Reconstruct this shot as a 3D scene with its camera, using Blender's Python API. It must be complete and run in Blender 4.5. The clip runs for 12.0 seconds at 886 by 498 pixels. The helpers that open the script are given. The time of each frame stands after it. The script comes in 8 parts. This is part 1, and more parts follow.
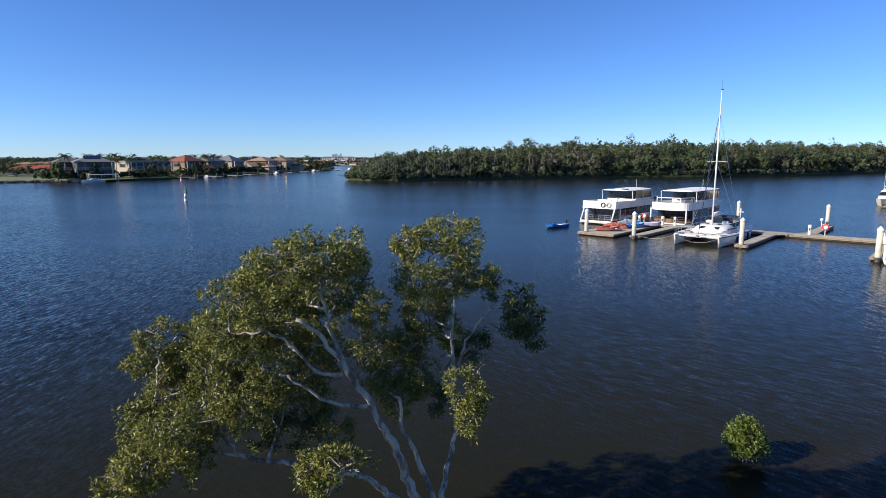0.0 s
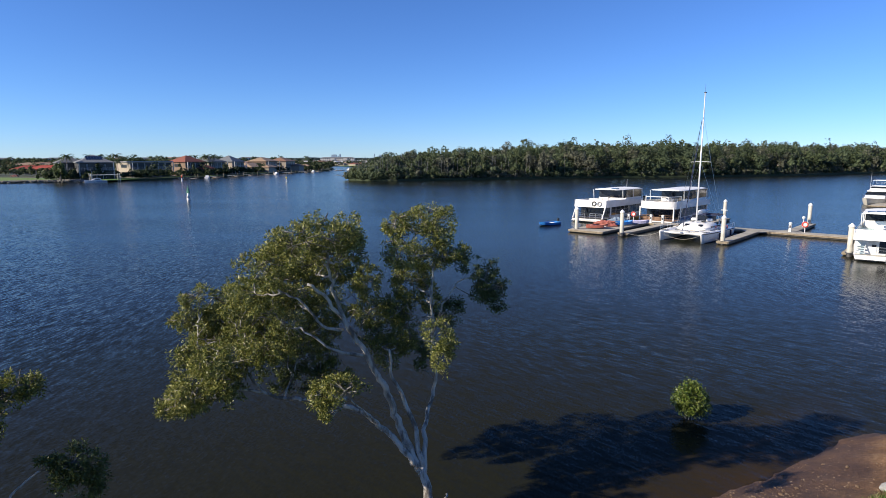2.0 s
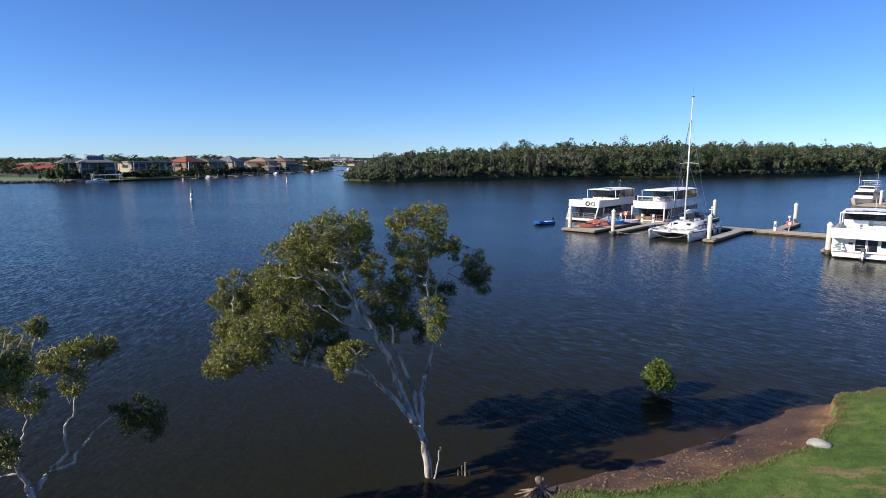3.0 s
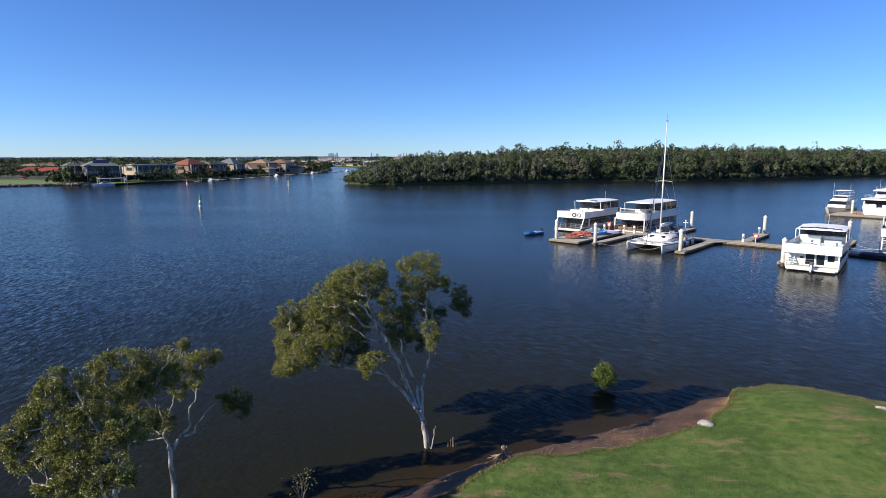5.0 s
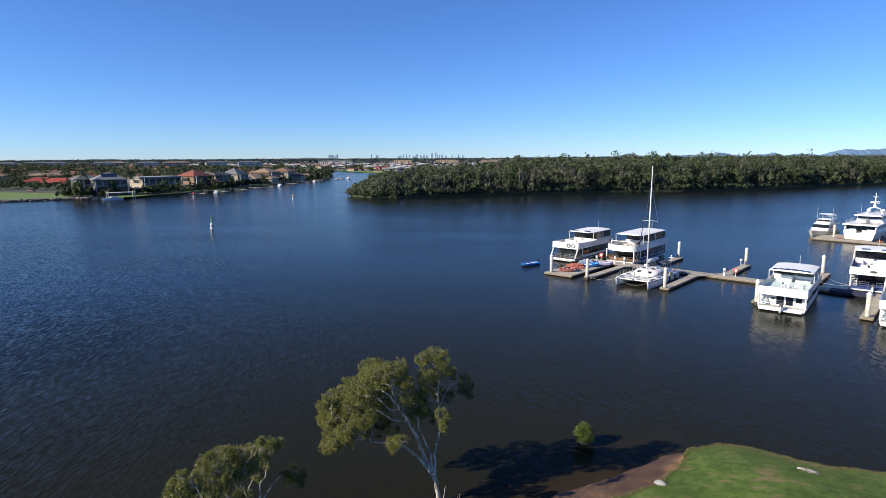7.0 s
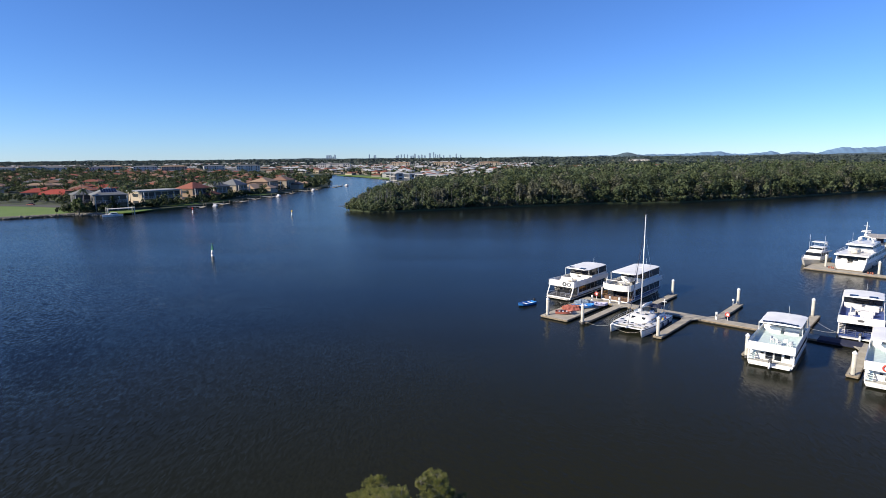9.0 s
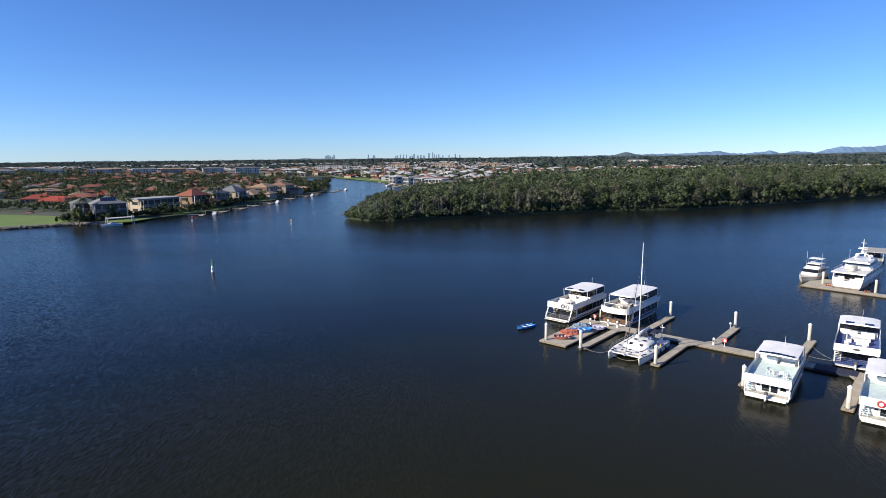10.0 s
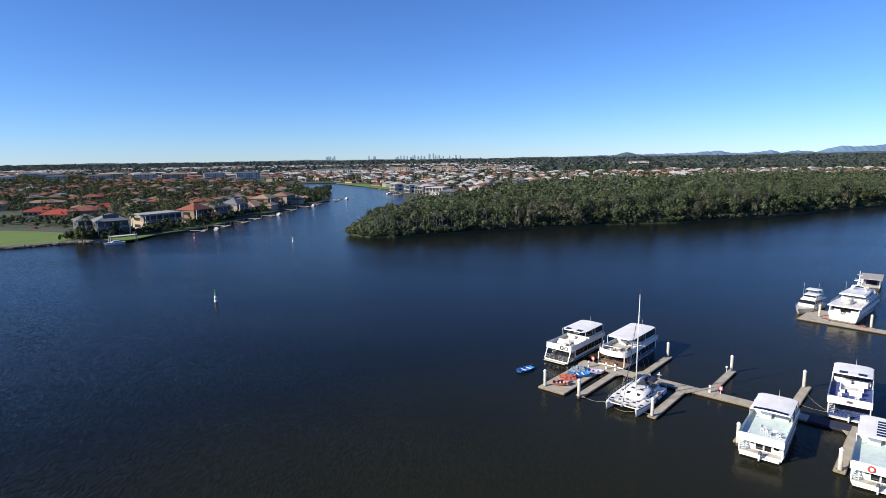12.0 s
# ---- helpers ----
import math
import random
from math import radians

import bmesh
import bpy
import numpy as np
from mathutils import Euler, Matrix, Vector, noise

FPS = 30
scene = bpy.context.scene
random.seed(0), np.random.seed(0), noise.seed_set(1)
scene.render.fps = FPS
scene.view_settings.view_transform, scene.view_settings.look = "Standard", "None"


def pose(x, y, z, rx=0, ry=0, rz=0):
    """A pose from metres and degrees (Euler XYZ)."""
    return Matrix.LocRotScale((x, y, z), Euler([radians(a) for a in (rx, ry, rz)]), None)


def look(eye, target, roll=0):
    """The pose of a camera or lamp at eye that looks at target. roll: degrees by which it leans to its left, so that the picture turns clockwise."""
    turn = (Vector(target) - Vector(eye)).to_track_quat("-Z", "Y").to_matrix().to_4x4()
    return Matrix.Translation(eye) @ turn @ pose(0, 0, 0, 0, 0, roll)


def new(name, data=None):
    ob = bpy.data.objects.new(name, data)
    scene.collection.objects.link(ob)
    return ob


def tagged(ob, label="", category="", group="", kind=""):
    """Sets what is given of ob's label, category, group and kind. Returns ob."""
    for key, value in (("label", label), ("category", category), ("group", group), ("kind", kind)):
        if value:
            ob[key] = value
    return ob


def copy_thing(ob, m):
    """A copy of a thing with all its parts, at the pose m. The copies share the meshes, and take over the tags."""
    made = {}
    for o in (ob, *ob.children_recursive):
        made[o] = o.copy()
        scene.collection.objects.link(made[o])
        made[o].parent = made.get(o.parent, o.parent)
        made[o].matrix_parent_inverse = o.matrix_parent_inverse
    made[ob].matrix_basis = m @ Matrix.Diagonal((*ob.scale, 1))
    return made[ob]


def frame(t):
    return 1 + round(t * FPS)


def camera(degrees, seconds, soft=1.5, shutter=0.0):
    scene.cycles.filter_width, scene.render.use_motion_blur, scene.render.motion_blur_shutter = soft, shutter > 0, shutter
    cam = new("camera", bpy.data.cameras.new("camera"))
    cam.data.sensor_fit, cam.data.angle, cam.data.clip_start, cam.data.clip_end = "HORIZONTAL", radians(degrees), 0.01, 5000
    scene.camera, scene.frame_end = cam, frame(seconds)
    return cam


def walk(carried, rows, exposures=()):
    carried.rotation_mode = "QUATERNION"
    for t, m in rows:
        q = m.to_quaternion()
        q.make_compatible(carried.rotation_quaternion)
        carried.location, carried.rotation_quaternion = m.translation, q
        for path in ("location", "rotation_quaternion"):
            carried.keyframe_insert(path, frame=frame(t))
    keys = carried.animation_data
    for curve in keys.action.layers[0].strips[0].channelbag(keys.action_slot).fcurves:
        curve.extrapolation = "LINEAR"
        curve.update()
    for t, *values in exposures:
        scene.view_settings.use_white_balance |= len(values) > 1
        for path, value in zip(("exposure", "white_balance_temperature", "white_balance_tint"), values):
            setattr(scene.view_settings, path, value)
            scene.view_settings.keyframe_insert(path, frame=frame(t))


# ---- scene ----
cam = camera(75.0, 12.0, 0.6)
# seconds, place, yaw, pitch, roll
PATH = [
    (0, -0.330, -5.582, 10.495, 7.704, -8.866, -0.198),
    (0.5, -0.104, -6.001, 10.533, 7.703, -8.862, -0.202),
    (1, 0.127, -6.658, 10.529, 7.693, -8.850, -0.205),
    (1.5, 0.364, -7.570, 10.503, 7.672, -8.833, -0.207),
    (2, 0.610, -8.739, 10.468, 7.639, -8.817, -0.206),
    (2.5, 0.873, -10.137, 10.483, 7.592, -8.811, -0.198),
    (3, 1.160, -11.705, 10.653, 7.535, -8.821, -0.180),
    (3.5, 1.466, -13.408, 11.049, 7.474, -8.848, -0.154),
    (4, 1.773, -15.214, 11.677, 7.414, -8.887, -0.124),
    (4.5, 2.057, -17.081, 12.513, 7.361, -8.927, -0.100),
    (5, 2.292, -18.967, 13.539, 7.322, -8.957, -0.091),
    (5.5, 2.460, -20.819, 14.779, 7.301, -8.968, -0.105),
    (6, 2.557, -22.573, 16.330, 7.302, -8.955, -0.146),
    (6.5, 2.602, -24.038, 18.195, 7.319, -8.928, -0.209),
    (7, 2.623, -25.060, 20.240, 7.333, -8.906, -0.282),
    (7.5, 2.646, -25.673, 22.288, 7.319, -8.911, -0.351),
    (8, 2.682, -25.942, 24.319, 7.276, -8.944, -0.413),
    (8.5, 2.732, -25.959, 26.399, 7.216, -8.992, -0.470),
    (9, 2.786, -25.840, 28.608, 7.156, -9.038, -0.526),
    (9.5, 2.829, -25.722, 30.973, 7.111, -9.070, -0.582),
    (10, 2.846, -25.758, 33.393, 7.082, -9.085, -0.633),
    (10.5, 2.839, -25.943, 35.767, 7.069, -9.089, -0.676),
    (11, 2.856, -26.128, 38.051, 7.076, -9.091, -0.722),
    (11.5, 2.954, -26.179, 40.270, 7.112, -9.099, -0.787),
    (12, 3.163, -26.023, 42.467, 7.180, -9.115, -0.881),
]
walk(cam, [(t, pose(x, y, z, 90 + pitch, 0, yaw) @ pose(0, 0, 0, 0, 0, roll)) for t, x, y, z, yaw, pitch, roll in PATH], [(0.0, 0.75), (12.0, 0.75)])

# ---- world and light ----
SUN_TRAVEL = Vector((0.79, 0.40, -0.46)).normalized()
world = bpy.data.worlds.new("world")
scene.world = world
world.use_nodes = True
wn = world.node_tree.nodes
sky = wn.new("ShaderNodeTexSky")
sky.sky_type = "NISHITA"
sky.sun_disc = False
sky.sun_elevation = math.asin(-SUN_TRAVEL.z)
sky.sun_rotation = math.atan2(-SUN_TRAVEL.x, -SUN_TRAVEL.y) % (2 * math.pi)
sky.air_density, sky.dust_density, sky.ozone_density = 1.0, 0.0, 6.0
sky.altitude = 1500
wn["Background"].inputs["Strength"].default_value = 0.074
deep = wn.new("ShaderNodeHueSaturation")
deep.inputs["Saturation"].default_value = 1.03
world.node_tree.links.new(sky.outputs[0], deep.inputs["Color"])
clear = wn.new("ShaderNodeMix")
clear.data_type, clear.blend_type = "RGBA", "MULTIPLY"
clear.inputs[0].default_value = 1.0
clear.inputs[7].default_value = (0.80, 0.97, 1.29, 1)
world.node_tree.links.new(deep.outputs[0], clear.inputs[6])
world.node_tree.links.new(clear.outputs[2], wn["Background"].inputs["Color"])
sun = new("sun", bpy.data.lights.new("sun", "SUN"))
sun.data.energy, sun.data.angle, sun.data.color = 5.0, radians(0.5), (1.0, 0.88, 0.70)
sun.matrix_world = look((0, 0, 60), tuple(Vector((0, 0, 60)) + SUN_TRAVEL))

# ---- materials ----


class Nodes:
    """A small wrapper that builds a node material."""

    def __init__(self, name):
        self.mat = bpy.data.materials.new(name)
        self.mat.use_nodes = True
        self.tree = self.mat.node_tree
        self.bsdf = self.tree.nodes["Principled BSDF"]
        self.coord = None

    def add(self, kind, **inputs):
        n = self.tree.nodes.new(kind)
        for k, v in inputs.items():
            sock = n.inputs[k.replace("_", " ")]
            if isinstance(v, bpy.types.NodeSocket):
                self.tree.links.new(v, sock)
            else:
                sock.default_value = v
        return n

    def place(self):
        if self.coord is None:
            self.coord = self.tree.nodes.new("ShaderNodeTexCoord").outputs["Object"]
        return self.coord

    def noise(self, scale, detail=4.0, rough=0.55, stretch=None, world=False):
        src = self.place()
        if world:
            src = self.add("ShaderNodeNewGeometry").outputs["Position"]
        if stretch:
            src = self.add("ShaderNodeMapping", Vector=src, Scale=stretch).outputs[0]
        return self.add("ShaderNodeTexNoise", Vector=src, Scale=scale, Detail=detail, Roughness=rough).outputs["Fac"]

    def ramp(self, fac, *stops):
        n = self.add("ShaderNodeValToRGB", Fac=fac)
        e = n.color_ramp.elements
        while len(e) < len(stops):
            e.new(0.5)
        for el, (p, c) in zip(e, stops):
            el.position, el.color = p, (*c, 1)
        return n.outputs[0]

    def mix(self, fac, a, b):
        n = self.tree.nodes.new("ShaderNodeMix")
        n.data_type = "RGBA"
        for sock, v in ((n.inputs[0], fac), (n.inputs[6], a), (n.inputs[7], b)):
            if isinstance(v, bpy.types.NodeSocket):
                self.tree.links.new(v, sock)
            else:
                sock.default_value = v if not isinstance(v, tuple) else (*v, 1)
        return n.outputs[2]

    def math(self, op, a, b):
        n = self.tree.nodes.new("ShaderNodeMath")
        n.operation = op
        for sock, v in zip(n.inputs, (a, b)):
            if isinstance(v, bpy.types.NodeSocket):
                self.tree.links.new(v, sock)
            else:
                sock.default_value = v
        return n.outputs[0]

    def finish(self, color=None, rough=0.6, metal=0.0, bump=None, strength=0.3, dist=0.02, ior=None, spec=None):
        b = self.bsdf.inputs
        for key, v in (("Base Color", color), ("Roughness", rough), ("Metallic", metal), ("IOR", ior), ("Specular IOR Level", spec)):
            if v is None:
                continue
            if isinstance(v, bpy.types.NodeSocket):
                self.tree.links.new(v, b[key])
            else:
                b[key].default_value = (*v, 1) if isinstance(v, tuple) else v
        if bump is not None:
            n = self.add("ShaderNodeBump", Height=bump, Strength=strength, Distance=dist)
            self.tree.links.new(n.outputs[0], b["Normal"])
        return self.mat


def plain(name, color, rough=0.5, metal=0.0, vary=0.15, scale=1.5, bump=0.0):
    """Paint, plastic or metal with soft uneven dirt at two scales."""
    n = Nodes(name)
    big, fine = n.noise(scale, 5), n.noise(scale * 14, 3)
    f = n.math("ADD", n.math("MULTIPLY", big, 0.7), n.math("MULTIPLY", fine, 0.3))
    dark = tuple(c * (1 - vary) for c in color)
    light = tuple(min(1, c * (1 + vary * 0.5)) for c in color)
    col = n.ramp(f, (0.35, dark), (0.6, light))
    return n.finish(col, rough, metal, bump=fine if bump else None, strength=bump)


def leaf_material(name, dark, mid, light, tree_scale=0.13, gloss=0.5, each=0.55):
    """Leaves: hue differs from leaf to leaf and, slowly, from bough to bough."""
    n = Nodes(name)
    geo = n.add("ShaderNodeNewGeometry")
    one = geo.outputs["Random Per Island"]
    slow = n.noise(tree_scale, 3, world=True)
    f = n.math("ADD", n.math("MULTIPLY", one, each), n.math("MULTIPLY", slow, 1.05 - each))
    lo, hi = (0.22, 0.82) if each > 0.4 else (0.36, 0.70)
    col = n.ramp(f, (lo, dark), ((lo + hi) / 2, mid), (hi, light))
    m = n.finish(col, gloss)
    tl = n.add("ShaderNodeBsdfTranslucent", Color=col)
    mixer = n.add("ShaderNodeMixShader", Fac=0.3)
    out = n.tree.nodes["Material Output"]
    n.tree.links.new(n.bsdf.outputs[0], mixer.inputs[1])
    n.tree.links.new(tl.outputs[0], mixer.inputs[2])
    n.tree.links.new(mixer.outputs[0], out.inputs["Surface"])
    return m


def water_material():
    """River water whose wind ripples are given as surface slopes."""
    n = Nodes("river_water")

    def slopes(along, across, crest, size, detail=2, tilt=0.3):
        """Slopes of ripples whose crests run at the angle crest, in waves to a metre along and across them."""
        at = n.add("ShaderNodeMapping", Vector=n.place(), Rotation=(0, 0, crest), Scale=(1 / along, 1 / across, 1))
        at.vector_type = "TEXTURE"
        tex = n.add("ShaderNodeTexNoise", Vector=at.outputs[0], Scale=1.0, Detail=detail, Roughness=0.5).outputs["Color"]
        v = n.add("ShaderNodeVectorMath", Vector=tex)
        v.operation = "SUBTRACT"
        v.inputs[1].default_value = (0.5, 0.5, 0.5)
        w = n.add("ShaderNodeVectorMath", Vector=v.outputs[0])
        w.operation = "MULTIPLY"
        w.inputs[1].default_value = (size * tilt, size, 0)
        turned = n.add("ShaderNodeVectorRotate", Vector=w.outputs[0], Angle=crest)
        turned.rotation_type = "Z_AXIS"
        return turned.outputs[0]

    def plus(a, b):
        v = n.add("ShaderNodeVectorMath", Vector=a)
        v.operation = "ADD"
        if isinstance(b, bpy.types.NodeSocket):
            n.tree.links.new(b, v.inputs[1])
        else:
            v.inputs[1].default_value = b
        return v.outputs[0]

    # the wind rows swing round towards the beach
    swing = n.add("ShaderNodeVectorMath", Vector=n.place())
    swing.operation = "DISTANCE"
    swing.inputs[1].default_value = (10, 10, 0)
    swing = n.ramp(n.math("ADD", n.math("MULTIPLY", swing.outputs["Value"], 0.02), n.math("MULTIPLY", n.noise(0.12, 2), 0.2)), (0.35, (0, 0, 0)), (0.85, (1, 1, 1)))
    rows = n.mix(swing, slopes(1.3, 5.4, radians(142), 0.66), slopes(1.3, 5.0, radians(95), 0.74))
    ripple = plus(plus(rows, slopes(0.5, 1.5, radians(60), 0.05)), slopes(7.0, 12.0, radians(80), 0.42, 1, 1.0))
    gust = n.ramp(n.noise(0.02, 4, 0.6, (0.5, 1.7, 1)), (0.36, (0.6, 0.6, 0.6)), (0.64, (1.2, 1.2, 1.2)))
    # the water off the near bank lies sheltered
    off = n.add("ShaderNodeVectorMath", Vector=n.place())
    off.operation = "DOT_PRODUCT"
    off.inputs[1].default_value = (-0.622, 0.783, 0)
    lee = n.ramp(n.math("MULTIPLY", off.outputs["Value"], 0.02), (0.08, (0.8, 0.8, 0.8)), (0.9, (1, 1, 1)))
    open_water = n.add("ShaderNodeVectorMath", Vector=ripple)
    open_water.operation = "MULTIPLY"
    n.tree.links.new(lee, open_water.inputs[1])
    # and calmer again between the pontoons
    east = n.add("ShaderNodeSeparateXYZ", Vector=n.place()).outputs["X"]
    shelter = n.ramp(n.math("ADD", n.math("MULTIPLY", east, 0.02), 0.4), (0.1, (1, 1, 1)), (0.8, (0.62, 0.62, 0.62)))
    lull = n.add("ShaderNodeVectorMath", Vector=open_water.outputs[0])
    lull.operation = "MULTIPLY"
    n.tree.links.new(shelter, lull.inputs[1])
    calm = n.add("ShaderNodeVectorMath", Vector=lull.outputs[0])
    calm.operation = "MULTIPLY"
    n.tree.links.new(gust, calm.inputs[1])
    up = n.add("ShaderNodeVectorMath", Vector=plus(calm.outputs[0], (0, 0, 1)))
    up.operation = "NORMALIZE"
    n.tree.links.new(up.outputs[0], n.bsdf.inputs["Normal"])
    # river mud stirred up and showing through the shallows off the near bank
    silt = n.noise(0.03, 4)
    off = n.add("ShaderNodeVectorMath", Vector=n.place())
    off.operation = "DOT_PRODUCT"
    off.inputs[1].default_value = (-0.622, 0.783, 0)
    bank_off = off.outputs["Value"]
    off = n.math("ADD", n.math("MULTIPLY", bank_off, 0.009), n.math("MULTIPLY", silt, 0.5))
    col = n.ramp(off, (0.3, (0.0140, 0.0145, 0.0082)), (0.62, (0.0122, 0.0138, 0.0086)), (1.0, (0.0060, 0.0082, 0.0085)))
    edge = n.math("ADD", n.math("MULTIPLY", bank_off, 0.1), n.math("MULTIPLY", n.noise(0.5, 4), 0.35))
    shallow = n.ramp(edge, (0.42, (0.7, 0.7, 0.7)), (0.78, (0, 0, 0)))
    beach = n.ramp(n.math("MULTIPLY", east, 0.05), (0.45, (1, 1, 1)), (0.75, (0, 0, 0)))
    shallow = n.math("MULTIPLY", shallow, beach)
    col = n.mix(shallow, col, (0.040, 0.024, 0.011))
    still = n.ramp(n.math("ADD", n.math("MULTIPLY", east, 0.02), 0.4), (0.1, (0.13, 0.13, 0.13)), (0.8, (0.18, 0.18, 0.18)))
    return n.finish(col, still, ior=1.13)


def grass_material():
    n = Nodes("mown_grass")
    a, b, c = n.noise(0.22, 5), n.noise(2.2, 5), n.noise(28, 3)
    f = n.math("ADD", n.math("MULTIPLY", a, 0.35), n.math("ADD", n.math("MULTIPLY", b, 0.35), n.math("MULTIPLY", c, 0.3)))
    green = n.ramp(f, (0.42, (0.034, 0.074, 0.007)), (0.5, (0.070, 0.132, 0.015)), (0.58, (0.145, 0.185, 0.044)))
    bare = n.ramp(n.noise(0.8, 5, 0.62, (0.6, 1.5, 1)), (0.56, (0, 0, 0)), (0.66, (1, 1, 1)))
    col = n.mix(bare, green, (0.21, 0.155, 0.080))
    return n.finish(col, 0.85, bump=c, strength=0.8, dist=0.06)


def bark_material(name, dark, pale):
    n = Nodes(name)
    f = n.noise(5, 6, 0.65, (1, 1, 0.35))
    col = n.ramp(f, (0.40, dark), (0.54, pale), (0.75, tuple(min(1, c * 1.15) for c in pale)))
    return n.finish(col, 0.8, bump=n.noise(22, 4, 0.6, (1, 1, 0.3)), strength=0.5, dist=0.02)


def ground_material(name, *cols, scale=0.6, bump=0.6, dist=0.05):
    n = Nodes(name)
    f = n.math("ADD", n.math("MULTIPLY", n.noise(scale, 6), 0.6), n.math("MULTIPLY", n.noise(scale * 22, 4), 0.4))
    step = 0.34 / max(1, len(cols) - 1)
    col = n.ramp(f, *[(0.33 + i * step, c) for i, c in enumerate(cols)])
    return n.finish(col, 0.9, bump=n.noise(scale * 30, 5), strength=bump, dist=dist)


def beach_material():
    """Clay and sand: wet and dark where the tide has just left it, dry and paler higher up."""
    n = Nodes("clay_beach")
    z = n.add("ShaderNodeSeparateXYZ", Vector=n.add("ShaderNodeNewGeometry").outputs["Position"]).outputs["Z"]
    a, b, c = n.noise(0.7, 6), n.noise(7, 5, 0.65), n.noise(34, 3)
    f = n.math("ADD", n.math("MULTIPLY", a, 0.35), n.math("ADD", n.math("MULTIPLY", b, 0.35), n.math("MULTIPLY", c, 0.3)))
    wet = n.ramp(f, (0.38, (0.034, 0.017, 0.008)), (0.5, (0.070, 0.036, 0.018)), (0.62, (0.115, 0.066, 0.036)))
    dry = n.ramp(f, (0.38, (0.085, 0.044, 0.019)), (0.5, (0.175, 0.095, 0.044)), (0.62, (0.33, 0.21, 0.115)))
    high = n.ramp(n.math("ADD", z, n.math("MULTIPLY", a, 0.5)), (0.62, (0, 0, 0)), (1.1, (1, 1, 1)))
    col = n.mix(high, wet, dry)
    return n.finish(col, n.ramp(high, (0.0, (0.7, 0.7, 0.7)), (1.0, (0.9, 0.9, 0.9))), bump=n.math("ADD", b, n.math("MULTIPLY", c, 0.5)), strength=0.8, dist=0.06)


def roof_material(name, color):
    n = Nodes(name)
    info = n.add("ShaderNodeObjectInfo").outputs["Random"]
    f = n.math("ADD", n.math("MULTIPLY", info, 0.5), n.math("MULTIPLY", n.noise(1.2, 5), 0.5))
    col = n.ramp(f, (0.15, tuple(c * 0.6 for c in color)), (0.85, tuple(min(1, c * 1.25) for c in color)))
    return n.finish(col, 0.8, bump=n.noise(4, 2, 0.5, (0.3, 3, 3)), strength=0.6, dist=0.08)


def glass_material(name, color, rough=0.08):
    n = Nodes(name)
    col = n.ramp(n.noise(0.8, 2), (0.4, tuple(c * 0.6 for c in color)), (0.6, color))
    return n.finish(col, rough, spec=0.6)


WATER = water_material()
GRASS = grass_material()
BEACH = beach_material()
LAND = ground_material("suburb_ground", (0.020, 0.034, 0.012), (0.032, 0.046, 0.018), (0.052, 0.058, 0.032), scale=0.02)
LAWN = ground_material("lawn", (0.062, 0.120, 0.014), (0.088, 0.155, 0.020), (0.112, 0.160, 0.032), scale=0.06)
REVET = ground_material("revetment_stone", (0.08, 0.075, 0.065), (0.16, 0.15, 0.13), (0.24, 0.22, 0.19), scale=0.8)
STONE = ground_material("pebble", (0.055, 0.033, 0.020), (0.125, 0.080, 0.050), (0.36, 0.28, 0.20), scale=4)
PALE_ROCK = ground_material("pale_rock", (0.20, 0.20, 0.195), (0.30, 0.30, 0.29), (0.40, 0.40, 0.385), scale=2.5)
BARK = bark_material("pale_bark", (0.10, 0.088, 0.075), (0.38, 0.36, 0.33))
TWIG = bark_material("twig_bark", (0.075, 0.066, 0.052), (0.19, 0.175, 0.15))
DEAD_WOOD = bark_material("dead_wood", (0.06, 0.045, 0.034), (0.19, 0.155, 0.12))
GREY_WOOD = bark_material("bleached_wood", (0.10, 0.095, 0.09), (0.28, 0.27, 0.26))
PALM_BARK = bark_material("palm_bark", (0.10, 0.085, 0.065), (0.20, 0.17, 0.14))
LEAF = leaf_material("mangrove_leaf", (0.050, 0.070, 0.012), (0.134, 0.152, 0.026), (0.275, 0.265, 0.072), 0.5, 0.5, 0.8)
# the mangrove leaf again, darkened to put shade into its colour
LEAF_SHADED = leaf_material("shaded_leaf", (0.035, 0.052, 0.014), (0.070, 0.095, 0.024), (0.13, 0.15, 0.045), 0.5, 0.45)
LEAF_BUSH = leaf_material("bush_leaf", (0.035, 0.06, 0.010), (0.085, 0.125, 0.018), (0.18, 0.21, 0.05), 1.5, 0.4)
WOODS = leaf_material("far_woods_leaf", (0.030, 0.050, 0.024), (0.066, 0.096, 0.044), (0.122, 0.150, 0.076), 0.11, 0.75, 0.25)
WOODS_DARK = leaf_material("dark_woods_leaf", (0.024, 0.040, 0.016), (0.052, 0.077, 0.029), (0.096, 0.120, 0.050), 0.11, 0.75, 0.25)
WOODS_GREY = leaf_material("casuarina_leaf", (0.044, 0.052, 0.034), (0.085, 0.093, 0.062), (0.150, 0.156, 0.112), 0.11, 0.8, 0.25)
SHORE_LEAF = leaf_material("shore_tree_leaf", (0.030, 0.052, 0.012), (0.064, 0.100, 0.024), (0.125, 0.160, 0.045), 0.3, 0.6, 0.4)
GARDEN = leaf_material("garden_leaf", (0.013, 0.025, 0.009), (0.036, 0.058, 0.019), (0.085, 0.106, 0.036), 0.14, 0.7, 0.3)
# bluish distance haze is blended into this leaf colour
HAZE_TREES = leaf_material("far_treetop", (0.024, 0.038, 0.036), (0.038, 0.056, 0.052), (0.064, 0.084, 0.078), 0.006, 0.9)
PALM_LEAF = leaf_material("palm_leaf", (0.020, 0.036, 0.012), (0.045, 0.072, 0.020), (0.10, 0.125, 0.04), 0.3, 0.5)
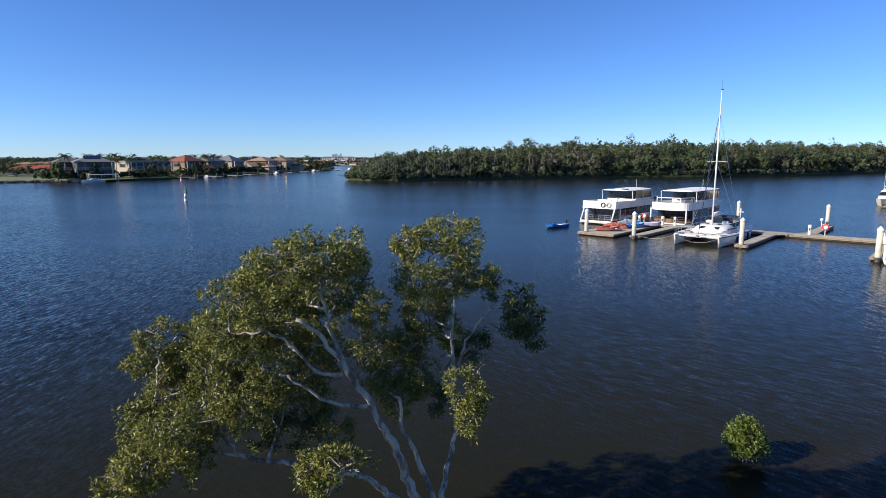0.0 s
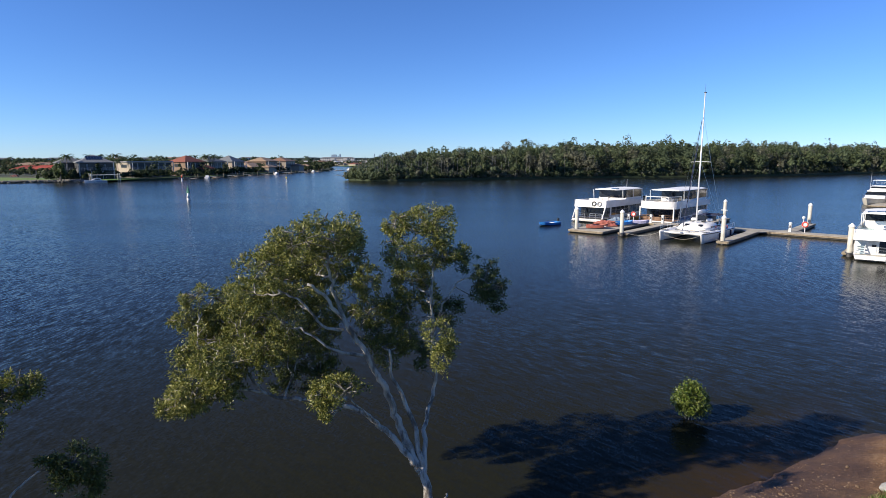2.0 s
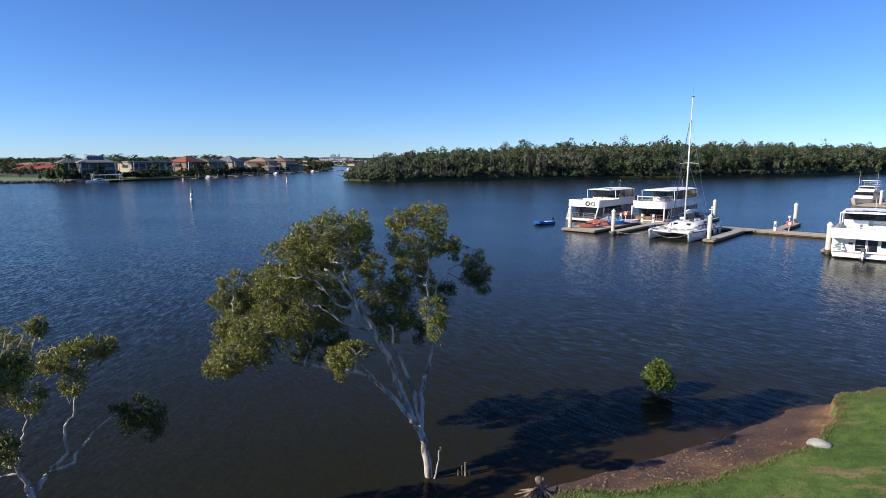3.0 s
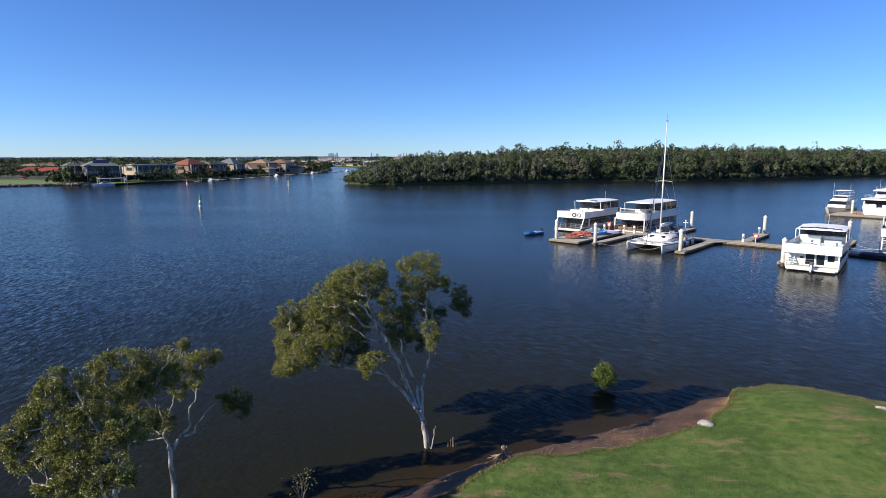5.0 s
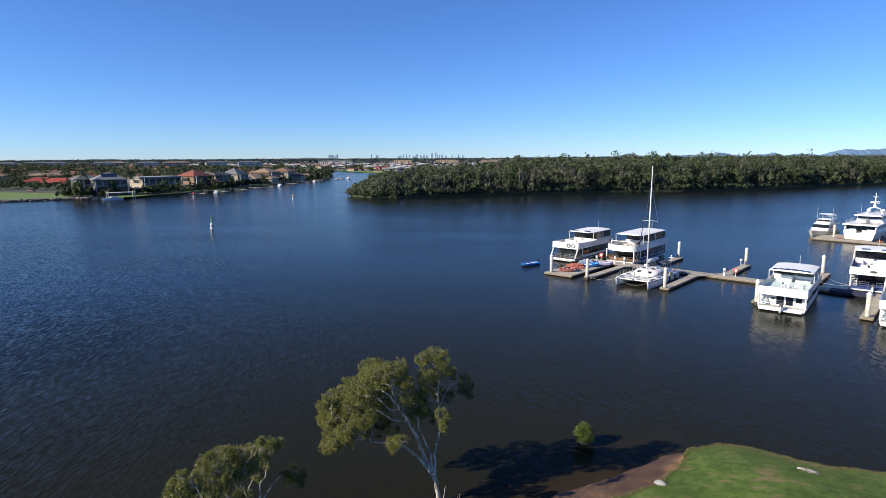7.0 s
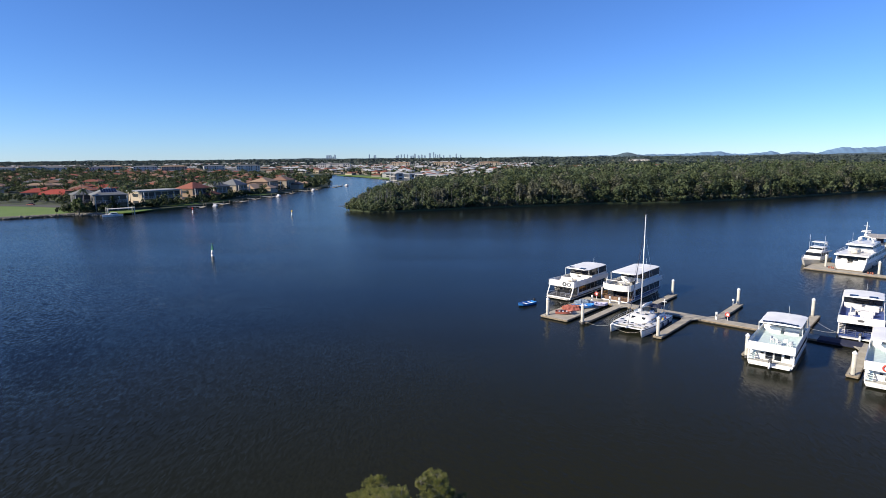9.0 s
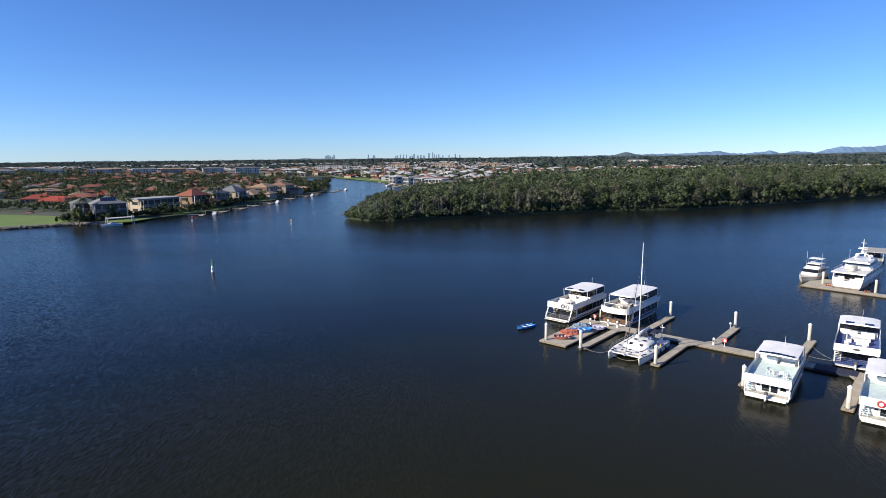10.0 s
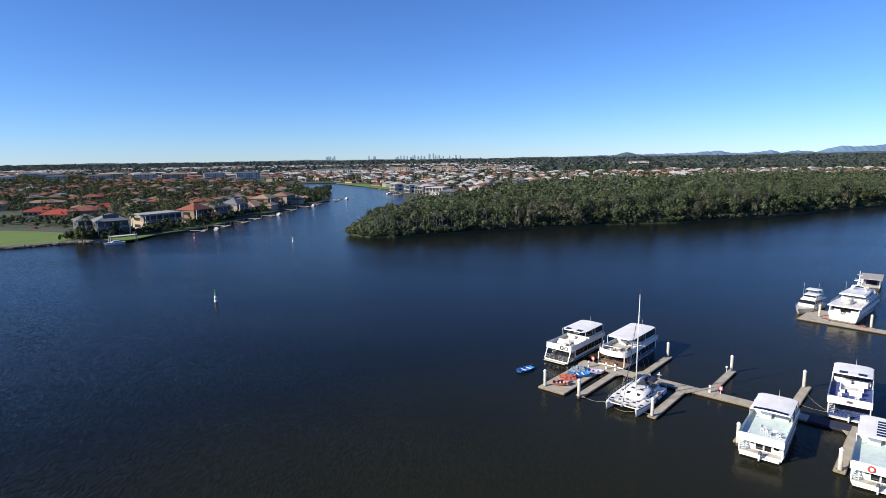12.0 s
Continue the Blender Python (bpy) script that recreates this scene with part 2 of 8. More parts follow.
STRAW = leaf_material("dry_grass_blade", (0.090, 0.088, 0.030), (0.165, 0.148, 0.062), (0.28, 0.24, 0.115), 0.5, 0.7)
TURF = leaf_material("grass_blade", (0.034, 0.076, 0.009), (0.074, 0.144, 0.020), (0.165, 0.205, 0.052), 0.9, 0.7, 0.6)
WHITE = plain("white_gelcoat", (0.70, 0.70, 0.695), 0.35, vary=0.14, scale=0.6)
WHITE_ROOF = plain("white_roof_paint", (0.74, 0.75, 0.755), 0.5, vary=0.10, scale=0.5)
CREAM = plain("cream_gelcoat", (0.60, 0.57, 0.49), 0.4, vary=0.12)
DECK_PALE = plain("pale_green_deck", (0.52, 0.64, 0.66), 0.7, vary=0.15)
DECK_GREY = plain("grey_deck", (0.46, 0.45, 0.42), 0.8, vary=0.2)
DECK_BLUE = plain("blue_carpet", (0.035, 0.07, 0.24), 0.9, vary=0.25)
DECK_WOOD = plain("brown_deck_timber", (0.19, 0.115, 0.075), 0.8, vary=0.35, scale=3)
HULL_BLUE = plain("navy_hull", (0.025, 0.045, 0.13), 0.35, vary=0.2)
HULL_DARK = plain("dark_antifoul", (0.03, 0.03, 0.032), 0.6, vary=0.3)
BLACK = plain("black_trim", (0.018, 0.018, 0.02), 0.5, vary=0.3)
TINT = glass_material("tinted_window", (0.016, 0.020, 0.026))
HOUSE_GLASS = glass_material("house_window", (0.014, 0.018, 0.024), 0.3)
SOLAR = glass_material("dark_roof_panel", (0.012, 0.018, 0.045), 0.15)
STEEL = plain("stainless_steel", (0.62, 0.63, 0.64), 0.28, 1.0, vary=0.1, scale=4)
ALLOY = plain("mast_alloy", (0.72, 0.73, 0.74), 0.4, 0.3, vary=0.1)
CONCRETE = ground_material("pontoon_concrete", (0.24, 0.225, 0.185), (0.33, 0.305, 0.255), (0.40, 0.375, 0.32), scale=0.9, bump=0.3, dist=0.01)
PILE = plain("pile_sleeve", (0.44, 0.425, 0.375), 0.6, vary=0.25, scale=1.2)
TIMBER = plain("weathered_timber", (0.20, 0.165, 0.12), 0.85, vary=0.35, scale=3)
RED = plain("red_plastic", (0.55, 0.045, 0.03), 0.45)
ORANGE = plain("faded_orange_hull", (0.32, 0.095, 0.05), 0.5, vary=0.25)
RED_COVER = plain("faded_red_cover", (0.33, 0.10, 0.075), 0.75, vary=0.3, scale=3)
BLUE = plain("bright_blue_plastic", (0.03, 0.20, 0.55), 0.4, vary=0.2)
LILAC = plain("lilac_grey_tarp", (0.33, 0.33, 0.50), 0.75, vary=0.3, scale=3)
GREY_TARP = plain("blue_grey_tarp", (0.17, 0.22, 0.29), 0.75, vary=0.35, scale=3)
TAN = plain("tan_timber_dinghy", (0.38, 0.22, 0.07), 0.6, vary=0.25, scale=3)
YELLOW = plain("yellow_paint", (0.60, 0.42, 0.03), 0.5)
GREEN = plain("green_beacon_paint", (0.03, 0.16, 0.10), 0.5, vary=0.2)
PONTOON_ROOF = plain("weathered_grey_roof", (0.33, 0.32, 0.31), 0.85, vary=0.25)
NAVY_CANVAS = plain("navy_canvas", (0.015, 0.02, 0.05), 0.9, vary=0.3)
ROPE = plain("mooring_rope", (0.45, 0.42, 0.36), 0.9)
TERRACOTTA = roof_material("terracotta_roof", (0.20, 0.064, 0.040))
RED_ROOF = roof_material("bright_red_tile_roof", (0.30, 0.048, 0.030))
BROWN_ROOF = roof_material("brown_tile_roof", (0.20, 0.115, 0.075))
GREY_ROOF = roof_material("grey_tile_roof", (0.13, 0.14, 0.15))
TAN_ROOF = roof_material("tan_tile_roof", (0.33, 0.23, 0.15))
PALE_ROOF = roof_material("pale_metal_roof", (0.36, 0.375, 0.385))
RENDER_CREAM = plain("cream_render", (0.36, 0.31, 0.245), 0.85, vary=0.15)
RENDER_WHITE = plain("white_render", (0.47, 0.46, 0.44), 0.85, vary=0.1)
RENDER_GREY = plain("grey_render", (0.068, 0.070, 0.078), 0.85, vary=0.15)
RENDER_TAN = plain("tan_render", (0.21, 0.15, 0.105), 0.85, vary=0.15)
ASPHALT = ground_material("asphalt", (0.04, 0.04, 0.042), (0.055, 0.055, 0.055), (0.075, 0.072, 0.07), scale=0.5)
# distance haze is mixed into these three base colours
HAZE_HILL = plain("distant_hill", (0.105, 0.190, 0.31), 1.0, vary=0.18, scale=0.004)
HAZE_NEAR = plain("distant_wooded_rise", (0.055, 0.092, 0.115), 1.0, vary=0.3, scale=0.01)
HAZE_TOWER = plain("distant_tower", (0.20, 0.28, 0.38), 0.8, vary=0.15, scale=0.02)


# ---- mesh helpers ----


class MB:
    """Collects vertices and faces for one mesh."""

    def __init__(self):
        self.v, self.f = [], []

    def put(self, verts, faces, m=None):
        o = len(self.v)
        self.v += [tuple(m @ Vector(p)) if m is not None else tuple(p) for p in verts]
        self.f += [tuple(i + o for i in f) for f in faces]
        return self

    def box(self, x0, x1, y0, y1, z0, z1, m=None, chamfer=0.0):
        if chamfer <= 0:
            vs = [(x, y, z) for z in (z0, z1) for x, y in ((x0, y0), (x1, y0), (x1, y1), (x0, y1))]
            return self.put(vs, [(3, 2, 1, 0), (4, 5, 6, 7), (0, 1, 5, 4), (1, 2, 6, 5), (2, 3, 7, 6), (3, 0, 4, 7)], m)
        c = min(chamfer, (x1 - x0) * 0.45, (y1 - y0) * 0.45, (z1 - z0) * 0.45)
        ring = lambda d, z: [(x0 + d + c, y0 + d, z), (x1 - d - c, y0 + d, z), (x1 - d, y0 + d + c, z), (x1 - d, y1 - d - c, z),
                             (x1 - d - c, y1 - d, z), (x0 + d + c, y1 - d, z), (x0 + d, y1 - d - c, z), (x0 + d, y0 + d + c, z)]
        return self.loft([ring(0, z0), ring(0, z1 - c), ring(c * 0.8, z1)], m=m)

    def loft(self, rings, cap=True, close=True, m=None):
        n = len(rings[0])
        vs = [p for r in rings for p in r]
        fs = []
        for i in range(len(rings) - 1):
            for j in range(n if close else n - 1):
                k = (j + 1) % n
                fs.append((i * n + j, i * n + k, (i + 1) * n + k, (i + 1) * n + j))
        if cap:
            fs += [tuple(reversed(range(n))), tuple(range((len(rings) - 1) * n, len(rings) * n))]
        return self.put(vs, fs, m)

    def cyl(self, x, y, z0, z1, r0, r1=None, n=10, m=None):
        r1 = r0 if r1 is None else r1
        ring = lambda r, z: [(x + r * math.cos(2 * math.pi * i / n), y + r * math.sin(2 * math.pi * i / n), z) for i in range(n)]
        return self.loft([ring(r0, z0), ring(r1, z1)], m=m)

    def tube(self, pts, radii, n=6, m=None):
        pts = [Vector(p) for p in pts]
        if not isinstance(radii, (list, tuple)):
            radii = [radii] * len(pts)
        rings = []
        for i, p in enumerate(pts):
            d = (pts[min(i + 1, len(pts) - 1)] - pts[max(i - 1, 0)]).normalized()
            a = d.cross(Vector((0.31, 0.9, 0.2))).normalized()
            b = d.cross(a)
            rings.append([tuple(p + radii[i] * (math.cos(2 * math.pi * j / n) * a + math.sin(2 * math.pi * j / n) * b)) for j in range(n)])
        return self.loft(rings, m=m)

    def torus(self, c, axis, r, t, n=18, k=6, m=None):
        z = Vector(axis).normalized()
        a = z.orthogonal().normalized()
        b = z.cross(a)
        vs, fs = [], []
        for i in range(n):
            u = a * math.cos(2 * math.pi * i / n) + b * math.sin(2 * math.pi * i / n)
            for j in range(k):
                w = 2 * math.pi * j / k
                vs.append(tuple(Vector(c) + u * (r + t * math.cos(w)) + z * t * math.sin(w)))
        for i in range(n):
            for j in range(k):
                p, q = (i + 1) % n, (j + 1) % k
                fs.append((i * k + j, p * k + j, p * k + q, i * k + q))
        return self.put(vs, fs, m)

    def ball(self, c, r, n=10, k=6, squash=1.0, m=None):
        rings = []
        for i in range(1, k):
            a = math.pi * i / k
            rings.append([(c[0] + r * math.sin(a) * math.cos(2 * math.pi * j / n), c[1] + r * math.sin(a) * math.sin(2 * math.pi * j / n),
                           c[2] - r * squash * math.cos(a)) for j in range(n)])
        return self.loft(rings, m=m)

    def mesh(self, name, smooth=False):
        me = bpy.data.meshes.new(name)
        me.from_pydata(self.v, [], self.f)
        if smooth:
            me.shade_smooth()
        me.update()
        return me


def part(name, mb, material, parent=None, label="", smooth=False):
    """Links a collected mesh as one object under its parent."""
    ob = new(name, mb.mesh(name, smooth))
    ob.data.materials.append(material)
    if parent is not None:
        ob.parent = parent
    if label:
        ob["label"] = label
    return ob


def thing(name, m, label, category, group="", kind=""):
    """An empty at the base of a thing, whose parts hang below it."""
    ob = new(name)
    ob.empty_display_size = 0.2
    ob.matrix_world = m
    return tagged(ob, label, category, group, kind)


def array_mesh(name, verts, faces_n, material, smooth=False):
    """A mesh from an array of corner points, faces_n corners to a face."""
    me = bpy.data.meshes.new(name)
    n = len(verts)
    me.vertices.add(n)
    me.vertices.foreach_set("co", np.asarray(verts, np.float32).ravel())
    me.loops.add(n)
    me.loops.foreach_set("vertex_index", np.arange(n, dtype=np.int32))
    me.polygons.add(n // faces_n)
    me.polygons.foreach_set("loop_start", np.arange(0, n, faces_n, dtype=np.int32))
    me.update(calc_edges=True)
    me.materials.append(material)
    return me


def leaf_cloud(rng, centres, size, droop=0.5, aspect=0.4):
    """Corner points of one folded, pointed leaf (two triangles pairs) at every centre."""
    n = len(centres)
    ax = rng.normal(size=(n, 3))
    ax[:, 2] -= droop * 1.6
    ax /= np.linalg.norm(ax, axis=1, keepdims=True)
    side = np.cross(ax, rng.normal(size=(n, 3)))
    side /= np.linalg.norm(side, axis=1, keepdims=True)
    s = (size * rng.uniform(0.65, 1.3, n))[:, None]
    a = centres - ax * s * 0.5
    b = centres + ax * s * 0.5
    l = centres + side * s * aspect * 0.5
    r = centres - side * s * aspect * 0.5
    return np.stack([a, l, b, r], 1).reshape(-1, 3)

# ---- water, banks and far land ----
rng = np.random.default_rng(4)


def ground_sheet(name, outline, z, material, label, skirt=2.5):
    bm = bmesh.new()
    top = [bm.verts.new((x, y, z)) for x, y in outline]
    low = [bm.verts.new((x, y, z - skirt)) for x, y in outline]
    edges = [bm.edges.new((top[i], top[(i + 1) % len(top)])) for i in range(len(top))]
    bmesh.ops.triangle_fill(bm, edges=edges, use_beauty=True)
    for i in range(len(top)):
        j = (i + 1) % len(top)
        bm.faces.new((top[i], top[j], low[j], low[i]))
    bmesh.ops.recalc_face_normals(bm, faces=bm.faces)
    me = bpy.data.meshes.new(name)
    bm.to_mesh(me)
    bm.free()
    me.materials.append(material)
    return tagged(new(name, me), label, name.replace("_", " "), kind="structure")


water = MB().put([(-6000, -1500, 0), (6000, -1500, 0), (6000, 6000, 0), (-6000, 6000, 0)], [(0, 1, 2, 3)])
tagged(part("water", water, WATER), "dark blue rippled tidal river water", "water", kind="structure")

# grass edge and waterline of the near bank, west to east
EDGE = [(-60, -34), (-30, -19), (-14, -11), (-6, -5.6), (-2, -1.2), (0.1, 1.6), (2.4, 4.4), (5.0, 4.9), (7.7, 6.0), (10.9, 8.0), (12.8, 10.0),
        (13.9, 12.4), (16.3, 13.6), (18.3, 13.2), (20.5, 11.6), (22.4, 11.2), (27, 11.2), (34, 9.5), (50, 4), (90, -14)]
SHORE = [(-60, -31), (-30, -15.5), (-14, -7.8), (-7, -2.6), (-2.5, 2.3), (0.5, 5.0), (4, 7.1), (6.8, 8.9), (10.2, 11.3), (12.7, 13.4),
         (13.8, 13.9), (16.3, 14.6), (18.5, 14.2), (20.8, 12.6), (22.6, 12.1), (27, 12.1), (34, 10.4), (50, 5), (90, -13)]


def line_distance(px, py, line):
    """Signed distance to a polyline that runs west to east: positive on its south side."""
    best, sign = np.full(px.shape, 1e9), np.ones(px.shape)
    for (ax, ay), (bx, by) in zip(line[:-1], line[1:]):
        dx, dy = bx - ax, by - ay
        t = np.clip(((px - ax) * dx + (py - ay) * dy) / (dx * dx + dy * dy), 0, 1)
        d = np.hypot(px - ax - t * dx, py - ay - t * dy)
        s = np.sign((px - ax) * dy - (py - ay) * dx)
        near = d < best
        best, sign = np.where(near, d, best), np.where(near, s, sign)
    return best * sign


def wobble(x, y, scale, seed):
    r = np.random.default_rng(seed)
    out = np.zeros(x.shape)
    for k in range(5):
        a, p = r.uniform(0, 6.28, 2)
        f = scale * 1.7 ** k
        out += np.sin(f * (x * math.cos(a) + y * math.sin(a)) + p + 1.3 * np.sin(f * 0.6 * (y * math.cos(a) - x * math.sin(a)))) / 1.6 ** k
    return out / 2.5


def bank_height(x, y):
    g = line_distance(x, y, EDGE) + 0.16 * wobble(x, y, 2.4, 3)
    w = line_distance(x, y, SHORE) + 0.18 * wobble(x, y, 1.7, 5)
    lip = 0.92 + 0.05 * wobble(x, y, 1.1, 8)
    beach = 0.70 * np.clip(w / np.maximum(w - np.minimum(g, 0) + 1e-6, 0.05), 0, 1)
    under = np.maximum(-0.22 * -np.minimum(w, 0) - 0.02, -1.6)
    turf = lip + 0.62 * (1 - np.exp(-np.maximum(g, 0) / 5.0)) + 0.05 * wobble(x, y, 0.5, 9)
    z = np.where(g > 0, turf, np.where(w > 0, beach + 0.03 * wobble(x, y, 5, 2), under))
    mound = np.exp(-((x - 18) / 5.5) ** 2 - ((y - 9) / 4.5) ** 2) * 0.5
    return np.where(g > 0, z + mound, z), g, w


def bank():
    xs = np.concatenate([np.linspace(-60, -14, 60)[:-1], np.linspace(-14, 30, 270)[:-1], np.linspace(30, 90, 60)])
    ys = np.concatenate([np.linspace(-60, -12, 50)[:-1], np.linspace(-12, 17, 190)])
    gx, gy = np.meshgrid(xs, ys)
    z, g, w = bank_height(gx, gy)
    nx, ny = len(xs), len(ys)
    idx = np.arange(nx * ny).reshape(ny, nx)
    quads = np.stack([idx[:-1, :-1], idx[:-1, 1:], idx[1:, 1:], idx[1:, :-1]], -1).reshape(-1, 4)
    keep = (w.ravel()[quads] > -8).any(1)
    quads = quads[keep]
    me = bpy.data.meshes.new("ground")
    me.from_pydata(np.stack([gx, gy, z], -1).reshape(-1, 3).tolist(), [], quads.tolist())
    me.materials.append(GRASS)
    me.materials.append(BEACH)
    me.polygons.foreach_set("material_index", (g.ravel()[quads].mean(1) < 0.02).astype(np.int32))
    me.shade_smooth()
    tagged(new("ground", me), "mown green grass bank with a brown clay beach", "ground", kind="structure")


bank()

FAR_SHORE = [(-2500, -1200), (-700, -150), (-330, 152), (-252, 230), (-228, 250), (-210, 253), (-193, 299), (-187, 343), (-188, 401), (-188, 460), (-181, 535),
             (-205, 600), (-230, 690), (-300, 790), (-430, 850), (-430, 890), (-300, 935), (-221, 812), (-158, 717), (-121, 625), (-105, 540),
             (-92, 420), (-86, 330), (-88, 284), (-74, 273), (-60, 274), (-31, 290), (16, 313), (50, 327), (102, 339), (163, 369), (288, 458),
             (480, 600), (1000, 900), (5800, 2600), (5800, 5800), (-5800, 5800), (-5800, -1200)]
ground_sheet("far_land", FAR_SHORE, 0.9, LAND, "low flat suburban land beyond the river")

# ---- trees and things on the near bank ----


def limb(mb, pts, r0, r1, n=7, wiggle=0.06, seed=0):
    """A tapered, slightly crooked limb through the given joints."""
    r = random.Random(seed)
    out = []
    pts = [Vector(p) for p in pts]
    for i in range(len(pts) - 1):
        a, b = pts[i], pts[i + 1]
        ta = (b - pts[max(i - 1, 0)]) / 2
        tb = (pts[min(i + 2, len(pts) - 1)] - a) / 2
        for k in range(4):
            s = k / 4
            p = a * (2 * s ** 3 - 3 * s ** 2 + 1) + ta * (s ** 3 - 2 * s ** 2 + s) + b * (3 * s ** 2 - 2 * s ** 3) + tb * (s ** 3 - s ** 2)
            if out:
                p += Vector((r.gauss(0, wiggle), r.gauss(0, wiggle), r.gauss(0, wiggle * 0.6)))
            out.append(p)
    out.append(Vector(pts[-1]))
    radii = [r0 + (r1 - r0) * (i / (len(out) - 1)) ** 0.8 for i in range(len(out))]
    mb.tube(out, radii, n)
    return out


def crown_points(r, masses, tufts, per_tuft):
    """Shoot tips on the skin of rounded leaf masses, and the leaves that spread from each tip: place and axis."""
    cs = []
    for x, y0, z, rx, rz in masses:
        n = int(tufts * (rx * rz) ** 0.75)
        d = r.normal(size=(n, 3))
        d /= np.linalg.norm(d, axis=1, keepdims=True)
        k = np.array([1 + 0.30 * noise.noise(Vector((v[0] * 1.7 + x * 3, v[1] * 1.7 + z * 5, v[2] * 1.7))) for v in d])[:, None]
        d *= r.uniform(0.30, 1.0, (n, 1)) ** 0.45 * k
        cs.append(np.stack([x + d[:, 0] * rx * 1.08, y0 + d[:, 1] * (rx + rz) * 0.60, z + d[:, 2] * rz * 1.08], 1))
    cs = np.concatenate(cs)
    cs += np.array([[noise.noise(Vector((p[0] * 1.3 + k * 17, p[1] * 1.3, p[2] * 1.3))) for k in range(3)] for p in cs]) * 0.20
    gap = np.array([noise.noise(Vector((p[0] * 2.3, p[1] * 2.3, p[2] * 2.3))) for p in cs])
    cs = cs[gap > -0.10]
    axis = r.normal(size=(len(cs) * per_tuft, 3)) + np.array([0, 0, 0.35])
    axis /= np.linalg.norm(axis, axis=1, keepdims=True)
    at = np.repeat(cs, per_tuft, 0) + axis * r.uniform(0.035, 0.115, (len(axis), 1))
    return at, axis, cs


def leaf_sprays(r, at, axis, size, aspect=0.33):
    """Corner points of one pointed leaf along every axis."""
    n = len(at)
    ax = axis + r.normal(0, 0.32, (n, 3))
    ax[:, 2] -= 0.12
    ax /= np.linalg.norm(ax, axis=1, keepdims=True)
    side = np.cross(ax, r.normal(size=(n, 3)))
    side /= np.linalg.norm(side, axis=1, keepdims=True)
    k = (size * r.uniform(0.65, 1.3, n))[:, None]
    belly = at + ax * k * 0.06
    return np.stack([at - ax * k * 0.5, belly + side * k * aspect * 0.5, at + ax * k * 0.5, belly - side * k * aspect * 0.5], 1).reshape(-1, 3)


def twigs(r, mb, tufts, nodes, share):
    """Thin twigs from the nearest limb joint out to some of the tufts."""
    nodes = np.array([tuple(p) for p in nodes])
    for p in tufts[r.uniform(size=len(tufts)) < share]:
        d = np.linalg.norm(nodes - p, axis=1)
        q = nodes[np.argmin(d)]
        if d.min() > 1.25:
            continue
        mid = (p + q) / 2 + r.normal(0, 0.12, 3)
        mb.tube([tuple(q), tuple(mid), tuple(p)], [0.016, 0.011, 0.005], 4)


def river_tree(name, label, base, trunk, limbs, masses, dark_masses, seed, trunk_r, leaf=0.086):
    r = np.random.default_rng(seed)
    t = thing(name, pose(*base), label, "tree", "river bank trees")
    inv = Matrix.Translation(base).inverted()
    nodes = []
    wood = MB()
    nodes += limb(wood, trunk, trunk_r, trunk_r * 0.72, 10, 0.02, seed)
    part("trunk", wood, BARK, t, "mottled pale grey bark", True).matrix_basis = inv
    for i, (pts, r0, r1) in enumerate(limbs):
        wood = MB()
        nodes += limb(wood, pts, r0 * 0.88, r1 * 1.1, 8, 0.022, seed + i + 1)[2:]
        part("limb", wood, BARK, t, "", True).matrix_basis = inv
    rr = random.Random(seed)
    joints = list(nodes)
    for i, (x, y, z, rx, rz) in enumerate(masses):
        goal = Vector((x, y, z))
        near = min(joints, key=lambda p: (p - goal).length + 0.6 * max(0.0, p.z - z))
        if 0.25 < (goal - near).length < 1.7:
            wood = MB()
            tip = goal + Vector((rr.uniform(-0.4, 0.4) * rx, rr.uniform(-0.3, 0.3), 0.55 * rz))
            bend = near.lerp(goal, 0.5) + Vector((rr.uniform(-0.1, 0.1), rr.uniform(-0.1, 0.1), -0.08))
            nodes += limb(wood, [near, bend, goal, tip], 0.034, 0.010, 6, 0.03, seed + 40 + i)
            fork = goal + Vector((rr.choice((-0.7, 0.7)) * rx, rr.uniform(-0.4, 0.2), 0.2 * rz))
            nodes += limb(wood, [bend, bend.lerp(fork, 0.55) + Vector((0, 0, 0.08)), fork], 0.022, 0.008, 5, 0.03, seed + 80 + i)
            part("branch", wood, BARK, t, "", True).matrix_basis = inv
    at, axis, tufts = crown_points(r, masses, 760, 15)
    if dark_masses:
        dark_at, dark_axis, dtufts = crown_points(r, dark_masses, 820, 15)
        tufts = np.concatenate([tufts, dtufts])
    wood = MB()
    twigs(r, wood, tufts, nodes, 0.10)
    ob = part("twig_spray", wood, TWIG, t)
    ob.matrix_basis = inv
    tagged(ob, kind="stuff")
    ob = new("crown", array_mesh("crown", leaf_sprays(r, at, axis, leaf), 4, LEAF))
    ob.parent, ob.matrix_basis = t, inv
    tagged(ob, "olive green pointed leaves in dense tufts", kind="stuff")
    # these boughs get their shade from the darker leaf colour
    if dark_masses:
        ob = new("shaded_bough", array_mesh("shaded_bough", leaf_sprays(r, dark_at, dark_axis, leaf), 4, LEAF_SHADED))
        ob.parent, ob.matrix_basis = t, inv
        tagged(ob, "bough of dense leaves with shade painted into the green", kind="stuff")


